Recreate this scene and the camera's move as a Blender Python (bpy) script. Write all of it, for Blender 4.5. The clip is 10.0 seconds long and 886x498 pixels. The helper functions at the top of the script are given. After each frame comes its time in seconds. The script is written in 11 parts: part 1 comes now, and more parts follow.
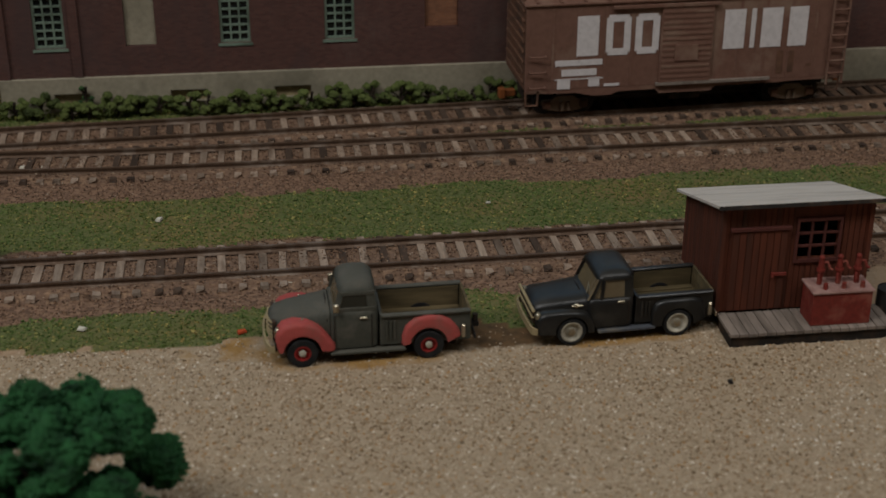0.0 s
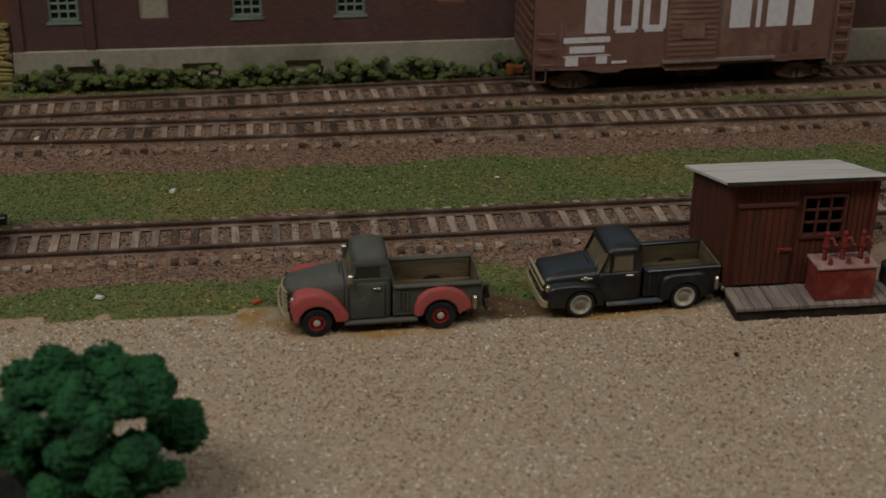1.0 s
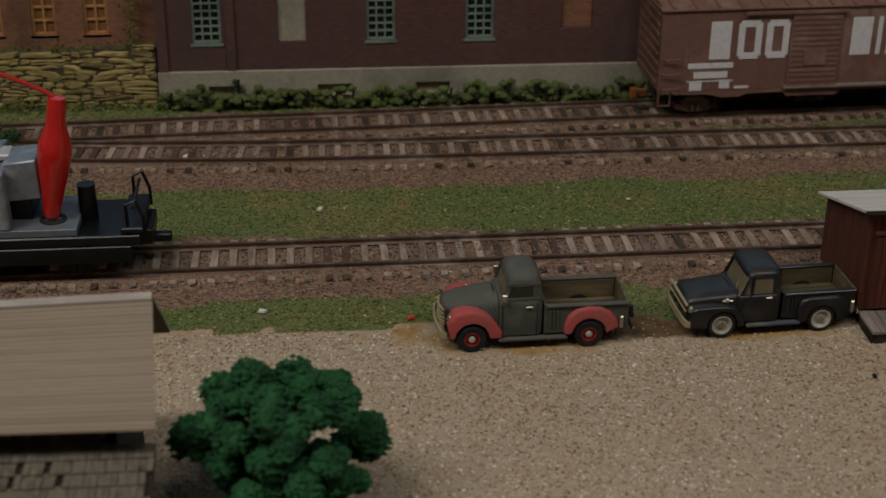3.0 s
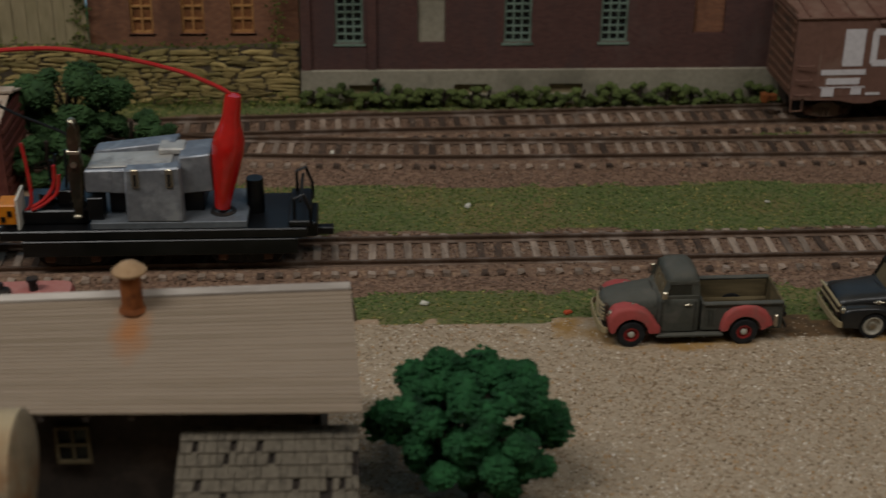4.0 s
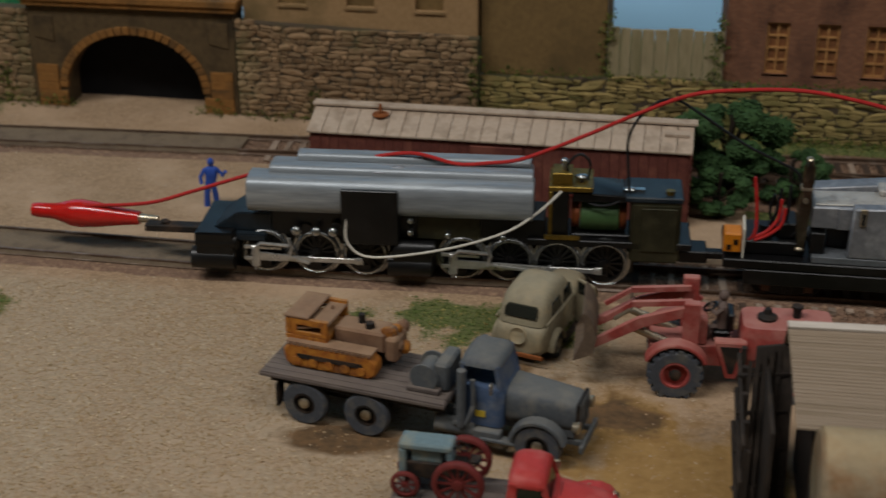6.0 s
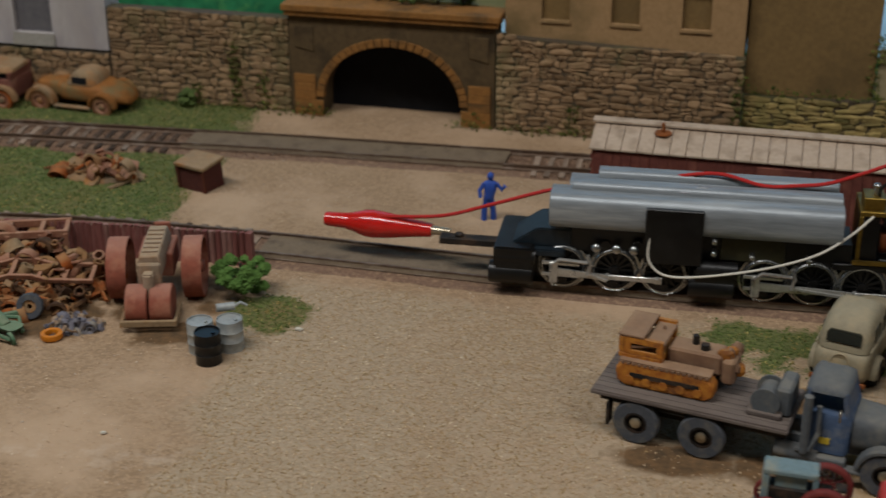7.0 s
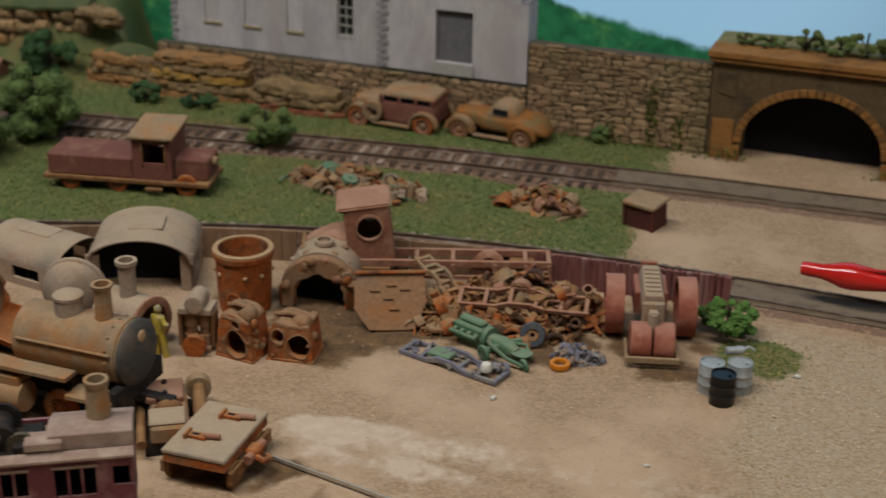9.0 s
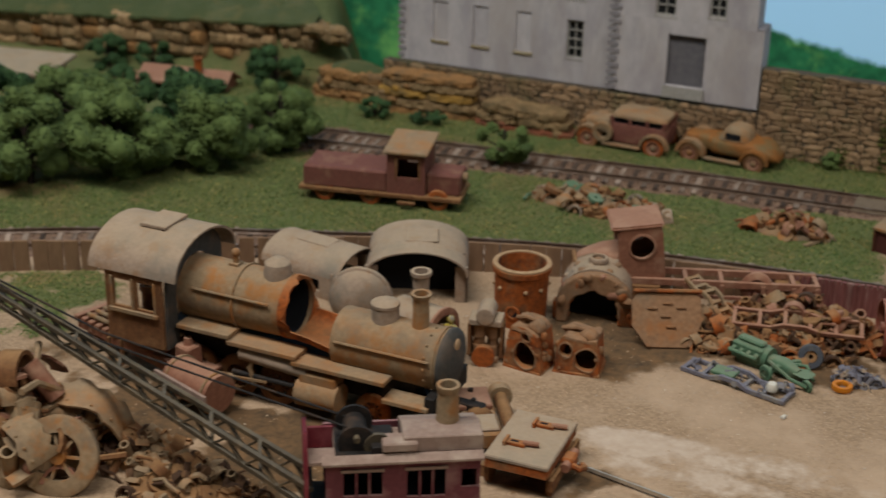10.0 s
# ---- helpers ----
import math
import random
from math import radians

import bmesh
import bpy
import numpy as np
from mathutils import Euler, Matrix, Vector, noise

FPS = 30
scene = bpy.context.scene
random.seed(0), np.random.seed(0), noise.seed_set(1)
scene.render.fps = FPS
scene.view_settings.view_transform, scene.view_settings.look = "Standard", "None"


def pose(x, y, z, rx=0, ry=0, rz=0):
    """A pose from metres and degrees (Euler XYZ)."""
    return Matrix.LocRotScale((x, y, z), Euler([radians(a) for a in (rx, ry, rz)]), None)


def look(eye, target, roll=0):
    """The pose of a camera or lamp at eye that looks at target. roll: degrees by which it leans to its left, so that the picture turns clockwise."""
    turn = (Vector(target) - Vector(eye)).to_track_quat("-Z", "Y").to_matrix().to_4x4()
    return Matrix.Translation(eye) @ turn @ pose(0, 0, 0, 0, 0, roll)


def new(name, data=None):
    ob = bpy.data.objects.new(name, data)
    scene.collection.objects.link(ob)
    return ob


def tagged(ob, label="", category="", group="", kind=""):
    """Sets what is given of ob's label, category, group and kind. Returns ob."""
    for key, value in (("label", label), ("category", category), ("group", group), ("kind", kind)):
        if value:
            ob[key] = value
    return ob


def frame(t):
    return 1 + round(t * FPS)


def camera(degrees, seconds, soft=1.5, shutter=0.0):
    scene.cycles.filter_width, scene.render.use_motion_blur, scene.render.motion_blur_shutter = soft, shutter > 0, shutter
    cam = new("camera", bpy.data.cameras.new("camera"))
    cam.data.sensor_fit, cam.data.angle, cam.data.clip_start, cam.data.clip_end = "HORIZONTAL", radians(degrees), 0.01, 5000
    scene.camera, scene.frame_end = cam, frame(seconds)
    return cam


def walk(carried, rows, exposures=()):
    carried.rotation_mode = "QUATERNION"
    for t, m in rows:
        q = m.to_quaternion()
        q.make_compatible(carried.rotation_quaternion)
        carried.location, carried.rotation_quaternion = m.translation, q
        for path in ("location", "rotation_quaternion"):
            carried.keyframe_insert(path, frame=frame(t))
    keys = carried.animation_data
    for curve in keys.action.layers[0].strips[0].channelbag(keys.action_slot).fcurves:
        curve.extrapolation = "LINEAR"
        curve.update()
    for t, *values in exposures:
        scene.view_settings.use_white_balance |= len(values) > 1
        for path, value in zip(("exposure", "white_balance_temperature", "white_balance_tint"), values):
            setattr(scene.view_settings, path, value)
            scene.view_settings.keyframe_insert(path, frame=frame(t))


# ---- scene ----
cam = camera(33.9, 10.0, soft=1.5, shutter=0.25)
cam.data.dof.use_dof, cam.data.dof.focus_distance, cam.data.dof.aperture_fstop = True, 0.46, 21.0
PATH = [
    (0, look((-0.00635, -0.33835, 0.19635), (0.05189, 0.10883, -0.01961), 0.2)),
    (0.5, look((-0.01010, -0.34130, 0.19665), (0.05065, 0.10195, -0.02660), 0.8)),
    (1, look((-0.01165, -0.34450, 0.19820), (0.04758, 0.09911, -0.02473), 0.8)),
    (1.5, look((-0.01675, -0.34555, 0.20200), (0.03652, 0.09887, -0.02083), 0.6)),
    (2, look((-0.02190, -0.34815, 0.20395), (0.02783, 0.09665, -0.01895), 0.7)),
    (2.5, look((-0.02855, -0.35140, 0.20880), (0.01471, 0.09323, -0.01577), 0.4)),
    (2.7, look((-0.03365, -0.35460, 0.20985), (0.00736, 0.09151, -0.01220), 0.4)),
    (3.8, look((-0.06225, -0.36735, 0.21795), (-0.03325, 0.07921, -0.00508), 0.4)),
    (4, look((-0.07325, -0.37115, 0.21855), (-0.05225, 0.07587, -0.00446), 0.5)),
    (4.5, look((-0.10650, -0.37750, 0.22110), (-0.10500, 0.07051, -0.00090), 0.6)),
    (5, look((-0.14705, -0.38395, 0.22275), (-0.17005, 0.06359, 0.00098), 0.5)),
    (5.5, look((-0.18230, -0.39170, 0.22735), (-0.22980, 0.05478, 0.00736), 0.2)),
    (6, look((-0.21500, -0.40310, 0.23230), (-0.28875, 0.04189, 0.01656), -0.2)),
    (7.3, look((-0.30225, -0.41930, 0.23420), (-0.41827, 0.01901, 0.02342), -0.2)),
    (7.5, look((-0.31390, -0.42280, 0.23610), (-0.43565, 0.01420, 0.02585), -0.2)),
    (8, look((-0.33850, -0.43480, 0.24100), (-0.47323, -0.00112, 0.03178), -0.1)),
    (8.5, look((-0.36680, -0.44940, 0.24445), (-0.51357, -0.01883, 0.03692), 0.5)),
    (9, look((-0.39690, -0.46480, 0.24800), (-0.55466, -0.03728, 0.04224), 0.9)),
    (9.5, look((-0.42915, -0.48395, 0.25090), (-0.60015, -0.06021, 0.04791), 1.1)),
    (10, look((-0.46015, -0.50635, 0.25255), (-0.64494, -0.08726, 0.05201), 1.2)),
]
EXPOSURES = [(0.0, 0.0), (3.0, 0.0), (4.2, -0.08), (5.5, 0.0), (7.5, 0.28), (10.0, 0.4)]
walk(cam, PATH, EXPOSURES)

# the room's light: warm ceiling panels over the layout, a weak glow from the rest of the room
world = bpy.data.worlds.new("room")
world.use_nodes = True
world.node_tree.nodes["Background"].inputs["Color"].default_value = (0.9, 0.95, 1.0, 1)
world.node_tree.nodes["Background"].inputs["Strength"].default_value = 0.05
scene.world = world


def ceiling_lamp(x, y, z, sx, sy, watts, colour):
    data = bpy.data.lights.new("ceiling_panel", "AREA")
    data.shape, data.size, data.size_y, data.energy, data.color = "RECTANGLE", sx, sy, watts, colour
    ob = new("ceiling_panel", data)
    ob.matrix_world = look((x, y, z), (x, y + 0.0001, z - 1))
    return ob


ceiling_lamp(-0.95, -0.55, 1.455, 1.2, 0.3, 17.0, (1.0, 0.985, 0.96))
ceiling_lamp(0.65, -0.75, 1.455, 1.2, 0.3, 9.0, (1.0, 0.985, 0.96))

# ---- small tools: meshes are written in millimetres ----
MM = 0.001
rnd = random.Random(7)


def lin(c):
    return tuple((v / 12.92 if v <= 0.04045 else ((v + 0.055) / 1.055) ** 2.4) for v in c) + (1.0,)


def hexc(h):
    return lin(tuple(int(h[i:i + 2], 16) / 255 for i in (0, 2, 4)))


class Shape:
    """Vertices and faces of one mesh, in millimetres."""

    def __init__(self):
        self.v, self.f = [], []

    def add(self, verts, faces, m=None):
        n = len(self.v)
        self.v += [tuple(m @ Vector(p)) if m else tuple(p) for p in verts]
        self.f += [tuple(i + n for i in f) for f in faces]
        return self

    def box(self, x0, x1, y0, y1, z0, z1, m=None, taper=0.0):
        t = taper
        return self.add([(x0, y0, z0), (x1, y0, z0), (x1, y1, z0), (x0, y1, z0), (x0 + t, y0 + t, z1), (x1 - t, y0 + t, z1), (x1 - t, y1 - t, z1), (x0 + t, y1 - t, z1)],
                        [(0, 3, 2, 1), (4, 5, 6, 7), (0, 1, 5, 4), (1, 2, 6, 5), (2, 3, 7, 6), (3, 0, 4, 7)], m)

    def bar(self, a, b, w, h=None):
        """A square bar from a to b."""
        a, b = Vector(a), Vector(b)
        d = b - a
        m = Matrix.Translation(a) @ d.to_track_quat("X", "Z").to_matrix().to_4x4()
        h = h or w
        return self.box(0, d.length, -w / 2, w / 2, -h / 2, h / 2, m)

    def loft(self, loops, cap=True, closed=True):
        n = len(loops[0])
        verts = [p for l in loops for p in l]
        faces = []
        for i in range(len(loops) - 1):
            for j in range(n if closed else n - 1):
                k = (j + 1) % n
                faces.append((i * n + j, i * n + k, (i + 1) * n + k, (i + 1) * n + j))
        if cap:
            faces += [tuple(range(n - 1, -1, -1)), tuple(range((len(loops) - 1) * n, len(loops) * n))]
        return self.add(verts, faces)

    def cyl(self, a, b, r0, r1=None, n=16, cap=True):
        a, b = Vector(a), Vector(b)
        r1 = r0 if r1 is None else r1
        q = (b - a).to_track_quat("Z", "Y")
        ring = lambda c, r: [c + q @ Vector((r * math.cos(6.2831853 * i / n), r * math.sin(6.2831853 * i / n), 0)) for i in range(n)]
        return self.loft([ring(a, r0), ring(b, r1)], cap)

    def lathe(self, prof, n=20, m=None, cap=True):
        """prof: (radius, height) from bottom to top, turned round z."""
        loops = [[(r * math.cos(6.2831853 * i / n), r * math.sin(6.2831853 * i / n), z) for i in range(n)] for r, z in prof]
        s = Shape().loft(loops, cap)
        return self.add(s.v, s.f, m)

    def tube(self, pts, r, n=8):
        pts = [Vector(p) for p in pts]
        loops = []
        for i, p in enumerate(pts):
            d = (pts[min(i + 1, len(pts) - 1)] - pts[max(i - 1, 0)])
            q = d.to_track_quat("Z", "Y")
            loops.append([p + q @ Vector((r * math.cos(6.2831853 * k / n), r * math.sin(6.2831853 * k / n), 0)) for k in range(n)])
        return self.loft(loops)

    def prism(self, poly, axis, lo, hi, m=None):
        """poly: 2D points; axis x: (y, z), y: (x, z), z: (x, y)."""
        put = {"x": lambda p, d: (d, p[0], p[1]), "y": lambda p, d: (p[0], d, p[1]), "z": lambda p, d: (p[0], p[1], d)}[axis]
        s = Shape().loft([[put(p, lo) for p in poly], [put(p, hi) for p in poly]])
        return self.add(s.v, s.f, m)

    def ball(self, c, r, n=12, k=8, z0=-1.0, z1=1.0):
        rx, ry, rz = (r, r, r) if isinstance(r, (int, float)) else r
        a0, a1 = math.asin(z0), math.asin(z1)
        loops = []
        for i in range(k + 1):
            a = a0 + (a1 - a0) * i / k
            rr = max(math.cos(a), 0.02)
            loops.append([(c[0] + rx * rr * math.cos(6.2831853 * j / n), c[1] + ry * rr * math.sin(6.2831853 * j / n), c[2] + rz * math.sin(a)) for j in range(n)])
        return self.loft(loops)

    def ring(self, c, axis, ro, ri, w, n=24):
        """A flat ring (a tyre, a rim) with its axle along axis."""
        q = Vector(axis).to_track_quat("Z", "Y").to_matrix().to_4x4()
        prof = [(ri, -w / 2), (ro * 0.93, -w / 2), (ro, -w * 0.3), (ro, w * 0.3), (ro * 0.93, w / 2), (ri, w / 2), (ri, -w / 2)]
        return self.lathe(prof, n, Matrix.Translation(c) @ q, cap=False)


def smooth_path(pts, k=8):
    """A Catmull-Rom line through points."""
    p = [Vector(pts[0])] + [Vector(a) for a in pts] + [Vector(pts[-1])]
    out = []
    for i in range(1, len(p) - 2):
        for j in range(k):
            t = j / k
            out.append(0.5 * ((2 * p[i]) + (p[i + 1] - p[i - 1]) * t + (2 * p[i - 1] - 5 * p[i] + 4 * p[i + 1] - p[i + 2]) * t * t + (3 * p[i] - p[i - 1] - 3 * p[i + 1] + p[i + 2]) * t ** 3))
    return out + [p[-2]]


def mesh_of(name, s, material, bevel=0.0, angle=35, seg=1):
    bm = bmesh.new()
    vs = [bm.verts.new((x * MM, y * MM, z * MM)) for x, y, z in s.v]
    for f in s.f:
        try:
            bm.faces.new([vs[i] for i in f])
        except ValueError:
            pass
    bmesh.ops.recalc_face_normals(bm, faces=bm.faces)
    if bevel:
        sharp = [e for e in bm.edges if len(e.link_faces) == 2 and e.calc_face_angle(0) > radians(30)]
        bmesh.ops.bevel(bm, geom=sharp, offset=bevel * MM, segments=seg, affect="EDGES", clamp_overlap=True)
    me = bpy.data.meshes.new(name)
    bm.to_mesh(me)
    bm.free()
    me.materials.append(material)
    me.polygons.foreach_set("use_smooth", [True] * len(me.polygons))
    me.set_sharp_from_angle(angle=radians(angle))
    return me


def part(name, s, material, parent, label="", bevel=0.0, angle=35, seg=1):
    """One mesh object under a thing or a part."""
    ob = new(name, mesh_of(name, s, material, bevel, angle, seg))
    ob.parent = parent
    return tagged(ob, label)


def piece(name, me, parent, m):
    ob = new(name, me)
    ob.parent = parent
    ob.matrix_basis = m
    return ob


def thing(name, label, category, x=0, y=0, z=0, rz=0, group="", kind="", rx=0, ry=0, scale=1.0):
    ob = new(name)
    ob.empty_display_size = 0.01
    ob.matrix_basis = pose(x * MM, y * MM, z * MM, rx, ry, rz) @ Matrix.Scale(scale, 4)
    return tagged(ob, label, category, group, kind)


def solo(name, s, material, label, category, x=0, y=0, z=0, rz=0, group="", kind="", bevel=0.0, angle=35, rx=0, ry=0):
    ob = new(name, mesh_of(name, s, material, bevel, angle))
    ob.matrix_basis = pose(x * MM, y * MM, z * MM, rx, ry, rz)
    return tagged(ob, label, category, group, kind)


# ---- materials ----
def nodes_of(name):
    m = bpy.data.materials.new(name)
    m.use_nodes = True
    return m, m.node_tree.nodes, m.node_tree.links, m.node_tree.nodes["Principled BSDF"]


def noise_node(n, l, vec, scale, detail=4.0, rough=0.6):
    t = n.new("ShaderNodeTexNoise")
    t.inputs["Scale"].default_value, t.inputs["Detail"].default_value, t.inputs["Roughness"].default_value = scale, detail, rough
    l.new(vec, t.inputs["Vector"])
    return t.outputs["Fac"]


def ramp_node(n, l, fac, lo, hi):
    r = n.new("ShaderNodeMapRange")
    r.inputs["From Min"].default_value, r.inputs["From Max"].default_value = lo, hi
    l.new(fac, r.inputs["Value"])
    return r.outputs["Result"]


def mix_node(n, l, fac, a, b):
    x = n.new("ShaderNodeMix")
    x.data_type = "RGBA"
    if isinstance(fac, (int, float)):
        x.inputs[0].default_value = fac
    else:
        l.new(fac, x.inputs[0])
    for k, s in ((6, a), (7, b)):
        if isinstance(s, tuple):
            x.inputs[k].default_value = s
        else:
            l.new(s, x.inputs[k])
    return x.outputs[2]


def bump_node(n, l, height, strength, dist, bsdf):
    b = n.new("ShaderNodeBump")
    b.inputs["Strength"].default_value, b.inputs["Distance"].default_value = strength, dist * MM
    l.new(height, b.inputs["Height"])
    l.new(b.outputs["Normal"], bsdf.inputs["Normal"])


def coords(n, l, stretch=(1, 1, 1)):
    tc, oi = n.new("ShaderNodeTexCoord"), n.new("ShaderNodeObjectInfo")
    mp = n.new("ShaderNodeMapping")
    mp.inputs["Scale"].default_value = stretch
    ad = n.new("ShaderNodeVectorMath")
    ad.operation = "MULTIPLY_ADD"
    ad.inputs[1].default_value = (1, 1, 1)
    l.new(tc.outputs["Object"], mp.inputs["Vector"])
    l.new(mp.outputs["Vector"], ad.inputs[0])
    l.new(oi.outputs["Random"], ad.inputs[2])
    return ad.outputs[0], oi.outputs["Random"]


def mat(name, base, other=None, dirt=None, rough=0.75, metal=0.0, fine=900, coarse=120, bump=0.25, stretch=(1, 1, 1), dirt_at=(0.5, 0.68), vary=0.0, spec=0.3, relief=0.25, stain=None):
    """A weathered surface: grain between two colours, patches of dirt, fine relief. Scales are per metre."""
    m, n, l, b = nodes_of(name)
    vec, rand = coords(n, l, stretch)
    base = hexc(base)
    other = hexc(other) if other else tuple(v * 0.7 for v in base[:3]) + (1,)
    f = noise_node(n, l, vec, fine)
    col = mix_node(n, l, ramp_node(n, l, f, 0.3, 0.7), base, other)
    c = noise_node(n, l, vec, coarse, 5)
    if dirt:
        col = mix_node(n, l, ramp_node(n, l, c, *dirt_at), col, hexc(dirt))
    if stain:
        col = mix_node(n, l, ramp_node(n, l, noise_node(n, l, vec, coarse * 0.45, 5, 0.7), 0.5, 0.72), col, hexc(stain))
    if vary:
        hs = n.new("ShaderNodeHueSaturation")
        l.new(col, hs.inputs["Color"])
        l.new(ramp_node(n, l, rand, -1 / vary / 2 + 0.5 if vary < 0 else 0, 1), hs.inputs["Value"])
        hs.inputs["Value"].default_value = 1
        mr = n.new("ShaderNodeMapRange")
        mr.inputs["To Min"].default_value, mr.inputs["To Max"].default_value = 1 - vary, 1 + vary
        l.new(rand, mr.inputs["Value"])
        l.new(mr.outputs["Result"], hs.inputs["Value"])
        col = hs.outputs["Color"]
    l.new(col, b.inputs["Base Color"])
    b.inputs["Metallic"].default_value = metal
    b.inputs["Specular IOR Level"].default_value = spec
    rr = n.new("ShaderNodeMapRange")
    rr.inputs["To Min"].default_value, rr.inputs["To Max"].default_value = max(rough - 0.12, 0.03), min(rough + 0.12, 1)
    l.new(c, rr.inputs["Value"])
    l.new(rr.outputs["Result"], b.inputs["Roughness"])
    if bump:
        bump_node(n, l, f, bump, relief, b)
    return m


def ground_material():
    """Sand, grey gravel, grass and ballast, blended by the sheet's masks."""
    m, n, l, b = nodes_of("ground_cover")
    vec, _ = coords(n, l)
    fine, mid, big = noise_node(n, l, vec, 900, 3), noise_node(n, l, vec, 260, 4), noise_node(n, l, vec, 25, 5)
    vor = n.new("ShaderNodeTexVoronoi")
    vor.inputs["Scale"].default_value = 900
    l.new(vec, vor.inputs["Vector"])
    grain = vor.outputs["Color"]
    sep = n.new("ShaderNodeSeparateColor")
    l.new(grain, sep.inputs["Color"])
    g = sep.outputs["Red"]

    def mask(name, spread=0.3):
        a = n.new("ShaderNodeAttribute")
        a.attribute_name = name
        s = n.new("ShaderNodeMath")
        s.operation = "ADD"
        l.new(a.outputs["Fac"], s.inputs[0])
        x = n.new("ShaderNodeMapRange")
        x.inputs["To Min"].default_value, x.inputs["To Max"].default_value = -spread, spread
        l.new(mid, x.inputs["Value"])
        l.new(x.outputs["Result"], s.inputs[1])
        return ramp_node(n, l, s.outputs["Value"], 0.35, 0.65)

    sand = mix_node(n, l, ramp_node(n, l, g, 0.1, 0.9), hexc("a0876c"), hexc("8c755d"))
    sand = mix_node(n, l, ramp_node(n, l, big, 0.45, 0.65), sand, hexc("ad947a"))
    grey = mix_node(n, l, ramp_node(n, l, g, 0.0, 1.0), hexc("a8967f"), hexc("96856e"))
    ochre = mix_node(n, l, ramp_node(n, l, mid, 0.3, 0.7), hexc("a07f50"), hexc("8a6a40"))
    pale = mix_node(n, l, ramp_node(n, l, mid, 0.3, 0.7), hexc("ae9984"), hexc("bba894"))
    grass = mix_node(n, l, ramp_node(n, l, fine, 0.3, 0.7), hexc("4c5633"), hexc("6c6d46"))
    grass = mix_node(n, l, ramp_node(n, l, big, 0.5, 0.7), grass, hexc("7a6746"))
    ball = mix_node(n, l, ramp_node(n, l, g, 0.0, 1.0), hexc("5e4a3e"), hexc("8a6e5a"))
    earth_shade = mix_node(n, l, ramp_node(n, l, mid, 0.3, 0.7), hexc("4c3f30"), hexc("74593e"))
    col = sand
    for name, c in (("gravel", grey), ("ochre", ochre), ("pale", pale), ("earth_shade", earth_shade), ("grass", grass), ("ballast", ball)):
        col = mix_node(n, l, mask(name), col, c)
    l.new(col, b.inputs["Base Color"])
    b.inputs["Roughness"].default_value = 0.95
    b.inputs["Specular IOR Level"].default_value = 0.1
    h = n.new("ShaderNodeMath")
    h.operation = "ADD"
    l.new(vor.outputs["Distance"], h.inputs[0])
    l.new(mid, h.inputs[1])
    bump_node(n, l, h.outputs["Value"], 0.12, 0.25, b)
    return m


def backdrop_material():
    """A painted sky over a painted line of trees, with a faint added glow."""
    m, n, l, b = nodes_of("painted_backdrop")
    tc = n.new("ShaderNodeTexCoord")
    sx = n.new("ShaderNodeSeparateXYZ")
    l.new(tc.outputs["Object"], sx.inputs[0])
    big, fine = noise_node(n, l, tc.outputs["Object"], 14, 6, 0.75), noise_node(n, l, tc.outputs["Object"], 120, 4)
    mr = n.new("ShaderNodeMapRange")
    mr.inputs["To Min"].default_value, mr.inputs["To Max"].default_value = -0.014, 0.014
    l.new(big, mr.inputs["Value"])
    ad = n.new("ShaderNodeMath")
    ad.operation = "ADD"
    l.new(sx.outputs["Z"], ad.inputs[0])
    l.new(mr.outputs["Result"], ad.inputs[1])
    sky = mix_node(n, l, ramp_node(n, l, sx.outputs["Z"], 0.05, 0.30), hexc("a8d9fb"), hexc("86c6f7"))
    trees = mix_node(n, l, ramp_node(n, l, fine, 0.35, 0.65), hexc("0e5232"), hexc("216f45"))
    trees = mix_node(n, l, ramp_node(n, l, big, 0.55, 0.66), trees, hexc("5f9a52"))
    line = n.new("ShaderNodeMapRange")
    line.inputs["From Min"].default_value, line.inputs["From Max"].default_value = -0.67, -0.50
    line.inputs["To Min"].default_value, line.inputs["To Max"].default_value = 0.044, 0.004
    l.new(sx.outputs["X"], line.inputs["Value"])
    rise = n.new("ShaderNodeMapRange")
    rise.inputs["From Min"].default_value, rise.inputs["From Max"].default_value = -1.0, -0.76
    rise.inputs["To Min"].default_value, rise.inputs["To Max"].default_value = 0.12, 0.0
    l.new(sx.outputs["X"], rise.inputs["Value"])
    crest = n.new("ShaderNodeMath")
    l.new(line.outputs["Result"], crest.inputs[0])
    l.new(rise.outputs["Result"], crest.inputs[1])
    over = n.new("ShaderNodeMath")
    over.operation = "SUBTRACT"
    l.new(ad.outputs["Value"], over.inputs[0])
    l.new(crest.outputs[0], over.inputs[1])
    paint = mix_node(n, l, ramp_node(n, l, over.outputs["Value"], -0.001, 0.003), trees, sky)
    l.new(paint, b.inputs["Base Color"])
    # emission added to lift the paint's brightness; the board is no lamp
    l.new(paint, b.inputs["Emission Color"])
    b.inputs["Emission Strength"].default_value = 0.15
    b.inputs["Roughness"].default_value = 0.8
    return m


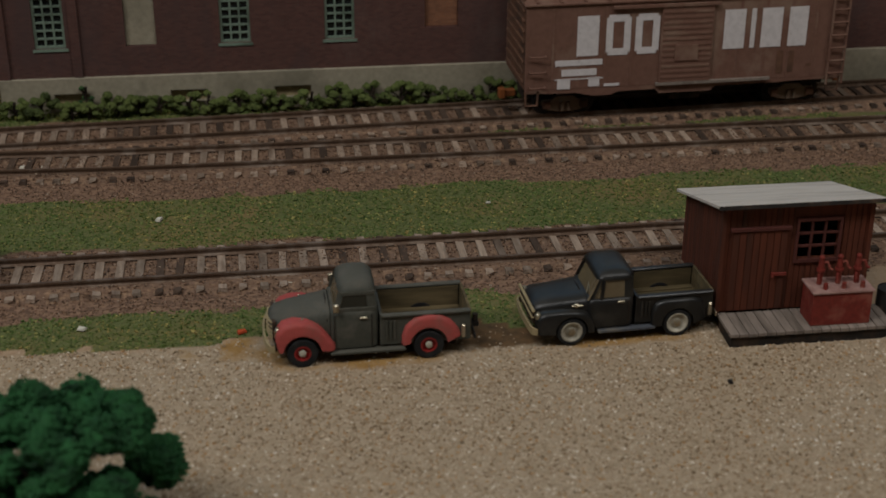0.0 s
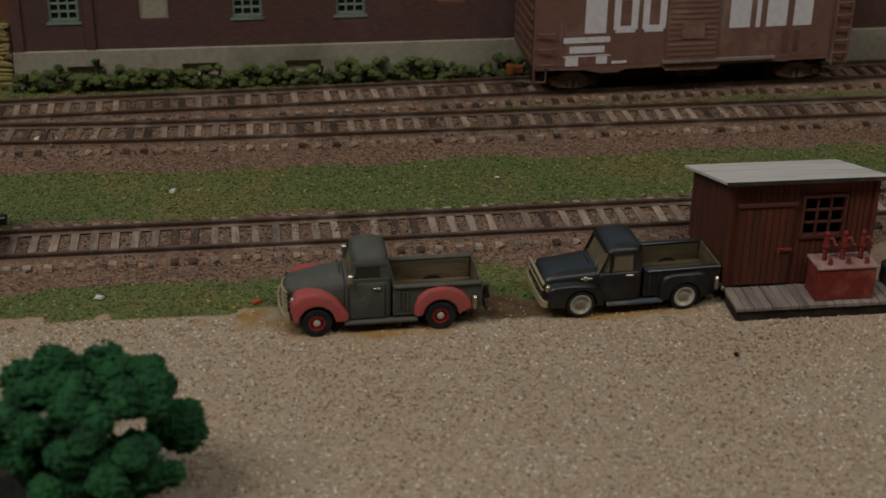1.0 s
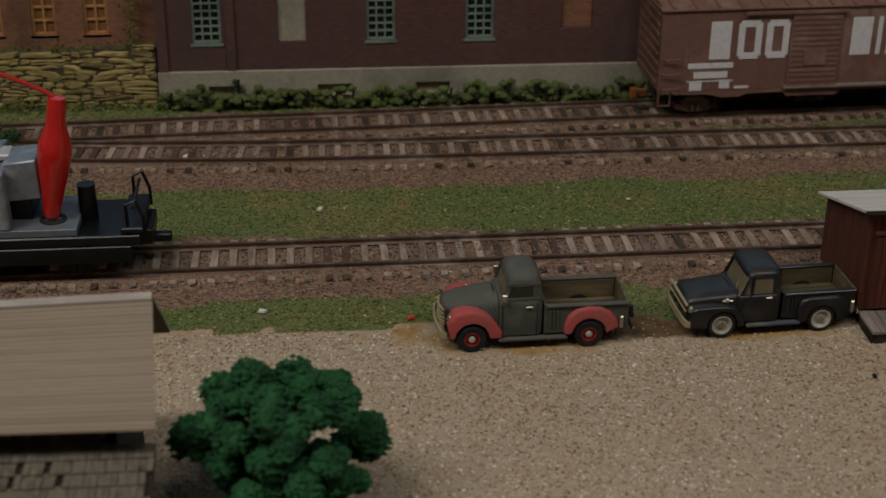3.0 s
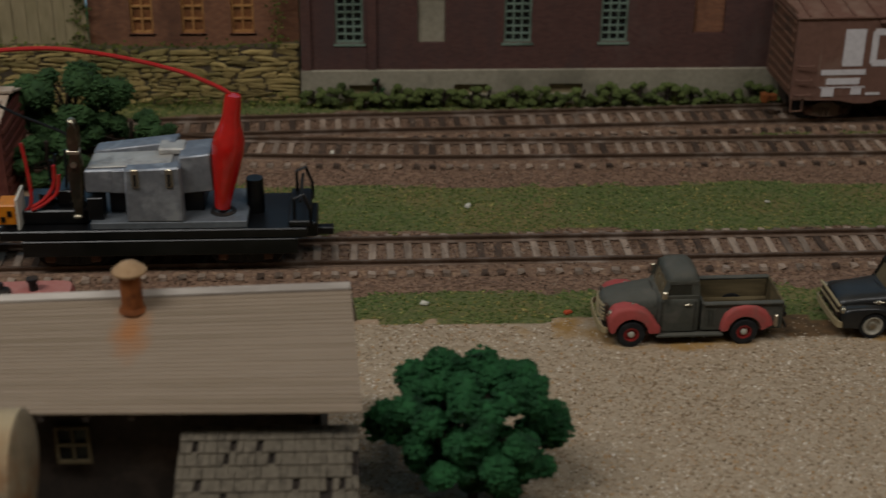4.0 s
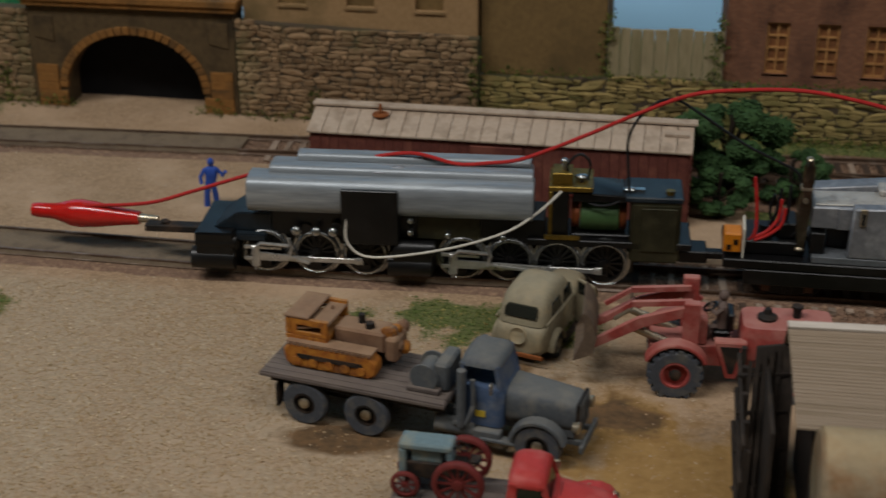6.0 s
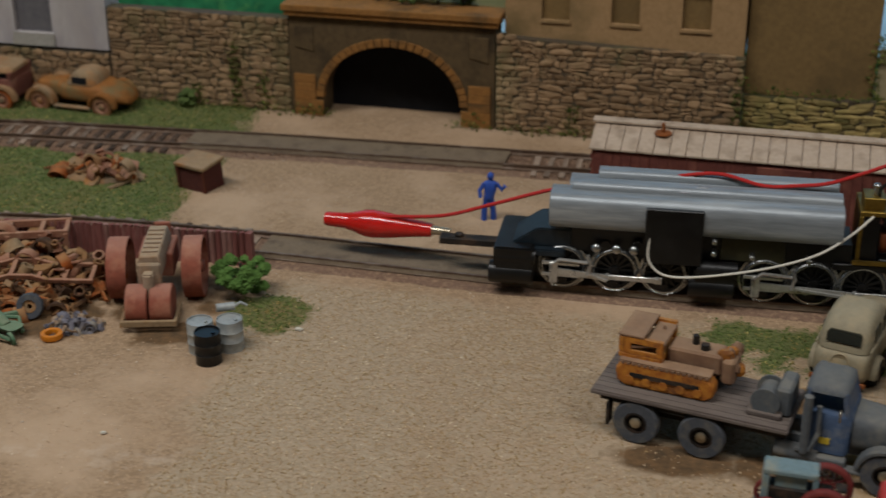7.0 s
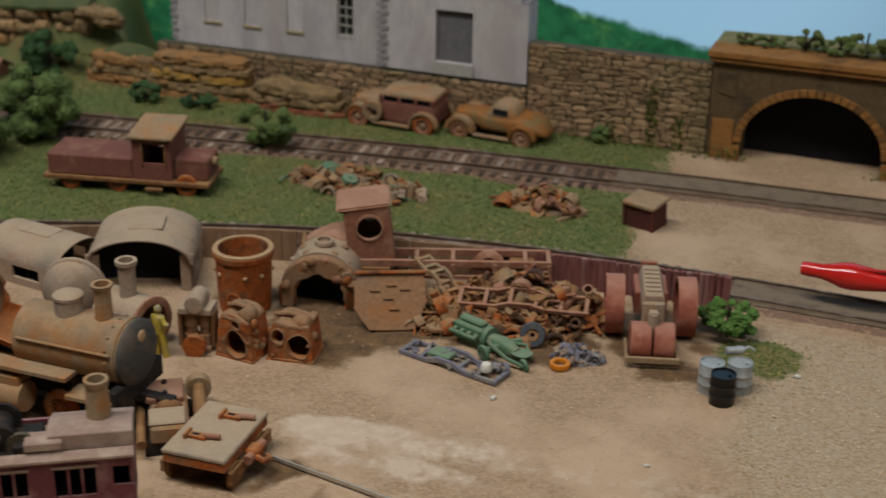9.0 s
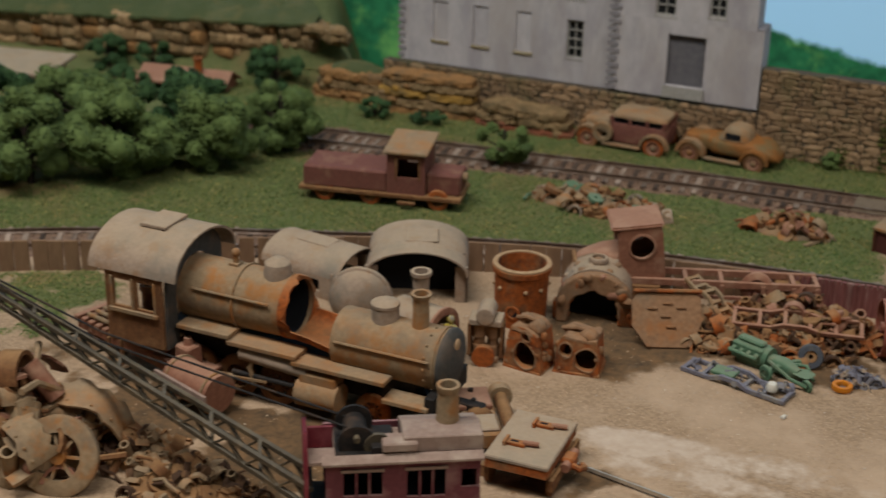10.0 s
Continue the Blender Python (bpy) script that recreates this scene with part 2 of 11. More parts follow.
def brick_material(name, c1, c2, mortar, row=0.8, wide=2.4, stain="3a2a26"):
    m, n, l, b = nodes_of(name)
    tc = n.new("ShaderNodeTexCoord")
    sp, cb = n.new("ShaderNodeSeparateXYZ"), n.new("ShaderNodeCombineXYZ")
    l.new(tc.outputs["Object"], sp.inputs[0])
    ad = n.new("ShaderNodeMath")
    l.new(sp.outputs["X"], ad.inputs[0])
    l.new(sp.outputs["Y"], ad.inputs[1])
    l.new(ad.outputs[0], cb.inputs["X"])
    l.new(sp.outputs["Z"], cb.inputs["Y"])
    br = n.new("ShaderNodeTexBrick")
    br.inputs["Scale"].default_value = 1000
    br.inputs["Brick Width"].default_value, br.inputs["Row Height"].default_value, br.inputs["Mortar Size"].default_value = wide, row, 0.08
    br.inputs["Color1"].default_value, br.inputs["Color2"].default_value, br.inputs["Mortar"].default_value = hexc(c1), hexc(c2), hexc(mortar)
    l.new(cb.outputs[0], br.inputs["Vector"])
    vec, _ = coords(n, l, (1, 1, 0.35))
    big = noise_node(n, l, vec, 40, 5, 0.65)
    col = mix_node(n, l, ramp_node(n, l, big, 0.48, 0.75), br.outputs["Color"], hexc(stain))
    l.new(col, b.inputs["Base Color"])
    b.inputs["Roughness"].default_value = 0.85
    b.inputs["Specular IOR Level"].default_value = 0.2
    bump_node(n, l, br.outputs["Fac"], -0.4, 0.2, b)
    return m


GROUND = ground_material()
BACKDROP = backdrop_material()
PLASTER = mat("room_paint", "b9b2a6", "ada698", fine=60, coarse=4, bump=0.1)
FLOORING = mat("room_floor", "5d5147", "4b4038", fine=40, coarse=5, bump=0.1)
BRICK_DARK = brick_material("factory_brick", "5e403a", "503631", "54443f", stain="4a3c3b")
BRICK_BROWN = brick_material("brown_brick", "8c6047", "774f3b", "755a49")
CONCRETE = mat("weathered_concrete", "9d9582", "8b8371", "767060", fine=500, coarse=35, rough=0.9)
TAN_STUCCO = mat("tan_stucco", "a2825c", "917450", "74603f", fine=600, coarse=25, rough=0.9)
BROWN_STUCCO = mat("brown_stucco", "7d643e", "6d5735", "5f4d30", fine=500, coarse=30, rough=0.9)
GREY_BOARD = mat("grey_boards", "a39473", "8b7e60", "6d6845", fine=500, coarse=40, stretch=(1, 1, 0.2), rough=0.9)
WHITE_SIDING = mat("white_siding", "bab4b3", "aaa5a5", "8f898c", fine=300, coarse=45, stretch=(1, 1, 0.4), dirt_at=(0.48, 0.74), rough=0.85, stain="a39a94")
STONE = mat("field_stone", "93785a", "7a6247", "665038", fine=900, coarse=200, vary=0.3, rough=0.9, bump=0.7, relief=0.5)
STONE_OLIVE = mat("olive_stone", "a28d5a", "877448", "5f5432", fine=900, coarse=200, vary=0.3, rough=0.9, bump=0.7, relief=0.5)
MORTAR = mat("dark_mortar", "54483a", "40372a", fine=600, coarse=80, rough=0.95)


def weathered(material, colour, scale, at, depth=0.7):
    """Broad stains that run across neighbouring pieces."""
    n, l = material.node_tree.nodes, material.node_tree.links
    b = n["Principled BSDF"]
    src = b.inputs["Base Color"].links[0].from_socket
    g, mp = n.new("ShaderNodeNewGeometry"), n.new("ShaderNodeMapping")
    mp.inputs["Scale"].default_value = (1, 1, 0.5)
    l.new(g.outputs["Position"], mp.inputs["Vector"])
    f = n.new("ShaderNodeMath")
    f.operation = "MULTIPLY"
    f.inputs[1].default_value = depth
    l.new(ramp_node(n, l, noise_node(n, l, mp.outputs["Vector"], scale, 6, 0.7), *at), f.inputs[0])
    l.new(mix_node(n, l, f.outputs[0], src, hexc(colour)), b.inputs["Base Color"])


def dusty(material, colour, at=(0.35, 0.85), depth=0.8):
    """Paler colour on whatever faces up: settled dust, and the tank's lit top."""
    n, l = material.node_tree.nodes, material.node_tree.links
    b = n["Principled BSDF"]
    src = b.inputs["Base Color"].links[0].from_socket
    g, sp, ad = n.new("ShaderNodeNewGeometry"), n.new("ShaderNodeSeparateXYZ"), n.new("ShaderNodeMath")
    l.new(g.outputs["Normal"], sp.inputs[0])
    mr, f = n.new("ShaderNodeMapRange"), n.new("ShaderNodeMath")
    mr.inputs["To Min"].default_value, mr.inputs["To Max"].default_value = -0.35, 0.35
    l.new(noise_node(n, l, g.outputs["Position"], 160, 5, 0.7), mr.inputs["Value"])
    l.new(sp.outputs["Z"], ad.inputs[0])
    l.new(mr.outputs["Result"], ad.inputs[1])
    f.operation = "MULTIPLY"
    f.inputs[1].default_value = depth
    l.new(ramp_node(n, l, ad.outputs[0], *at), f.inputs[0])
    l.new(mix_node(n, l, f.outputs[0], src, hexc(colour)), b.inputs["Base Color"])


weathered(STONE, "5a5a38", 30, (0.52, 0.7))
weathered(STONE, "a08a68", 48, (0.56, 0.72), 0.6)
weathered(STONE_OLIVE, "55592c", 34, (0.48, 0.66))
weathered(MORTAR, "4a4d2c", 30, (0.5, 0.68))
weathered(WHITE_SIDING, "7f7a80", 34, (0.54, 0.72), 0.5)
weathered(BRICK_DARK, "6b5a55", 26, (0.54, 0.74), 0.5)
PORTAL = mat("portal_concrete", "5b4a31", "4a3b26", "33291b", fine=500, coarse=45, rough=0.9)
PORTAL_TRIM = mat("portal_trim", "8f6433", "785126", "5a4226", fine=500, coarse=60, rough=0.9)
# near-black that paints deep shade inside openings, mouths and slots
SHADE_BLACK = mat("shade_black", "15161a", "101013", fine=200, coarse=50, rough=0.95)
FRAME_GREEN = mat("pale_green_paint", "78897b", "69796b", "566356", fine=700, coarse=90, rough=0.7)
FRAME_ORANGE = mat("orange_shade", "b98a55", "a47545", "8f6038", fine=600, coarse=120, rough=0.8)
BLIND = mat("brown_window_blind", "8d5f3c", "774d30", "5d3f2a", fine=500, coarse=140, rough=0.5)
FRAME_WHITE = mat("dull_white_paint", "9c9890", "8c887f", fine=600, coarse=90, rough=0.75)
DARK_PANE = mat("dark_pane", "1b1f22", "15181a", fine=300, coarse=50, rough=0.25, bump=0.03, spec=0.5)
QUOIN = mat("grey_quoin", "8b8687", "7a7577", fine=400, coarse=80, rough=0.85)
RAIL = mat("rusty_rail", "6b5748", "5a483b", "85766a", fine=700, coarse=100, rough=0.5, metal=0.4)
TIE = mat("weathered_tie", "9a8878", "7d6c5d", "5c4c40", fine=900, coarse=160, stretch=(1, 0.2, 1), vary=0.3, rough=0.95)
TIE_DARK = mat("dark_tie", "4c3d32", "3a2e26", fine=900, coarse=160, stretch=(1, 0.2, 1), vary=0.3, rough=0.95)
BALLAST = mat("ballast_stone", "806553", "5f4c3e", "967a62", fine=1500, coarse=500, rough=0.95, bump=0.6)

# ---- the room round the layout ----
def room():
    f = Shape().box(-2600, 2200, -2600, 800, -1010, -1000)
    solo("floor", f, FLOORING, "brown floor of the train room", "floor", kind="structure")
    c = Shape().box(-2600, 2200, -2600, 800, 1500, 1510)
    solo("ceiling", c, PLASTER, "plain painted ceiling of the train room", "ceiling", kind="structure")
    for nm, b in (("wall_north", (-2600, 2200, 700, 800)), ("wall_south", (-2600, 2200, -2600, -2500)), ("wall_west", (-2600, -2500, -2500, 700)), ("wall_east", (2100, 2200, -2500, 700))):
        solo(nm, Shape().box(*b, -1000, 1500), PLASTER, "plain painted wall of the train room", "wall", kind="structure")


room()


# ---- the ground sheet of the layout ----
def track_front(x):
    return float(np.interp(x, [-1000, -900, -850, -796, -750, -705, -660, -617, -562, -520, -460, -408, -368, -316, -285, -234, -150, 0, 100, 500],
                           [-142, -80, -50, -22, -3, 15, 30, 42, 50, 53.4, 54.4, 53.4, 52.8, 53.8, 55.4, 58.4, 60.6, 62, 63.5, 69]))


def track_back(x):
    return float(np.interp(x, [-1300, -900, -670, -615, -500, -372, -200, -88, -15, 100, 500], [60, 110, 141, 148, 157, 163, 171, 176.5, 179, 184, 201]))


def track_mid(x):
    return float(np.interp(x, [-420, -300, -200, -120, -60, 0, 500], [161, 164, 160, 152, 149, 148.5, 150]))


def hills(x, y):
    """Rise of the land behind and to the far left."""
    sm = lambda v: (lambda u: u * u * (3 - 2 * u))(min(1.0, max(0.0, v)))
    h = (34 - 26 * sm((-850 - x) / 220)) * sm((-826 - 0.5 * max(0, y - 214) - x) / 28) * sm((y - 200) / 18) + 14 * sm((-840 - 0.5 * max(0, y - 214) - x) / 60) * sm((y - 236) / 60)
    h -= 34 * sm((y - 222) / 22) * sm((-797 - x) / 8) * (1 - sm((-826 - 0.5 * max(0, y - 214) - x) / 28))
    return h - 9 * sm((-880 - x) / 160) * (1 - sm((y - 150) / 60)) * sm((y - 20) / 80)


def blob(x, y, cx, cy, rx, ry):
    return max(0.0, 1.3 - ((x - cx) / rx) ** 2 - ((y - cy) / ry) ** 2)


def zones(x, y):
    w = noise.noise(Vector((x, y, 0)) * 0.03) * 9 + noise.noise(Vector((x, y, 5)) * 0.11) * 4
    v = noise.noise(Vector((x, y, 20)) * 0.022) * 22 + noise.noise(Vector((x, y, 25)) * 0.07) * 9
    patchy = 0.75 + 1.3 * noise.noise(Vector((x, y, 40)) * 0.045) + 0.7 * noise.noise(Vector((x, y, 44)) * 0.13)
    yw, xw = y + w * 0.6, x + v
    front, back, mid = track_front(x), track_back(x), track_mid(x)
    bal = max(np.clip((25 - abs(yw - front + 4)) / 5, 0, 1), np.clip((20 - abs(yw - back)) / 5, 0, 1), np.clip((26 - abs(yw - mid + 7)) / 5, 0, 1) if x > -300 else 0)
    if xw < -215 and yw < front + 30:
        bal = np.clip((9 - abs(yw - front)) / 5, 0, 0.45)
    if -560 < xw < -330 and yw > front + 8:
        bal *= np.clip((14 - abs(yw - back)) / 4, 0, 1)
    gravel = np.clip((19 - yw) / 6, 0, 1) * np.clip((xw + 168) / 20, 0, 1)
    gravel = max(gravel, (0.66 if xw < -385 else 0.56) * np.clip((-212 - xw) / 20, 0, 1) * np.clip((xw + 478) / 36, 0, 1) * np.clip((front - 10 - yw) / 18, 0, 1))
    grass = 0.0
    if yw > 17:
        grass = np.clip((xw + 196) / 16, 0, 1)
    if x > 95 and y < 45:
        grass *= np.clip((105 - xw) / 20, 0, 0.8)
    far = np.clip((-505 - xw) / 22, 0, 1) * np.clip((yw - front - 10) / 8, 0, 1)
    spots = max(blob(x, yw, -270, 22, 44, 20), blob(x, yw, -446, 4, 20, 15), blob(x, yw, -300, 22, 24, 9), blob(x, yw, -192, -128, 50, 26), blob(x, yw, -238, -118, 34, 16)) * patchy
    grass = max(grass, spots, far)
    if xw < -560 and yw > 168 or yw > 192 and x > -330:
        grass = 1.0
    grass = max(grass, blob(x, yw, -820, -95, 50, 34) * patchy)
    grass *= 1 - 0.5 * blob(x, yw, 30, 128, 60, 8)
    pale = max(blob(x, yw, -500, -152, 80, 46), blob(x, yw, -440, -190, 110, 46), blob(x, yw, -545, -108, 50, 9)) * (0.35 + 0.4 * patchy)
    f = min(1.0, max(0.0, (x + 590) / 95))
    dust_line = -99 + 8 * f
    if -596 < x < -440:
        pale = max(pale, (1.25 - ((y - dust_line) / (10 + 4 * f)) ** 2) * (1.0 - 0.6 * f) * (0.7 + 0.4 * patchy) * min(1.0, (x + 596) / 14))
    # dark earth; some blobs paint the shadow under boom, wagon deck and truck
    earth_shade = max(blob(x, y, 54, 16, 19, 13) * 1.5, blob(x, y, 20, 14, 26, 10) * 1.3, blob(x, y, 92, 22, 30, 12) * 1.3, blob(x, y, 112, 22, 30, 16) * 0.8, blob(x, yw, -165, 20, 34, 26), blob(x, y, -545, -6, 70, 30) * 1.2, blob(x, y, -610, -30, 50, 34) * 1.1, blob(x, y, -482, -8, 34, 22) * 0.9, blob(x, y, -690, -140, 74, 50) * 1.6, blob(x, y, -586, -130, 34, 17) * 1.4, blob(x, y, -240, -22, 60, 22) * 0.8, blob(x, y, -290, -54, 44, 12) * 0.8) * patchy * 0.8
    if x < -700:
        earth_shade = max(earth_shade, blob(x, y, -740, -110, 70, 60) * patchy)
    ochre = max(blob(x, y, -225, -45, 44, 44), blob(x, y, -200, -70, 36, 30), 0.7 * blob(x, y, -275, -20, 50, 22), 0.6 * blob(x, y, -640, -120, 60, 40), 1.1 * blob(x, y + w * 0.5, -17, 11, 19, 9), blob(x, y, 56, 13, 20, 8), 0.8 * blob(x, y, 16, 2, 30, 7), 0.7 * blob(x, y, 92, 6, 34, 6)) * (0.3 + 0.55 * patchy)
    return float(gravel), float(min(grass, 1)), float(bal), float(min(0.75 * pale, 1)), float(min(earth_shade, 1)), float(min(max(ochre, 0), 1))


def ground_height(x, y):
    h = noise.noise(Vector((x, y, 9)) * 0.02) * 0.5 + noise.noise(Vector((x, y, 3)) * 0.12) * 0.25
    return h + hills(x, y)


COVER = {}


def ground():
    xs = np.concatenate([np.arange(-1300, -860, 8), np.arange(-860, 260, 3.5), np.arange(260, 700, 8)])
    ys = np.concatenate([np.arange(-330, -200, 8), np.arange(-200, 214, 3.5), np.arange(214, 330, 8)])
    nx, ny = len(xs), len(ys)
    verts, masks = [], []
    for y in ys:
        for x in xs:
            verts.append((x * MM, y * MM, ground_height(x, y) * MM))
            masks.append(zones(x, y))
    faces = [(j * nx + i, j * nx + i + 1, (j + 1) * nx + i + 1, (j + 1) * nx + i) for j in range(ny - 1) for i in range(nx - 1)]
    me = bpy.data.meshes.new("ground")
    me.from_pydata(verts, [], faces)
    arr = np.array(masks, dtype=np.float32)
    COVER.update(xs=xs, ys=ys, masks=arr.reshape(ny, nx, 6), heights=np.array([v[2] / MM for v in verts]).reshape(ny, nx))
    for k, nm in enumerate(("gravel", "grass", "ballast", "pale", "earth_shade", "ochre")):
        me.attributes.new(nm, "FLOAT", "POINT").data.foreach_set("value", np.ascontiguousarray(arr[:, k]))
    me.materials.append(GROUND)
    me.polygons.foreach_set("use_smooth", [True] * len(me.polygons))
    tagged(new("ground", me), "model landscape of sand, gravel, grass and brown ballast", "ground", kind="structure")
    solo("layout_table", Shape().box(-1300, 700, -330, 340, -90, -44), GREY_BOARD, "wooden bench top under the model landscape", "table", kind="structure")


ground()


def backdrop():
    prof = [(700, 335), (-900, 335), (-1040, 318), (-1150, 270), (-1230, 190), (-1260, 60), (-1262, -320)]
    pts = smooth_path([(x, y, 0) for x, y in prof], 6)
    inner = [[(p.x, p.y, z) for z in (-5, 420)] for p in pts]
    s = Shape()
    loops = [[(p.x, p.y, -44), (p.x, p.y, 420), (p.x - 3 * (0 if p.y > 330 else 1), p.y + 4, 420), (p.x - 3 * (0 if p.y > 330 else 1), p.y + 4, -44)] for p in pts]
    s.loft(loops)
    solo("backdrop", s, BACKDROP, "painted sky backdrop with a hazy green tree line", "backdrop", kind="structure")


backdrop()


# ---- walls with openings ----
def wall_boxes(s, x0, x1, y0, y1, z0, z1, holes):
    """A wall along x, one connected sheet with rectangular openings (x0, x1, z0, z1) cut through it."""
    xs = sorted({x0, x1, *[h[0] for h in holes], *[h[1] for h in holes]})
    zs = sorted({z0, z1, *[h[2] for h in holes], *[h[3] for h in holes]})
    nx, nz = len(xs) - 1, len(zs) - 1
    full = lambda i, k: 0 <= i < nx and 0 <= k < nz and not any(h[0] <= xs[i] and h[1] >= xs[i + 1] and h[2] <= zs[k] and h[3] >= zs[k + 1] for h in holes)
    ids, verts, faces = {}, [], []

    def v(i, b, k):
        if (i, b, k) not in ids:
            ids[(i, b, k)] = len(verts)
            verts.append((xs[i], y1 if b else y0, zs[k]))
        return ids[(i, b, k)]
    for i in range(nx):
        for k in range(nz):
            if not full(i, k):
                continue
            faces.append((v(i, 0, k), v(i + 1, 0, k), v(i + 1, 0, k + 1), v(i, 0, k + 1)))
            faces.append((v(i, 1, k), v(i, 1, k + 1), v(i + 1, 1, k + 1), v(i + 1, 1, k)))
            if not full(i - 1, k):
                faces.append((v(i, 0, k), v(i, 0, k + 1), v(i, 1, k + 1), v(i, 1, k)))
            if not full(i + 1, k):
                faces.append((v(i + 1, 0, k), v(i + 1, 1, k), v(i + 1, 1, k + 1), v(i + 1, 0, k + 1)))
            if not full(i, k - 1):
                faces.append((v(i, 0, k), v(i, 1, k), v(i + 1, 1, k), v(i + 1, 0, k)))
            if not full(i, k + 1):
                faces.append((v(i, 0, k + 1), v(i + 1, 0, k + 1), v(i + 1, 1, k + 1), v(i, 1, k + 1)))
    return s.add(verts, faces)


def sash(w, h, nx, nz, bar=0.55, rim=1.0):
    """A window frame with glazing bars, its lower left corner at the origin, front at y 0."""
    dx, dz = (w - 2 * rim - bar * (nx - 1)) / nx, (h - 2 * rim - bar * (nz - 1)) / nz
    gaps = [(rim + i * (dx + bar), rim + i * (dx + bar) + dx, rim + k * (dz + bar), rim + k * (dz + bar) + dz) for i in range(nx) for k in range(nz)]
    return wall_boxes(Shape(), 0, w, 0, 1.2, 0, h, gaps)


def window(parent, x, y, z, w, h, nx, nz, frame_mat, sill_mat, pane_mat, bar=0.55):
    fr = part("window", sash(w, h, nx, nz, bar), frame_mat, parent)
    fr.location = (x * MM, y * MM, z * MM)
    part("pane", Shape().box(0.4, w - 0.4, 0.75, 1.1, 0.4, h - 0.4), pane_mat, fr)
    part("sill", Shape().box(-0.8, w + 0.8, -1.2, 1.0, -1.1, -0.05), sill_mat, fr)
    return fr


def factory():
    f = thing("factory", "dark red-brown brick factory with small-paned windows and a concrete base", "factory building", 0, 205, 0)
    wins = [(-91.3, 26.5, 11.5, 20, 1), (-57.5, 26.5, 11.5, 20, 0), (-21.8, 26.5, 11.5, 20, 1), (18.2, 26.5, 11.5, 20, 1), (57, 30, 13, 18, 0), (250, 28, 12, 20, 1), (290, 28, 12, 20, 1)]
    holes = [(x, x + w, z, z + h) for x, z, w, h, _ in wins]
    wall = wall_boxes(Shape(), -105, 340, 0, 4, 15, 120, holes)
    part("wall", wall, BRICK_DARK, f)
    part("side_wall", Shape().box(-105, -101, 4.01, 120, 15, 120), BRICK_DARK, f)
    part("pilaster", Shape().box(-105.6, -101.5, -1.0, -0.01, 15, 120).box(-78, -74.5, -0.9, -0.01, 15.1, 120), BRICK_DARK, f)
    base_holes = [(-86, -73, 4, 8.5), (-42, -28, 4, 8.5), (-2, 12, 4, 8.5)]
    base = wall_boxes(Shape(), -106, 340, -1.2, 5, -1, 15, base_holes)
    part("foundation", base, CONCRETE, f, "pale weathered concrete base", bevel=0.25)
    for x0, x1, z0, z1 in base_holes:
        part("basement_window", Shape().box(x0, x1, 1.0, 1.6, z0, z1), GREY_BOARD, f)
    part("roof", Shape().box(-106, 341, -1.5, 122, 120, 123), CONCRETE, f)
    for x, z, w, h, glazed in wins:
        if glazed:
            window(f, x, 0.8, z, w, h, 3, 6, FRAME_GREEN, FRAME_GREEN, DARK_PANE, 0.7)
        else:
            part("blind_window", Shape().box(x, x + w, 1.2, 2.2, z, z + h), CONCRETE if x < 50 else BRICK_BROWN, f, "bricked-up window", bevel=0.2)
    return f


factory()


def brown_building():
    f = thing("brick_building", "brown brick building with amber window blinds above the wall", "brick building", 0, 213, 0)
    wins = [(-176, 28.5, 9.5, 23), (-155, 28.5, 9.5, 23), (-134.5, 28.5, 9.5, 23)]
    part("wall", wall_boxes(Shape(), -193, -106.5, 0, 4, 22, 96, [(x, x + w, z, z + h) for x, z, w, h in wins]), BRICK_BROWN, f)
    part("side_wall", Shape().box(-193, -189, 4.01, 90, 22, 96), BRICK_BROWN, f)
    part("roof", Shape().box(-194, -106.5, -1, 90, 96, 98.5), CONCRETE, f)
    for x, z, w, h in wins:
        window(f, x, 1.2, z, w, h, 2, 4, FRAME_ORANGE, FRAME_WHITE, BLIND, 0.8)


brown_building()


def board_building():
    f = thing("board_fence", "tall grey weathered board wall between two buildings", "board wall", 0, 211, 0)
    x = -243.5
    while x < -194:
        w = rnd.uniform(4.5, 7)
        part("board", Shape().box(x, min(x + w, -193.4) - 0.25, rnd.uniform(0, 0.4), 1.8, 22, 46.5 + rnd.uniform(-0.6, 0.6)), GREY_BOARD, f)
        x += w
    g = thing("stucco_building", "plain brown stucco building beside the stone wall", "stucco building", 0, 211, 0)
    part("wall", Shape().box(-299.5, -244.3, 0, 60, 23, 110), BROWN_STUCCO, g, bevel=0.3)
    part("roof", Shape().box(-300, -244, -0.8, 61, 110.01, 113), CONCRETE, g)


board_building()


def tan_building():
    f = thing("tan_building", "tan stucco building with blank windows on top of the stone wall", "stucco building", 0, 207, 0)
    wins = [(-390, 52, 12.5, 16), (-359, 52, 12.5, 16), (-328, 51.5, 12.5, 16)]
    part("wall", wall_boxes(Shape(), -406.5, -300.5, 0, 5, 38, 108, [(x, x + w, z, z + h) for x, z, w, h in wins]), TAN_STUCCO, f)
    part("side_wall", Shape().box(-406.5, -402, 5.01, 90, 38, 108), TAN_STUCCO, f)
    part("side_wall", Shape().box(-305, -300.5, 5.01, 90, 38, 108), TAN_STUCCO, f)
    part("roof", Shape().box(-407, -300, -1, 91, 108.01, 111), CONCRETE, f)
    for x, z, w, h in wins:
        part("window", Shape().box(x, x + w, 1.8, 2.8, z, z + h), BROWN_STUCCO, f, "blank brown window panel", bevel=0.2)
        part("sill", Shape().box(x - 0.6, x + w + 0.6, -0.8, 1.5, z - 1.2, z - 0.02), TAN_STUCCO, f)


tan_building()


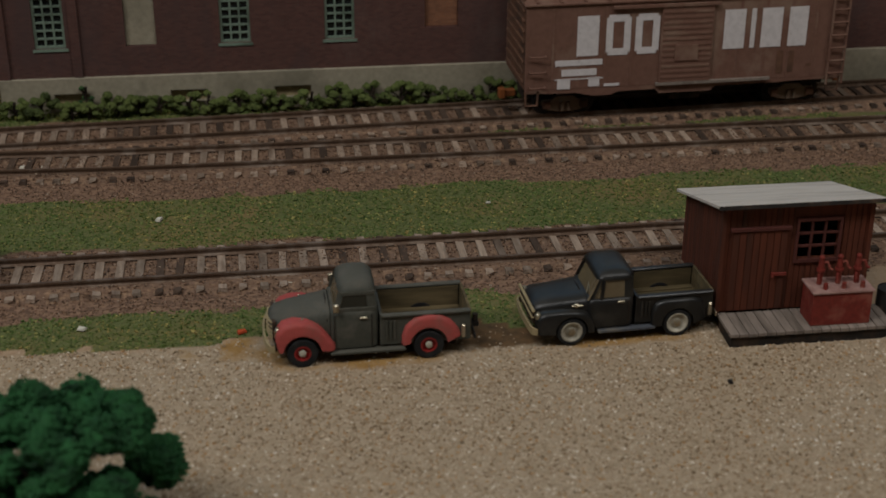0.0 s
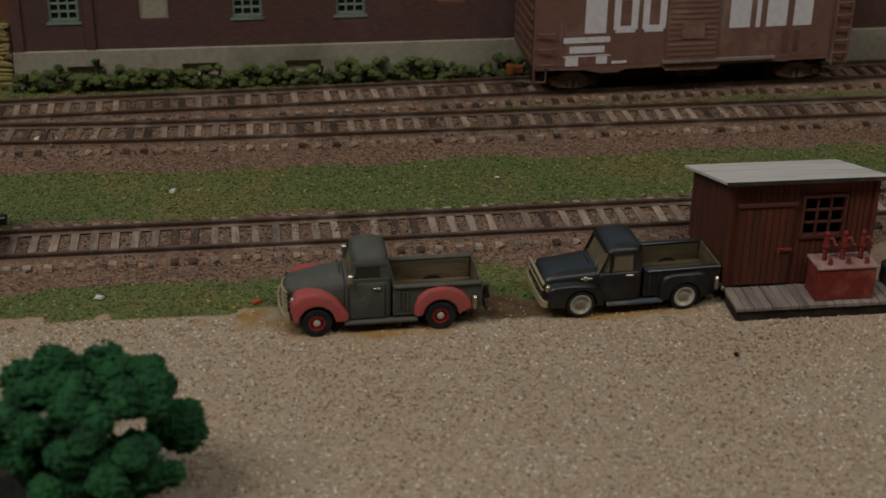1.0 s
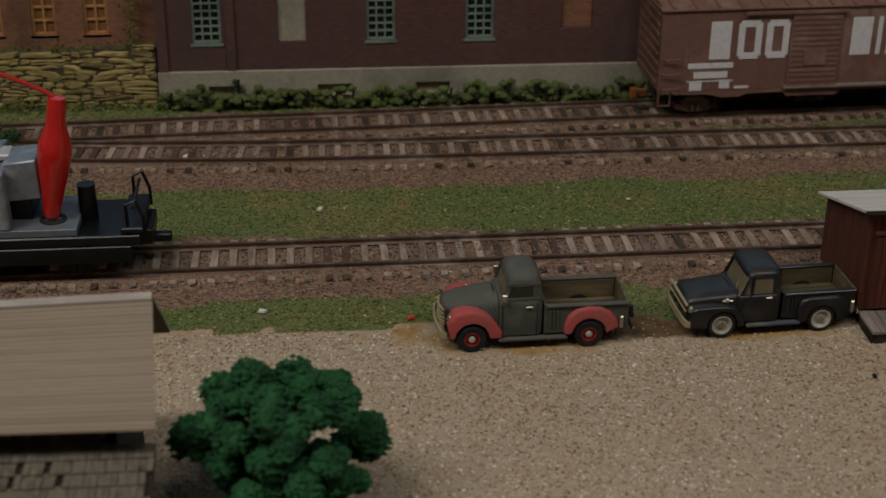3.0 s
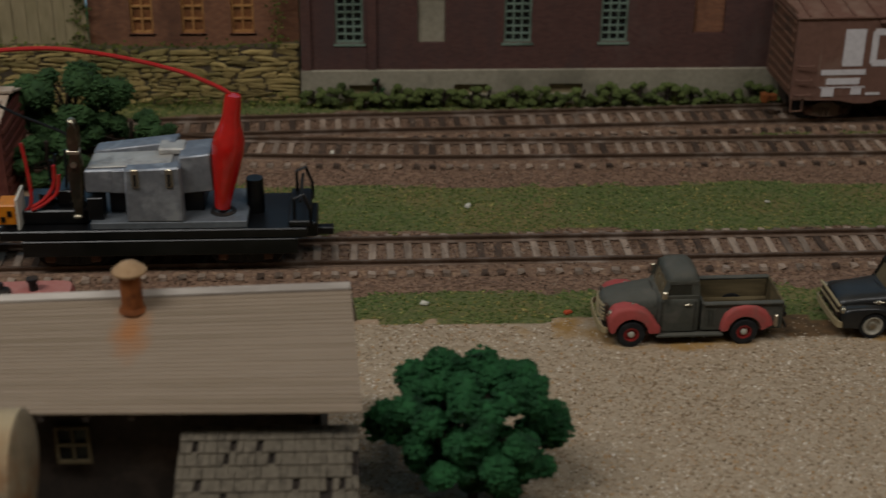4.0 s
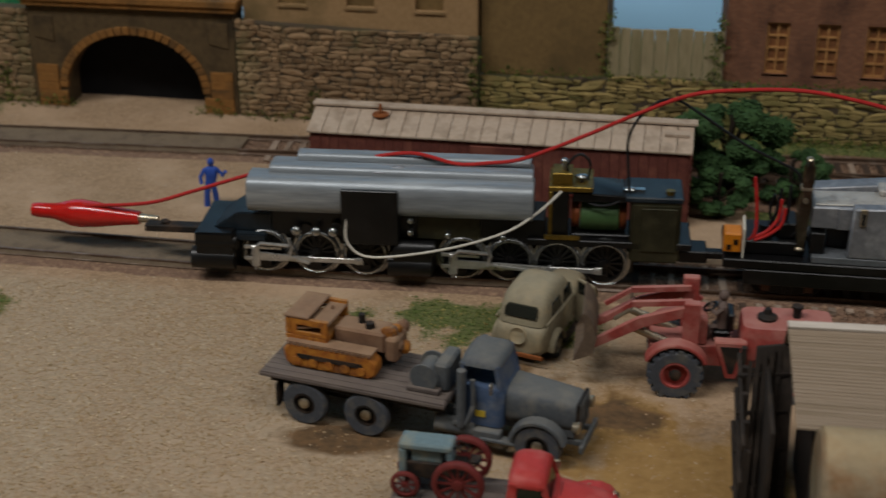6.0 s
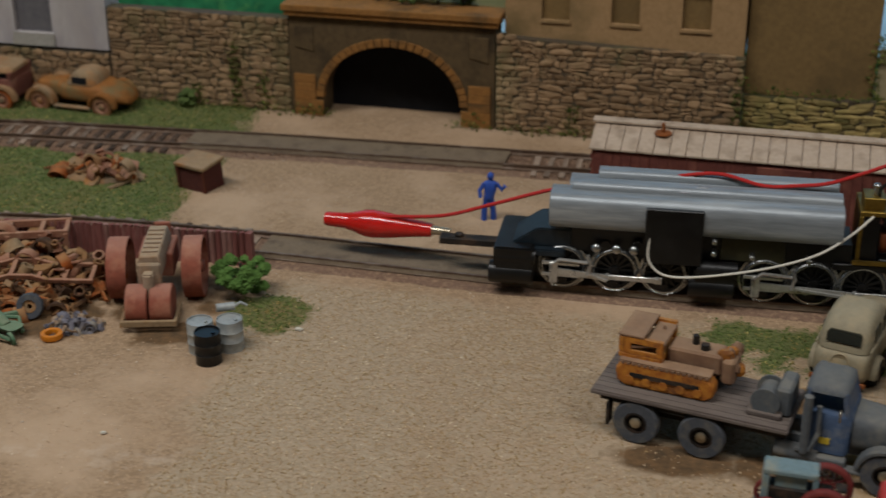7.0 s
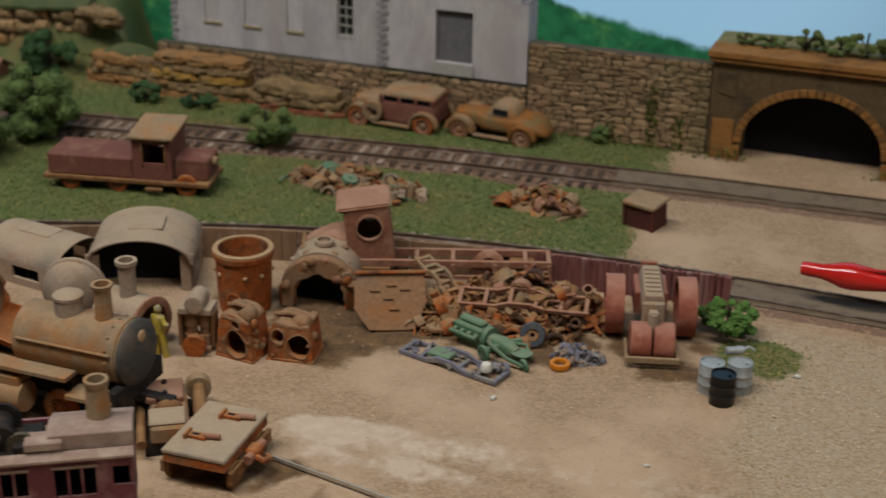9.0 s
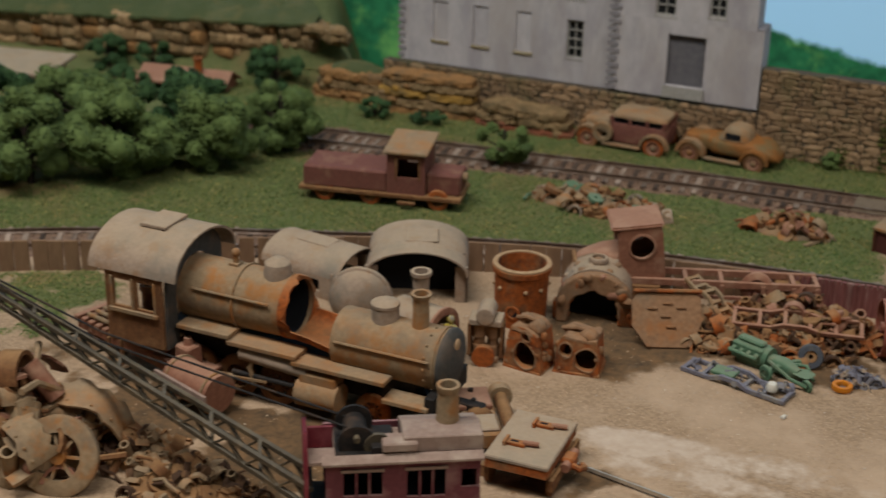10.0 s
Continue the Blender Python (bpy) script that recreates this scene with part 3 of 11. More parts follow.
def white_building():
    f = thing("white_building", "whitewashed mill building with quoined corners on the stone wall", "mill building", 0, 205, 0)
    right = [(-650, 30, 20, 27), (-658, 66, 11, 16), (-630, 68, 9, 15)]
    left = [(-706, 36, 9.5, 21), (-735, 36, 9, 22), (-760, 36, 9, 22), (-784, 36, 9, 22), (-706, 68, 9.5, 20)]
    part("wall", wall_boxes(Shape(), -678, -601, 0, 5, 23.5, 64, [(x, x + w, z, z + h) for x, z, w, h in right if z < 64]), WHITE_SIDING, f)
    part("upper_wall", wall_boxes(Shape(), -678, -605, 0.02, 5, 64.01, 118, [(x, x + w, z, z + h) for x, z, w, h in right if z > 64]), WHITE_SIDING, f)
    part("side_wall", Shape().box(-605, -601, 5.01, 15, 23.5, 64), WHITE_SIDING, f)
    part("side_wall", Shape().box(-609, -605, 5.01, 15, 64.01, 118), WHITE_SIDING, f)
    part("shoulder", Shape().box(-604.9, -601, 0.03, 15, 64.02, 65), QUOIN, f)
    part("back_wall", Shape().box(-804, -609.01, 15.01, 18, 22.5, 118), WHITE_SIDING, f)
    part("wing_wall", wall_boxes(Shape(), -804, -678.1, 3, 8, 22.5, 118, [(x, x + w, z, z + h) for x, z, w, h in left]), WHITE_SIDING, f)
    part("roof", Shape().box(-805, -604, -1, 19, 118.01, 121), CONCRETE, f)
    for i in range(24):
        z = 24 + i * 3.9
        part("quoin", Shape().box(-682, -676.5 + (i % 2) * 1.0, -0.5, -0.03, z, z + 2.2), QUOIN, f, "grey corner block")
        part("quoin", Shape().box(-805, -801.5 + (i % 2) * 1.0, 2.5, 2.97, z, z + 2.2), QUOIN, f, "grey corner block")
    for x, z, w, h in right[1:]:
        window(f, x, 1.2, z, w, h, 2, 3, FRAME_WHITE, FRAME_WHITE, DARK_PANE)
    part("door", Shape().box(-650, -630, 2.2, 3.2, 30, 57), mat("grey_door", "6a6768", "57555a", fine=300, coarse=60), f, "weathered grey loading door")
    st = Shape()
    for i in range(5):
        st.box(-651, -629, -0.6 - 0.35 * (4 - i), -0.02, 24 + i * 1.15, 25.1 + i * 1.15)
    part("step", st, FRAME_WHITE, f)
    for x, z, w, h in left:
        if x == -706:
            window(f, x, 4.2, z, w, h, 2, 4, FRAME_WHITE, FRAME_WHITE, DARK_PANE)
        else:
            part("blind_window", Shape().box(x, x + w, 3.7, 4.8, z, z + h), WHITE_SIDING, f, bevel=0.2)
            part("sill", Shape().box(x - 0.8, x + w + 0.8, 2.2, 4.0, z - 1.2, z - 0.02), GREY_BOARD, f)


white_building()


def portal():
    f = thing("tunnel_portal", "dark stone tunnel portal with a tan arch ring and cornice", "tunnel portal", -459, 203, 0)
    n, r, rz = 28, 33.0, 27.0

    def arch(rr, rzz, base=9):
        return [(rr * math.cos(math.pi * i / n), base + rzz * math.sin(math.pi * i / n)) for i in range(n + 1)]
    a = arch(r, rz)
    s = Shape()
    outer = [(49, -2), (49, 48), (-49, 48), (-49, -2)]
    ring = [(r, -2)] + a + [(-r, -2)]
    poly = [outer[0], outer[1], outer[2], outer[3]] + ring[::-1]
    s.prism(poly, "y", 0, 14)
    part("face", s, PORTAL, f, bevel=0.2)
    v = Shape()
    for i in range(n):
        t0, t1 = math.pi * i / n + 0.008, math.pi * (i + 1) / n - 0.008
        p = [((rr) * math.cos(t), 9 + zz * math.sin(t)) for rr, zz, t in ((r - 0.3, rz - 0.3, t0), (r + 3.4, rz + 3.4, t0), (r + 3.4, rz + 3.4, t1), (r - 0.3, rz - 0.3, t1))]
        part("arch_stone", Shape().prism(p, "y", -0.9, 2), PORTAL_TRIM, f, bevel=0.15)
    for sx in (-1, 1):
        for k in range(5):
            x0, x1 = sorted((sx * (r + (0.2 if k < 2 else 3.7)), sx * (r + 14)))
            part("pier_stone", Shape().box(x0, x1, -0.9, -0.02, -1 + 4.2 * k, 3.05 + 4.2 * k), PORTAL_TRIM, f, bevel=0.15)
        x0, x1 = sorted((sx * 37, sx * 46))
        part("panel", Shape().prism([(x0, 33), (x1, 31), (x1, 43), (x0, 43)], "y", -0.5, -0.02), PORTAL, f, bevel=0.15)
    part("cornice", Shape().box(-50.5, 50.5, -2.2, 14, 48.02, 50.5).box(-51.5, 51.5, -3.2, 14, 50.52, 53.5), PORTAL_TRIM, f, "tan stone cornice", bevel=0.3)
    # black lining and end sheet stand in for the unlit tunnel
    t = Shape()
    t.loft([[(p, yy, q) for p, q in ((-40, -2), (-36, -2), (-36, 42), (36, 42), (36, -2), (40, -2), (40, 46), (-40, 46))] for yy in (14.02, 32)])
    part("tunnel_lining", t, SHADE_BLACK, f, "black tunnel lining painting the dark void")
    part("tunnel_end", Shape().box(-35.9, 35.9, 17, 18.5, -2, 41.9), SHADE_BLACK, f)


portal()

# ---- paints of the things ----
GREEN_GREY = mat("dull_grey_green_paint", "484840", "3e3f38", "55524a", fine=900, coarse=200, rough=0.7, bump=0.06)
FADED_RED = mat("faded_red_paint", "a84b46", "984540", "8a4f48", fine=700, coarse=180, rough=0.65, bump=0.06)
BLACK_GLOSS = mat("black_gloss_paint", "181818", "121212", "2c2a27", fine=500, coarse=150, rough=0.38, bump=0.03, spec=0.45)
RUBBER = mat("black_rubber", "1c1c1d", "141415", "2b2a28", fine=900, coarse=200, rough=0.85, bump=0.2)
RUBBER_GREY = mat("dusty_rubber", "4b4e54", "3f4248", "5f5c56", fine=900, coarse=200, rough=0.9, bump=0.25)
RIM_RED = mat("red_rim", "9a2f2b", "7e2624", fine=700, coarse=200, rough=0.5)
RIM_WHITE = mat("whitewall", "b3ad9d", "9d9788", "8a8374", fine=700, coarse=200, rough=0.5)
CHROME = mat("tarnished_chrome", "b7ad99", "a29883", "8c7e66", fine=600, coarse=200, rough=0.3, metal=0.8, bump=0.05)
CREAM = mat("tan_bumper", "9f8f6d", "8b7c5d", fine=600, coarse=200, rough=0.6)
BED_WOOD = mat("bed_wood", "5b4f36", "473d2a", "6f6044", fine=700, coarse=200, stretch=(0.15, 1, 1), rough=0.8)
GLASS_DARK = mat("dark_glass", "23251f", "1b1d19", fine=200, coarse=60, rough=0.12, bump=0.0, spec=0.6)
GLASS_TAN = mat("dusty_glass", "6d604a", "5f5340", fine=200, coarse=60, rough=0.25, bump=0.0, spec=0.5)
SHED_RED = mat("barn_red_boards", "5c2e1d", "4a2518", "382219", fine=600, coarse=90, stretch=(1, 1, 0.12), rough=0.85)
SHED_RED2 = mat("barn_red_trim", "552c25", "46241f", fine=600, coarse=90, rough=0.85)
ROOF_GREY = mat("pale_roof_boards", "c9c0b6", "b6ada3", "978e85", fine=700, coarse=120, stretch=(0.12, 1, 1), rough=0.9)
PLANK_GREY = mat("grey_planks", "8a7d73", "73685f", "5e544c", fine=800, coarse=160, stretch=(1, 0.15, 1), vary=0.12, rough=0.9)
PUMP_RED = mat("dusty_red_paint", "782c23", "62241d", "84493d", fine=700, coarse=160, rough=0.7)
PINK_TOP = mat("worn_pink_board", "a08078", "8e6f68", "7a5750", fine=700, coarse=160, rough=0.85)
BOXCAR_RED = mat("boxcar_red", "77574a", "6b4d41", "856c5d", fine=500, coarse=60, rough=0.8, bump=0.08)
BOXCAR_DARK = mat("boxcar_brown_end", "6e4f3e", "5c4133", "46362c", fine=500, coarse=60, rough=0.85)
BOGIE_DUSTY = mat("dusty_bogie", "7d6959", "6a584a", "8d7a68", fine=600, coarse=150, rough=0.9)
LETTER = mat("white_lettering", "d6d0d0", "c4bebe", fine=500, coarse=90, rough=0.8, bump=0.02)
STEEL_DARK = mat("dark_steel", "2b2724", "211e1c", "4a3a2e", fine=700, coarse=150, rough=0.7, metal=0.3)
BLACK_METAL = mat("black_metal", "0b0b0c", "080809", "151515", fine=500, coarse=120, rough=0.36, metal=0.0, bump=0.08, spec=0.4)
NAVY = mat("blue_black_plate", "1d262d", "161d23", "2b3236", fine=400, coarse=120, rough=0.4, bump=0.05)
ALU = mat("brushed_aluminium", "979da2", "80868b", "a9aeb1", fine=900, coarse=150, stretch=(0.12, 1, 1), rough=0.45, metal=0.4, bump=0.3, stain="7d8386")
ALU_ROUGH = mat("sawn_aluminium", "8b8d91", "797b80", "a3a5a8", fine=350, coarse=160, rough=0.5, metal=0.55, bump=0.3, relief=0.5)
NICKEL = mat("nickel_wheel", "b4b6b6", "9a9c9c", fine=500, coarse=120, rough=0.25, metal=0.95, bump=0.03)
BRASS = mat("worn_brass", "8d7434", "775f2a", "5d4b24", fine=500, coarse=200, rough=0.4, metal=0.8, bump=0.05)
COIL_GREEN = mat("green_coil_tape", "3f5a34", "364f2d", fine=700, coarse=150, rough=0.5, bump=0.1)
COPPER = mat("copper_windings", "8a4c2c", "6f3b22", fine=900, coarse=300, stretch=(1, 1, 3), rough=0.4, metal=0.5)
MOTOR = mat("olive_motor_can", "3b3929", "2f2e22", "4d4936", fine=400, coarse=100, rough=0.4, metal=0.4, bump=0.05)
WIRE_RED = mat("red_insulation", "b3231f", "a01f1c", fine=400, coarse=90, rough=0.4, bump=0.03, spec=0.5)
BOOT_RED = mat("red_vinyl_boot", "c0201a", "ab1c17", fine=300, coarse=90, rough=0.14, bump=0.02, spec=0.6)
WIRE_BLACK = mat("black_insulation", "17181a", "101112", fine=400, coarse=90, rough=0.45, bump=0.03)
WIRE_WHITE = mat("white_insulation", "d5d0c4", "c5c0b4", fine=400, coarse=90, rough=0.5, bump=0.03)
ORANGE = mat("orange_plastic", "c97a1c", "b56c18", fine=400, coarse=90, rough=0.4, bump=0.02)
WHITE_CARD = mat("white_card", "cfc9ba", "bfb9ab", fine=400, coarse=90, rough=0.7)
GREY_DECK = mat("grey_deck_plate", "6e7276", "62666a", "565a5c", fine=500, coarse=120, rough=0.55, metal=0.3)
ROOF_TAN = mat("pinkish_tan_roof", "b3a08d", "a5927f", "907e6c", fine=700, coarse=120, rough=0.9)
SHINGLE = mat("pale_wood_roof", "8f7f6d", "877765", "7c6d5a", fine=700, coarse=70, stretch=(0.1, 1, 1), rough=0.9)
def rust_run(material, centre, size, colour):
    """A rust stain with its own outline, washed down from a pipe."""
    n, l = material.node_tree.nodes, material.node_tree.links
    b = n["Principled BSDF"]
    src = b.inputs["Base Color"].links[0].from_socket
    tc, mp, ln = n.new("ShaderNodeTexCoord"), n.new("ShaderNodeMapping"), n.new("ShaderNodeVectorMath")
    mp.vector_type = "TEXTURE"
    mp.inputs["Location"].default_value, mp.inputs["Scale"].default_value = centre, size
    ln.operation = "LENGTH"
    l.new(tc.outputs["Object"], mp.inputs["Vector"])
    l.new(mp.outputs["Vector"], ln.inputs[0])
    wob = noise_node(n, l, tc.outputs["Object"], 180, 5)
    ad = n.new("ShaderNodeMath")
    l.new(ln.outputs["Value"], ad.inputs[0])
    l.new(wob, ad.inputs[1])
    l.new(mix_node(n, l, ramp_node(n, l, ad.outputs[0], 1.5, 0.7), src, hexc(colour)), b.inputs["Base Color"])


rust_run(SHINGLE, (-0.133, -0.070, 0.048), (0.006, 0.010, 0.012), "9a6a44")
SHINGLE2 = mat("loose_shingles", "6b6254", "5c5447", "4a4339", fine=700, coarse=200, vary=0.07, rough=0.9)
RUST_PIPE = mat("rusty_pipe", "8a4f24", "74401d", "5c3318", fine=700, coarse=200, rough=0.85)
PIPE_CAP = mat("dusty_pipe_cap", "a98a68", "967857", fine=600, coarse=160, rough=0.85)
TANK_SKIN = mat("rusty_pale_tank", "94836a", "7f7059", "7d552f", fine=500, coarse=75, rough=0.8, stain="5f5843")
DARK_WOOD = mat("blackened_wood", "2e2620", "241e19", "3d332b", fine=700, coarse=120, rough=0.9)
LEAF = mat("dark_green_foam", "184222", "255a2e", "0f2c18", fine=300, coarse=150, vary=0.1, rough=0.85)
LEAF2 = mat("mid_green_foam", "4b5c2d", "5f703c", "364626", fine=300, coarse=70, rough=0.85)
LEAF_BRIGHT = mat("bright_green_foam", "4a6a2e", "5d7d3c", "35521f", fine=300, coarse=70, rough=0.85)
LEAF_OLIVE = mat("olive_foam", "48532a", "5c6634", "333d1d", fine=300, coarse=70, rough=0.85)
LEAF3 = mat("deep_green_foam", "2c4424", "3a562d", "20351c", fine=300, coarse=70, rough=0.85)
BARK = mat("dark_bark", "33291f", "271f18", fine=500, coarse=150, rough=0.95)
LOADER_RED = mat("dusty_loader_red", "9c423b", "883a34", "a5665c", fine=700, coarse=130, rough=0.8, dirt_at=(0.42, 0.62))
SCRAP_DUN = mat("dun_bucket_steel", "6b5a4b", "5a4b3e", "7d6a56", fine=600, coarse=130, rough=0.85)
FIGURE = mat("painted_figure", "6a5a52", "5a4b44", fine=400, coarse=200, rough=0.7)
TAN_PAINT = mat("dusty_tan_paint", "8a8069", "7b725c", "9a8a6c", fine=600, coarse=120, rough=0.65, bump=0.06)
TRUCK_BLUE = mat("dusty_blue_grey_paint", "585c5f", "4c5054", "6c6a64", fine=700, coarse=130, rough=0.7)
TRUCK_BLUE2 = mat("blue_cab_paint", "465772", "3d4d66", "666a70", fine=700, coarse=130, rough=0.7)
FLATBED = mat("worn_flatbed", "5d534f", "4e4541", "6c625b", fine=700, coarse=120, stretch=(0.2, 1, 1), rough=0.85)
DOZER = mat("orange_rust_paint", "b5782a", "8f4d1c", "6e4526", fine=600, coarse=150, rough=0.8)
DOZER_TOP = mat("dusty_rust", "82634c", "6e5240", "93765c", fine=600, coarse=150, rough=0.85)
PALE_BLUE = mat("pale_blue_paint", "6f8388", "62757a", "80857c", fine=700, coarse=150, rough=0.7)
WHEEL_RED = mat("dark_red_spokes", "6f2a26", "5c2320", fine=600, coarse=150, rough=0.7)
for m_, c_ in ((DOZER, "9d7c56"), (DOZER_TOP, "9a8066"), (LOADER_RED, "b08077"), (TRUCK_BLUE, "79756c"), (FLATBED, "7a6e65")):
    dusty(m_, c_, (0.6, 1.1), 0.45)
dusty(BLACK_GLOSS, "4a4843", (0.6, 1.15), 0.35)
# the tank's highlight along its top is put into the colour here
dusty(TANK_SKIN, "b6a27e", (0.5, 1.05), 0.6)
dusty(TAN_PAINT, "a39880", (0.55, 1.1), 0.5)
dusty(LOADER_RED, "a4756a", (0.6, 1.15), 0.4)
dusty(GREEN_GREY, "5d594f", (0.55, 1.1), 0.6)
BRIGHT_RED = mat("bright_red_paint", "b33a36", "a33531", "b35650", fine=500, coarse=120, rough=0.55, bump=0.04)


def sec(x, w, z0, z1, p=4.0, n=20, yc=0.0):
    """A rounded cross-section standing across x."""
    out = []
    for i in range(n):
        a = 6.2831853 * (i + 0.5) / n
        c, s = math.cos(a), math.sin(a)
        out.append((x, yc + w * math.copysign(abs(c) ** (2 / p), c), (z0 + z1) / 2 + (z1 - z0) / 2 * math.copysign(abs(s) ** (2 / p), s)))
    return out


def flat(z, x0, x1, w, p=5.0, n=24, yc=0.0):
    """A rounded outline lying at height z."""
    out = []
    for i in range(n):
        a = 6.2831853 * (i + 0.5) / n
        c, s = math.cos(a), math.sin(a)
        out.append(((x0 + x1) / 2 + (x1 - x0) / 2 * math.copysign(abs(c) ** (2 / p), c), yc + w * math.copysign(abs(s) ** (2 / p), s), z))
    return out


def arch_band(cx, cz, ri, ro, a0, a1, n=12):
    """The outline of a mudguard: an arch between two radii, degrees."""
    ang = [radians(a0 + (a1 - a0) * i / n) for i in range(n + 1)]
    return [(cx + ro * math.cos(a), cz + ro * math.sin(a)) for a in ang] + [(cx + ri * math.cos(a), cz + ri * math.sin(a)) for a in reversed(ang)]


def wheel(parent, x, y, r, w, tyre, rim, hub=None, spokes=0, name="wheel", bore=0.58):
    """A wheel whose outer face looks to the side on which it stands."""
    side = -1 if y < 0 else 1
    t = part(name, Shape().ring((x, y, r), (0, 1, 0), r, r * bore, w, 28), tyre, parent, angle=50)
    q = Matrix.Translation((x, y, r)) @ Vector((0, side, 0)).to_track_quat("Z", "Y").to_matrix().to_4x4()
    s = Shape()
    if spokes:
        s.lathe([(r * 0.2, -w * 0.3), (r * 0.2, w * 0.45), (r * 0.1, w * 0.5)], 14, q)
        for k in range(spokes):
            a = 6.2831853 * k / spokes
            s.bar((x + r * 0.15 * math.cos(a), y, r + r * 0.15 * math.sin(a)), (x + r * (bore + 0.04) * math.cos(a), y, r + r * (bore + 0.04) * math.sin(a)), r * 0.09, w * 0.3)
    else:
        s.lathe([(r * (bore + 0.02), -w * 0.35), (r * (bore + 0.02), w * 0.46), (r * (bore - 0.08), w * 0.5), (r * 0.45, w * 0.15), (r * 0.24, w * 0.22), (r * 0.2, w * 0.42), (r * 0.05, w * 0.5)], 20, q)
    part("rim", s, rim, t, angle=40)
    if hub:
        part("hub_cap", Shape().lathe([(r * 0.24, w * 0.36), (r * 0.22, w * 0.52), (r * 0.1, w * 0.6), (0.03, w * 0.61)], 14, q), hub, t)
    return t


def pickup(name, label, x, y, rz, body, fender, rim, tyre, hub, base=33.9, square=False, trim=CREAM, glass=GLASS_DARK, bed=BED_WOOD, side_glass=GLASS_DARK, scale=1.0, flatbed=False):
    """A 1950s pickup, front to -x, its front axle over the origin."""
    t = thing(name, label, "pickup truck", x, y, 0, rz, scale=scale)
    b = base
    if square:
        belt, top, cx0, cx1, hw = 12.8, 18.6, 4.2, 17.9, 8.9
        hood = [sec(-10.4, 5.6, 6.2, 10.4, 3.2), sec(-9.8, 6.4, 5.8, 11.5, 3.2), sec(-8, 6.9, 5.8, 12.2, 3.3), sec(-3, 7.3, 5.8, 12.9, 3.4), sec(4.6, 8.0, 5.8, 13.5, 3.8)]
        roof_f, roof_r = 7.4, 17.6
    else:
        belt, top, cx0, cx1, hw = 15.2, 20.7, 7.4, 20.6, 8.6
        hood = [sec(-8.6, 3.0, 7.6, 11.4, 2.6), sec(-8.1, 4.6, 6.8, 12.5, 2.6), sec(-6.6, 5.8, 6, 13.6, 2.7), sec(-3, 6.6, 5, 14.6, 2.8), sec(2, 7.2, 5, 15.3, 2.9), sec(7.6, 7.9, 5, 15.9, 3.2)]
        roof_f, roof_r = 10.0, 20.0
    part("hood", Shape().loft(hood), body, t, angle=50)
    part("hood_seam", Shape().tube([(cx0 - 0.5, hw * 0.9 * math.sin(a * 0.1309), (13.5 if square else 15.9) - (1 - math.cos(a * 0.1309)) * (3.2 if square else 4.2) + 0.02) for a in range(-11, 12)], 0.16, 5), STEEL_DARK, t)
    part("cab", Shape().loft([flat(4.4, cx0, cx1, hw, 8), flat(belt * 0.6, cx0, cx1 + 0.1, hw + 0.25, 8), flat(belt - 1.4, cx0 + 0.1, cx1 + 0.1, hw + 0.15, 8), flat(belt - 0.3, cx0 + 0.3, cx1, hw - 0.1, 7), flat(belt + 0.1, cx0 + 0.8, cx1 - 0.2, hw - 0.5, 7)]), body, t, angle=50)
    gl0, gl1 = flat(belt, cx0 + 1.3, cx1 - 0.9, hw - 0.9, 7), flat(top, roof_f + 0.5, roof_r - 0.7, (hw - 0.9) * 0.92, 7)
    part("windscreen", Shape().loft([[(px, py, pz) for px, py, pz in gl0], [(px, py, pz) for px, py, pz in gl1]]), glass, t, "dusty tan windscreen" if square else "", angle=50)
    if square:
        roof = [flat(top - 0.5, roof_f - 0.2, roof_r + 0.3, hw - 0.7, 6), flat(top + 0.3, roof_f - 0.4, roof_r + 0.4, hw - 0.6, 6), flat(top + 1.2, roof_f + 0.3, roof_r - 0.2, hw - 1.3, 5), flat(top + 1.9, roof_f + 1.8, roof_r - 1.6, hw - 3, 4.2), flat(top + 2.1, roof_f + 3.4, roof_r - 3.2, hw - 5, 3.4)]
    else:
        roof = [flat(top - 0.6, roof_f - 0.1, roof_r + 0.1, hw - 0.6, 5), flat(top + 0.5, roof_f + 0.1, roof_r, hw - 0.8, 5), flat(top + 1.7, roof_f + 1.0, roof_r - 0.9, hw - 2.0, 4), flat(top + 2.3, roof_f + 2.8, roof_r - 2.6, hw - 4.2, 3.4)]
    part("cab_roof", Shape().loft(roof), body, t, angle=60)
    for sy in (-1, 1):
        yb, yt = sy * (hw - 0.55), sy * (hw - 0.95)
        pw = 0.9 if square else 1.5
        part("front_pillar", Shape().loft([[(cx0 + 0.9, yb - sy * 0.8, belt - 0.2), (cx0 + 0.9 + pw, yb, belt - 0.2), (cx0 + 1.2 + pw, yb - sy * 0.9, belt - 0.2)], [(roof_f + 0.1, yt - sy * 0.8, top), (roof_f + 0.1 + pw, yt, top), (roof_f + 0.4 + pw, yt - sy * 0.9, top)]]), body, t)
        part("rear_pillar", Shape().loft([[(cx1 - 2.9, yb, belt - 0.2), (cx1 - 0.4, yb, belt - 0.2), (cx1 - 0.2, yb - sy * 3, belt - 0.2), (cx1 - 2.9, yb - sy * 0.8, belt - 0.2)], [(roof_r - 2.7, yt, top), (roof_r - 0.4, yt, top), (roof_r - 0.2, yt - sy * 3, top), (roof_r - 2.7, yt - sy * 0.8, top)]]), body, t, bevel=0.15)
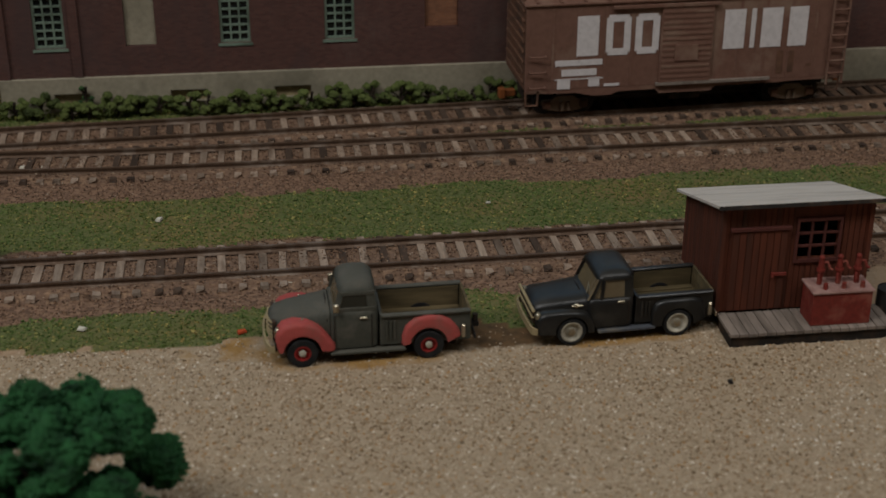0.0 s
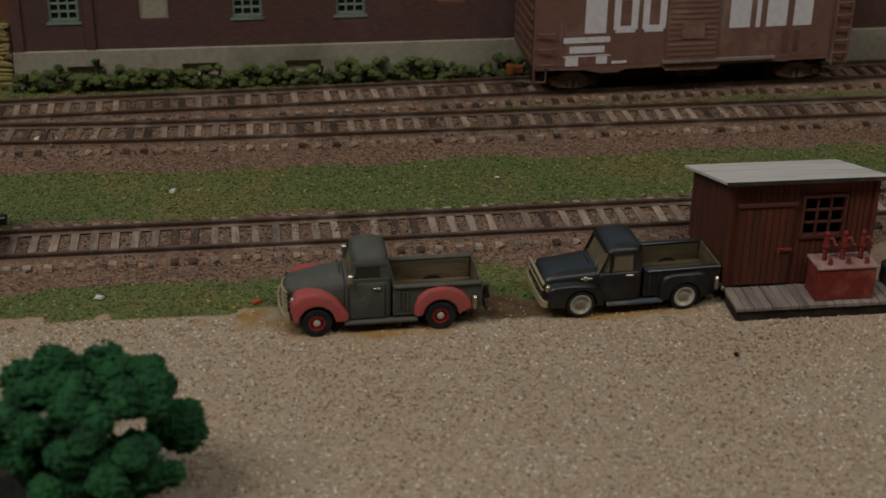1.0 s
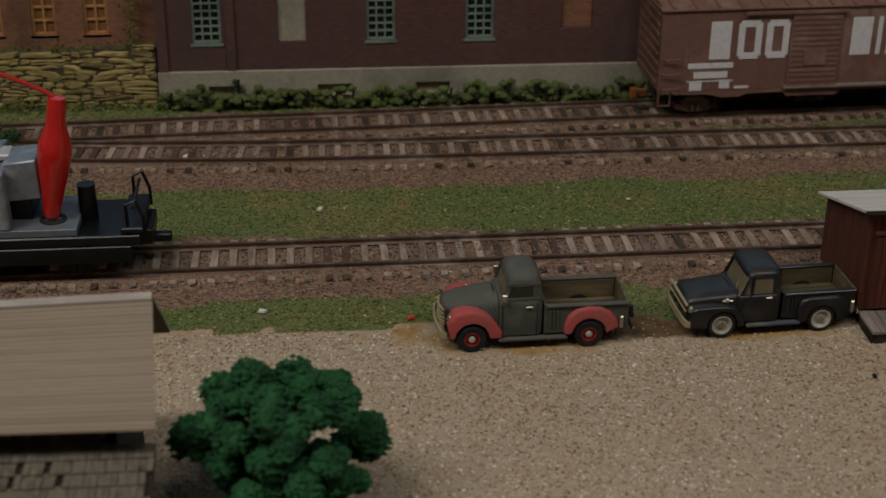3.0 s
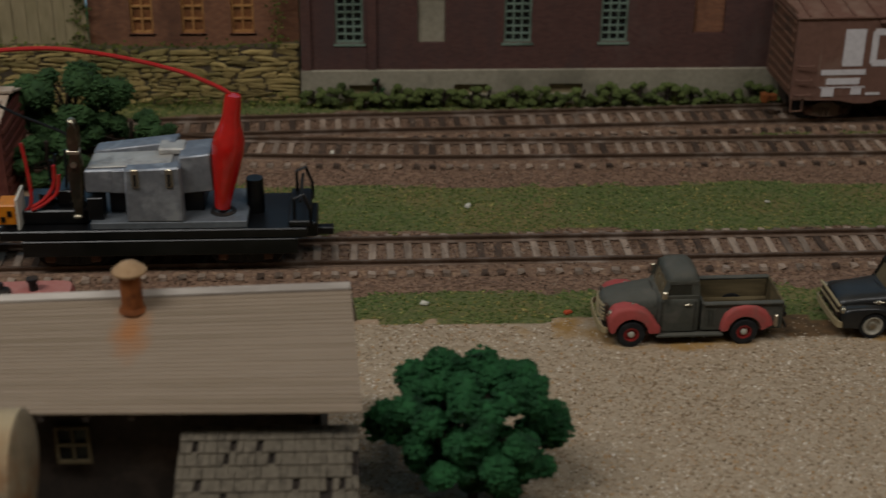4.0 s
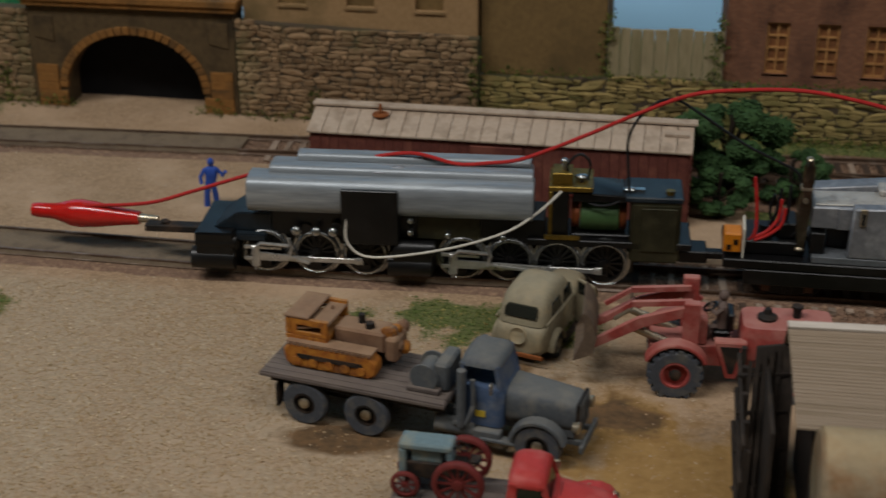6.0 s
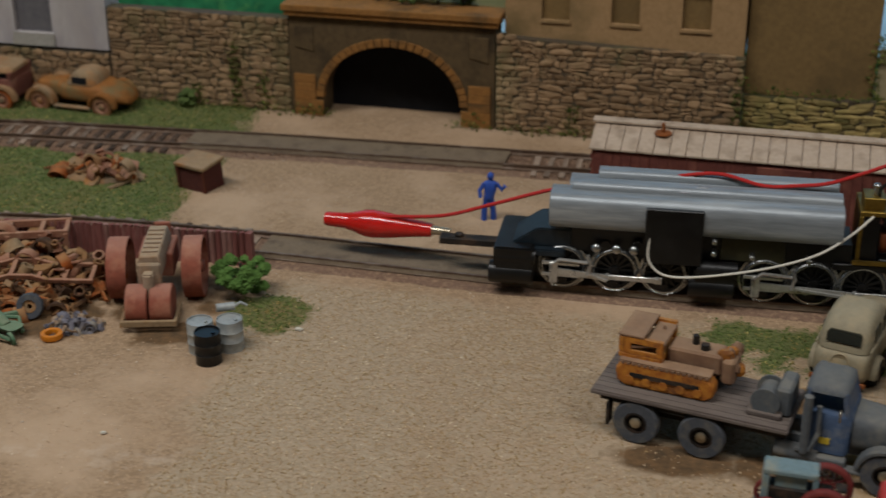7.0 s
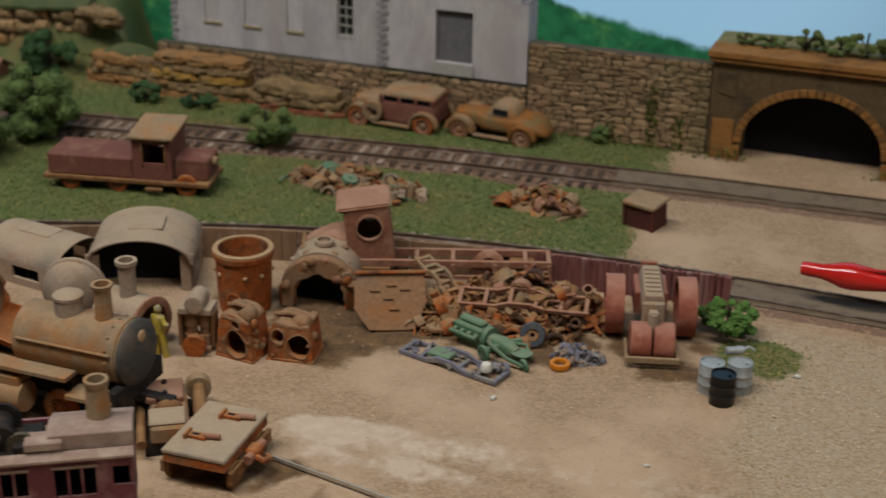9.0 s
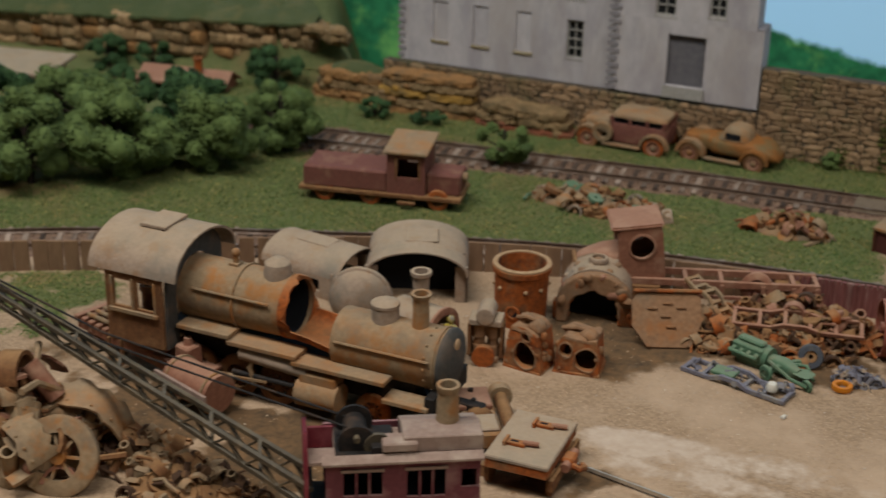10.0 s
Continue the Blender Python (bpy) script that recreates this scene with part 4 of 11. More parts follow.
        if square:
            part("quarter_post", Shape().bar((8.4, yb, belt - 0.1), (9.0, yt, top), 0.7), body, t)
        else:
            fr = Shape().bar((cx0 + 1.4, yb, belt + 0.4), (cx1 - 0.9, yb, belt + 0.4), 0.5, 1.1).bar((roof_f + 0.6, yt, top - 0.5), (roof_r - 0.9, yt, top - 0.5), 0.5, 1.0)
            part("window_frame", fr, body, t)
        pl = [(cx0 + 2.9, belt + 0.3), (cx1 - 3.0, belt + 0.3), (roof_r - 2.8, top - 0.4), (roof_f + 1.9, top - 0.4)]
        gy = [sy * (hw - 0.72 - (pz - belt) * 0.06) for px, pz in pl]
        part("side_window", Shape().loft([[(q[0], g, q[1]) for q, g in zip(pl, gy)], [(q[0], g - sy * 0.4, q[1]) for q, g in zip(pl, gy)]]), side_glass, t)
        hz = belt - (0.9 if square else 2.0)
        part("door_handle", Shape().box(cx1 - 5.2, cx1 - 3.2, *sorted((sy * (hw + 0.1), sy * (hw + 0.6))), hz, hz + 0.5), CHROME, t, "small chrome handle", bevel=0.1)
        for dx in (cx0 + 1.2, cx1 - 2.0):
            part("door_seam", Shape().box(dx, dx + 0.16, *sorted((sy * (hw + 0.05), sy * (hw + 0.29))), 5, belt - 0.6), STEEL_DARK, t)
        part("running_board", Shape().box(7.5, b - 6.3, *sorted((sy * 7.6, sy * 9.9)), 3.0, 3.9), RUBBER_GREY if square else body, t, bevel=0.2)
        if square:
            ff = [(-9.6, 4.0), (-9.9, 7.4), (-9.3, 9.4), (-7.6, 10.2), (-3, 10.5), (1, 10.3), (4.0, 9.6), (6.0, 7.8), (6.9, 5.0), (6.8, 3.6)]
            rf = [(-7.4, 3.8), (-7.6, 8.0), (-6.4, 10.6), (-4, 11.5), (4, 11.6), (7.0, 10.6), (8.0, 8), (8.2, 4.6)]
            arc = [(4.6 * math.cos(radians(a)), 4.2 + 4.7 * math.sin(radians(a))) for a in range(-6, 187, 16)]
            inner = 6.4
        else:
            ff = [(-6.4, 4.9), (-7.0, 8.0), (-6.7, 10.6), (-5.2, 12.4), (-2.4, 13.3), (1.2, 13.2), (4.2, 12.0), (6.4, 9.6), (7.8, 7.2), (8.8, 6.3), (8.8, 4.6)]
            rf = [(-7.3, 4.7), (-7.2, 7.4), (-6.2, 10.2), (-3.8, 12.4), (-0.4, 13.3), (3.2, 12.9), (6.2, 11.0), (8.2, 8.4), (8.8, 6.4)]
            arc = [(5.1 * math.cos(radians(a)), 4.3 + 5.3 * math.sin(radians(a))) for a in range(4, 177, 14)]
            inner = 5.2
        ring = lambda pts, yy, c, s, off: [(off + c[0] + (px - c[0]) * s, yy, c[1] + (pz - c[1]) * s if pz > c[1] else pz) for px, pz in pts]
        for pts, off, nm, deep in ((ff, 0, "front_fender", inner), (rf, b, "rear_fender", 8.4))[:1 if flatbed else 2]:
            poly = pts + arc
            c = (0, 4.5)
            loops = []
            for yy, sc in ((9.95, 0.86), (9.75, 0.93), (9.3, 0.975), (8.5, 1.0), (deep, 1.0)):
                loops.append(ring(pts, sy * yy, c, sc, off) + ring(arc, sy * yy, c, 1.0, off))
            part(nm, Shape().loft(loops), fender, t, angle=62)
        if square:
            part("headlight", Shape().ball((-9.3, sy * 8.0, 9.2), (0.9, 1.2, 1.2), 12, 8), CHROME, t, "round headlight")
            part("hood_badge", Shape().box(0.2, 3.4, *sorted((sy * 7.3, sy * 8.1)), 11.0, 11.4).box(1.0, 2.0, *sorted((sy * 7.3, sy * 8.1)), 10.6, 11.8), CHROME, t, "chrome side badge", bevel=0.1)
        else:
            part("headlight", Shape().ball((-6.3, sy * 7.5, 10.4), (0.8, 1.2, 1.2), 12, 8), CHROME, t, "round headlight")
            part("side_badge", Shape().ball((0.4, sy * 7.05, 13.2), (0.5, 0.3, 0.35), 8, 5), CHROME, t)
        part("tail_light", Shape().box(b + 8.9, b + 10.0, *sorted((sy * 8.0, sy * 9.4)), 5.4, 9.4), CHROME, t, bevel=0.3)
        for wx in (0, b):
            wheel(t, wx, sy * 8.5, 4.2, 2.5, tyre, rim, hub, bore=0.74 if square else 0.55)
        mz = belt + 0.5
        if not square:
            part("mirror", Shape().box(cx0 + 1.0, cx0 + 2.6, *sorted((sy * (hw + 0.3), sy * (hw + 1.2))), mz, mz + 2.4), CHROME, t, bevel=0.25)
    part("rear_window", Shape().box(roof_r - 0.45, roof_r - 0.15, -4.5, 4.5, belt + 1, top - 0.8), GLASS_DARK, t)
    x0, x1, zb = cx1 + 0.7, b + (10.2 if square else 11.4), (12.2 if square else 12.9)
    if flatbed:
        part("flatbed", Shape().box(x0, x1 + 8, -10, 10, 8.2, 9.4), FLATBED, t, "grey-tan plank flatbed", bevel=0.2)
        for k in range(6):
            part("bed_plank", Shape().box(x0 + 0.2, x1 + 7.8, -9.8 + k * 3.3, -6.7 + k * 3.3, 9.42, 9.8), FLATBED, t)
    else:
        part("bed_floor", Shape().box(x0, x1, -8.4, 8.4, 5.6, 6.6), bed, t)
        for k in range(4):
            part("bed_slat", Shape().box(x0 + 0.9, x1 - 0.9, -7.6 + k * 4.3, -5.4 + k * 4.3, 6.61, 6.95), bed, t)
        for sy in (-1, 1):
            part("bed_side", Shape().box(x0, x1, *sorted((sy * 7.8, sy * 8.6)), 4.6, zb), body, t, bevel=0.1)
            part("bed_rail", Shape().box(x0, x1, *sorted((sy * 7.4, sy * 9.2)), zb + 0.02, zb + 0.8), body, t, bevel=0.25)
            part("bed_lining", Shape().box(x0 + 0.8, x1 - 0.8, *sorted((sy * 7.4, sy * 7.78)), 6.7, zb - 0.1), bed, t)
            for k in range(3):
                part("stake_pocket", Shape().box(x0 + 1.0 + k * 1.1, x0 + 1.5 + k * 1.1, *sorted((sy * 8.61, sy * 8.95)), 6.4, zb - 1), body, t)
        part("bed_front", Shape().box(x0 - 0.4, x0 + 0.3, -8.6, 8.6, 4.63, zb + 0.7), body, t)
        part("tailgate", Shape().box(x1 - 0.4, x1 + 0.35, -7.9, 7.9, 5.04, zb + 0.6), bed, t, bevel=0.15)
    part("chassis", Shape().box(-7, b + 8, -5, 5, 3.0, 5.2).cyl((0, -8.5, 4.1), (0, 8.5, 4.1), 0.7).cyl((b, -8.5, 4.1), (b, 8.5, 4.1), 0.7), STEEL_DARK, t)
    if square:
        bend = [(-9.9, -9.8, 5.2), (-11.0, -8.8, 5.3), (-11.4, -4, 5.4), (-11.5, 0, 5.4), (-11.4, 4, 5.4), (-11.0, 8.8, 5.3), (-9.9, 9.8, 5.2)]
        bh = 1.0
    else:
        bend = [(-7.6, -9.6, 6.0), (-8.8, -8.6, 6.1), (-9.6, -4.4, 6.4), (-9.8, 0, 6.5), (-9.6, 4.4, 6.4), (-8.8, 8.6, 6.1), (-7.6, 9.6, 6.0)]
        bh = 1.0
    loops = [[(q.x - 0.3, q.y, q.z - bh), (q.x + 0.3, q.y, q.z - bh), (q.x + 0.3, q.y, q.z + bh), (q.x - 0.3, q.y, q.z + bh)] for q in smooth_path(bend, 4)]
    part("front_bumper", Shape().loft(loops), trim, t, angle=50)
    if square:
        part("grille", Shape().box(-10.6, -9.8, -7.4, 7.4, 6.6, 10.6), STEEL_DARK, t, "dark open grille")
        part("grille_bar", Shape().box(-11.0, -10.2, -8.4, 8.4, 10.4, 11.2), trim, t, bevel=0.2)
        part("grille_bar", Shape().box(-11.0, -10.2, -7.6, 7.6, 8.3, 8.8), trim, t, bevel=0.15)
    else:
        for k in range(5):
            w = 6.2 - abs(k - 1.5) * 0.35
            part("grille_bar", Shape().tube([(-6.9, -w, 7.0 + k * 1.15), (-8.2, -w * 0.7, 7.0 + k * 1.15), (-8.8, 0, 7.0 + k * 1.15), (-8.2, w * 0.7, 7.0 + k * 1.15), (-6.9, w, 7.0 + k * 1.15)], 0.36, 6), trim, t)
        part("grille_back", Shape().box(-7.6, -6.6, -6, 6, 6.4, 12.4), STEEL_DARK, t)
    if square:
        part("wiper", Shape().bar((cx0 + 0.9, -4.6, belt + 0.5), (cx0 + 2.4, -1.6, belt + 2.2), 0.3), CHROME, t)
        part("vent_post", Shape().bar((cx0 + 0.4, -hw + 0.7, belt), (roof_f - 0.1, -hw + 1.1, top), 0.45), CHROME, t, "bright windscreen edge")
    part("rear_bumper", Shape().box(x1 + 1.0, x1 + 1.6, -8.8, 8.8, 4.6, 6.0), CHROME if square else STEEL_DARK, t, bevel=0.2)
    part("hitch", Shape().box(x1 + 0.3, x1 + 3.6, -1.4, 1.4, 4.4, 5.6), STEEL_DARK, t)
    part("hitch", Shape().cyl((x1 + 2.8, 0, 5.6), (x1 + 2.8, 0, 7.6), 0.8), STEEL_DARK, t)
    return t


pickup("pickup_truck", "matt grey-green pickup truck with faded red fenders", 0, 9.6, 1.4, GREEN_GREY, FADED_RED, RIM_RED, RUBBER, RIM_WHITE, 33.9, glass=GLASS_TAN)
pickup("pickup_truck", "glossy black pickup truck with whitewall wheels", 73.2, 12.7, 3.2, BLACK_GLOSS, BLACK_GLOSS, RIM_WHITE, RUBBER, CHROME, 30.2, True, glass=GLASS_TAN, side_glass=GLASS_TAN)
pickup("flatbed_truck", "bright red flatbed truck with a rounded cab", -229, -92.5, 178, BRIGHT_RED, BRIGHT_RED, RIM_RED, RUBBER, None, 32, False, flatbed=True)


def tool_shed():
    t = thing("shed", "barn-red board shed with a pale lean-to roof", "shed", 116, 9, 0)
    w, d, z0, zf, zb = 42, 34, 4.6, 36.5, 26.5
    part("side_wall", Shape().prism([(0, z0), (d, z0), (d, zb), (0, zf)], "x", 0, 1.2), SHED_RED, t)
    part("side_wall", Shape().prism([(0, z0), (d, z0), (d, zb), (0, zf)], "x", w - 1.2, w), SHED_RED, t)
    part("back_wall", Shape().box(1.21, w - 1.21, d - 1.2, d, z0, zb), SHED_RED, t)
    win = (21.5, 33.0, 20, 31.5)
    part("front_wall", wall_boxes(Shape(), 1.21, w - 1.21, 0, 1.2, z0, zf - 0.2, [win]), SHED_RED, t)
    for k in range(26):
        xx = 0.4 + k * 1.62
        if xx + 1.3 < win[0] or xx > win[1]:
            part("board", Shape().box(xx, xx + 1.38, -0.28, -0.01, z0 + 0.2, zf - 0.6), SHED_RED, t)
        else:
            part("board", Shape().box(xx, xx + 1.38, -0.28, -0.01, z0 + 0.2, win[2] - 0.8), SHED_RED, t)
    for k in range(16):
        yy = 0.5 + k * 2.1
        part("board", Shape().box(-0.28, -0.01, yy, yy + 1.85, z0 + 0.2, zf - 0.8 - yy * 0.295), SHED_RED, t)
    door = part("door", Shape().box(2.6, 18.5, -0.75, -0.3, z0 + 0.5, 29.5), SHED_RED, t, "plank door with a red latch")
    for k in range(8):
        part("plank", Shape().box(2.8 + k * 1.95, 4.55 + k * 1.95, -1.05, -0.76, z0 + 0.7, 29.2), SHED_RED, door)
    part("latch", Shape().box(14.5, 18.8, -1.6, -1.06, 15.6, 16.6).box(14.5, 15.2, -2.0, -1.6, 15.3, 16.8), PUMP_RED, door, "red latch bar", bevel=0.1)
    part("door_rail", Shape().box(2.0, 19.2, -1.5, -0.3, 29.6, 30.4), SHED_RED2, t)
    f = part("window", Shape().box(win[0] - 0.8, win[1] + 0.8, -0.9, -0.3, win[2] - 1, win[2]).box(win[0] - 0.8, win[1] + 0.8, -0.9, -0.3, win[3], win[3] + 0.9).box(win[0] - 0.8, win[0], -0.9, -0.3, win[2], win[3]).box(win[1], win[1] + 0.8, -0.9, -0.3, win[2], win[3]), SHED_RED2, t)
    for k in (1, 2):
        xx = win[0] + (win[1] - win[0]) * k / 3
        part("glazing_bar", Shape().box(xx - 0.3, xx + 0.3, -0.5, 0.3, win[2], win[3]), SHED_RED2, f)
        zz = win[2] + (win[3] - win[2]) * k / 3
        part("glazing_bar", Shape().box(win[0], win[1], -0.45, 0.25, zz - 0.3, zz + 0.3), SHED_RED2, f)
    # black sheet paints the dim inside behind the shed window
    part("dark_room", Shape().box(3, w - 3, 14, 15, z0, 30), SHADE_BLACK, t)
    for cx in (0, w):
        part("corner_post", Shape().box(cx - 0.6, cx + 0.6, -0.9, 0.3, z0, zf - 0.7), SHED_RED, t)
    ang = math.atan2(zb - zf, d)
    m = Matrix.Translation((0, 0, zf + 0.05)) @ Matrix.Rotation(ang, 4, "X")
    L = d / math.cos(ang)
    for k in range(6):
        y0 = -3 + k * (L + 6) / 6
        part("roof_board", Shape().box(-2.5, w + 3, y0, y0 + (L + 6) / 6 - 0.2, 0, 0.9, m), ROOF_GREY, t, bevel=0.12)
    part("fascia", Shape().box(-2.6, w + 3.1, -3.4, -3.02, -0.3, 0.8, m), STEEL_DARK, t)
    p = thing("loading_platform", "low grey plank platform before the shed", "platform", 116.4, -3.8, 0)
    part("frame", Shape().box(0.3, 46, 0.3, 12.4, -0.5, 3.3), STEEL_DARK, p)
    for k in range(18):
        part("plank", Shape().box(k * 2.6, k * 2.6 + 2.42, -0.4 + rnd.uniform(-0.15, 0.15), 12.5, 3.32, 4.4 + rnd.uniform(-0.1, 0.1)), PLANK_GREY, p, bevel=0.1)
    for k in range(4):
        part("joist", Shape().box(1 + k * 12, 2.6 + k * 12, 12.6, 46.5, -0.3, 4.5), STEEL_DARK, p)
    c = thing("pump_box", "dusty red box with three red hand pumps, on the platform", "oil pump", 139.5, -2.2, 4.4)
    part("box", Shape().box(0, 17, 0, 8.5, 0, 9.8), PUMP_RED, c, bevel=0.25)
    part("top", Shape().box(-0.4, 17.4, -0.4, 8.9, 9.82, 10.5), PINK_TOP, c, "grey board top", bevel=0.15)
    for k in range(3):
        px = 3.2 + k * 5.3
        h = part("hand_pump", Shape().cyl((px, 5, 10.5), (px, 5, 14.5), 0.75).cyl((px, 5, 14.5), (px, 5, 15.2), 1.2).cyl((px, 5, 15.2), (px, 5, 18.0), 0.9, 0.7).ball((px, 5, 18.5), 0.8, 10, 6), PUMP_RED, c)
        part("crank", Shape().tube([(px, 5, 17), (px + 1.6, 4.6, 17.2), (px + 2.3, 4.2, 15.4), (px + 2.9, 4.0, 15.2)], 0.42, 6).tube([(px, 5, 13.8), (px - 1.0, 3.6, 13.6), (px - 1.0, 3.2, 12.2)], 0.4, 6), PUMP_RED, h)
        part("filler_cap", Shape().cyl((px + 0.6, 1.8, 10.5), (px + 0.6, 1.8, 12.2), 0.7, 0.6), PUMP_RED, c)
    b = thing("steel_drum", "dark steel drum behind the shed window side", "drum", 166, 8, 0)
    part("body", Shape().lathe([(0.1, 0), (3.3, 0), (3.4, 3), (3.3, 3.2), (3.4, 6), (3.3, 6.2), (3.35, 9.6), (3.0, 9.7), (2.9, 9.4), (0.1, 9.4)], 20), STEEL_DARK, b)


tool_shed()


def truck_bogie(parent, x, y=0.0, material=STEEL_DARK, gauge=8.2, r=4.4, gap=9.5):
    """A freight bogie with its two axles; z 3.4 is the rail's top."""
    for sy in (-1, 1):
        yy = sy * (gauge + 2.4)
        s = Shape().prism([(x - 9, 7.2), (x - 6.5, 5.4), (x - 2.5, 4.6), (x + 2.5, 4.6), (x + 6.5, 5.4), (x + 9, 7.2), (x + 9, 9.4), (x + 5, 9.6), (x + 3, 11), (x - 3, 11), (x - 5, 9.6), (x - 9, 9.4)], "y", yy - 0.7, yy + 0.7)
        part("side_frame", s, material, parent, bevel=0.25)
        part("spring", Shape().cyl((x - 1.2, yy + sy * 0.9, 5.2), (x - 1.2, yy + sy * 0.9, 8.6), 0.8, n=10).cyl((x + 1.2, yy + sy * 0.9, 5.2), (x + 1.2, yy + sy * 0.9, 8.6), 0.8, n=10), material, parent)
        for k in (-1, 1):
            part("journal_box", Shape().box(x + k * 7.2 - 1.5, x + k * 7.2 + 1.5, *sorted((yy + sy * 0.6, yy + sy * 2.2)), 6.3, 9.2), BOXCAR_DARK, parent, bevel=0.3)
    for k in (-1, 1):
        xx = x + k * 7.2
        w = Shape().cyl((xx, -gauge, 3.4 + r), (xx, gauge, 3.4 + r), 0.9)
        for sy in (-1, 1):
            q = Matrix.Translation((xx, sy * gauge, 3.4 + r)) @ Vector((0, sy, 0)).to_track_quat("Z", "Y").to_matrix().to_4x4()
            w.lathe([(r + 0.6, -1.4), (r + 0.6, -0.8), (r, -0.7), (r, 1.2), (r * 0.75, 1.2), (r * 0.7, 0.7), (r * 0.3, 0.8), (r * 0.25, 1.3), (0.05, 1.3)], 24, q)
        part("wheelset", w, STEEL_DARK, parent)
    part("bolster", Shape().box(x - 1.6, x + 1.6, -gauge - 2, gauge + 2, 7.6, 10.8), material, parent)


def boxcar():
    L, W = 124.5, 34
    t = thing("boxcar", "weathered brown boxcar with bold white lettering, standing on the rear track", "boxcar", 151.5, 186.5, 0, 2.2)
    x0, x1, y0, y1, z0, z1 = -L / 2, L / 2, -W / 2, W / 2, 15.4, 47.8
    part("side", Shape().box(x0, x1, y0, y0 + 1.2, z0, z1), BOXCAR_RED, t, bevel=0.15)
    part("side", Shape().box(x0, x1, y1 - 1.2, y1, z0, z1), BOXCAR_RED, t, bevel=0.15)
    for xe, d in ((x0, -1), (x1, 1)):
        e = part("end", Shape().box(*sorted((xe - d * 1.2, xe)), y0 + 1.21, y1 - 1.21, z0, z1), BOXCAR_DARK, t)
        for k in range(9):
            zz = z0 + 2.5 + k * 3.9
            part("corrugation", Shape().prism([(y0 + 2, zz), (y1 - 2, zz), (y1 - 3, zz + 1.4), (y0 + 3, zz + 1.4)], "x", *sorted((xe, xe + d * 0.9))), BOXCAR_DARK, e, bevel=0.3)
    part("roof", Shape().prism([(y0 - 0.8, z1), (y1 + 0.8, z1), (y1 + 0.8, z1 + 0.9), (0, z1 + 3.4), (y0 - 0.8, z1 + 0.9)], "x", x0 - 0.8, x1 + 0.8), BOXCAR_RED, t, "dusty brown roof", bevel=0.2)
    for k in range(14):
        xx = x0 + 4 + k * (L - 8) / 13
        part("roof_rib", Shape().prism([(y0 - 0.6, z1 + 1.0), (0, z1 + 3.5), (y1 + 0.6, z1 + 1.0), (y1 + 0.6, z1 + 1.5), (0, z1 + 4.0), (y0 - 0.6, z1 + 1.5)], "x", xx - 0.5, xx + 0.5), BOXCAR_RED, t)
    part("running_board", Shape().box(x0 - 1, x1 + 1, -2.4, 2.4, z1 + 4.2, z1 + 4.8), PLANK_GREY, t)
    dr = part("door", Shape().box(-11, 9, y0 - 1.0, y0 - 0.02, z0 + 1.2, z1 - 2), BOXCAR_RED, t, "ribbed sliding door")
    for k in range(14):
        zz = z0 + 2.6 + k * 2.1
        part("rib", Shape().box(-10.4, 8.4, y0 - 1.2, y0 - 1.01, zz, zz + 1.0), BOXCAR_RED, dr, bevel=0.08)
    part("door_plate", Shape().box(-5.5, 3.5, y0 - 1.5, y0 - 1.21, 25, 31), BOXCAR_RED, dr)
    part("track_rail", Shape().box(-12, 33, y0 - 1.4, y0 - 0.02, z0 + 0.1, z0 + 1.1), PLANK_GREY, t)
    part("top_rail", Shape().box(-30, 11, y0 - 1.5, y0 - 0.02, z1 - 1.9, z1 - 0.9), BOXCAR_RED, t)
    for xx in (-52, -42, -32, -22, 20, 30, 40, 50):
        s = Shape()
        for k in range(16):
            s.ball((xx, y0 - 0.05, z0 + 2 + k * 2.2), 0.22, 6, 4)
        part("panel_seam", s.box(xx - 0.5, xx + 0.5, y0 - 0.16, y0 - 0.02, z0 + 0.8, z1 - 0.6), BOXCAR_RED, t)
    sill = Shape().prism([(x0, z0), (x0, z0 - 1.2), (x0 + 20, z0 - 1.6), (x0 + 26, z0 - 3.0), (x0 + 33, z0 - 3.0), (x0 + 36, z0 - 1.8), (-12, z0 - 1.6), (-10, z0 - 3.4), (10, z0 - 3.4), (12, z0 - 1.6), (x1 - 26, z0 - 1.6), (x1 - 20, z0 - 1.2), (x1, z0 - 1.2), (x1, z0)], "y", y0 + 0.1, y0 + 0.9)
    part("side_sill", sill, BOXCAR_RED, t)
    for side in (x0 + 4.5, x1 - 3.2):
        for k in range(8 if side > 0 else 3):
            zz = z0 + 1.5 + k * (5.0 if side > 0 else 6.0)
            part("ladder_rung", Shape().tube([(side - 3, y0, zz), (side - 3, y0 - 1.6, zz), (side + 3, y0 - 1.6, zz), (side + 3, y0, zz)], 0.35, 6), BOXCAR_RED, t)
    part("ladder_stile", Shape().box(x1 - 6.6, x1 - 6.0, y0 - 1.6, y0 - 0.9, z0 - 3, z1).box(x1 - 0.4, x1 + 0.2, y0 - 1.6, y0 - 0.9, z0 - 3, z1), BOXCAR_RED, t)
    for sx in (x0 + 2.5, x1 - 3.4):
        part("stirrup_step", Shape().tube([(sx - 2.4, y0 - 0.4, z0), (sx - 2.2, y0 - 0.6, z0 - 5.5), (sx + 2.2, y0 - 0.6, z0 - 5.5), (sx + 2.4, y0 - 0.4, z0)], 0.5, 6), BOXCAR_DARK, t)
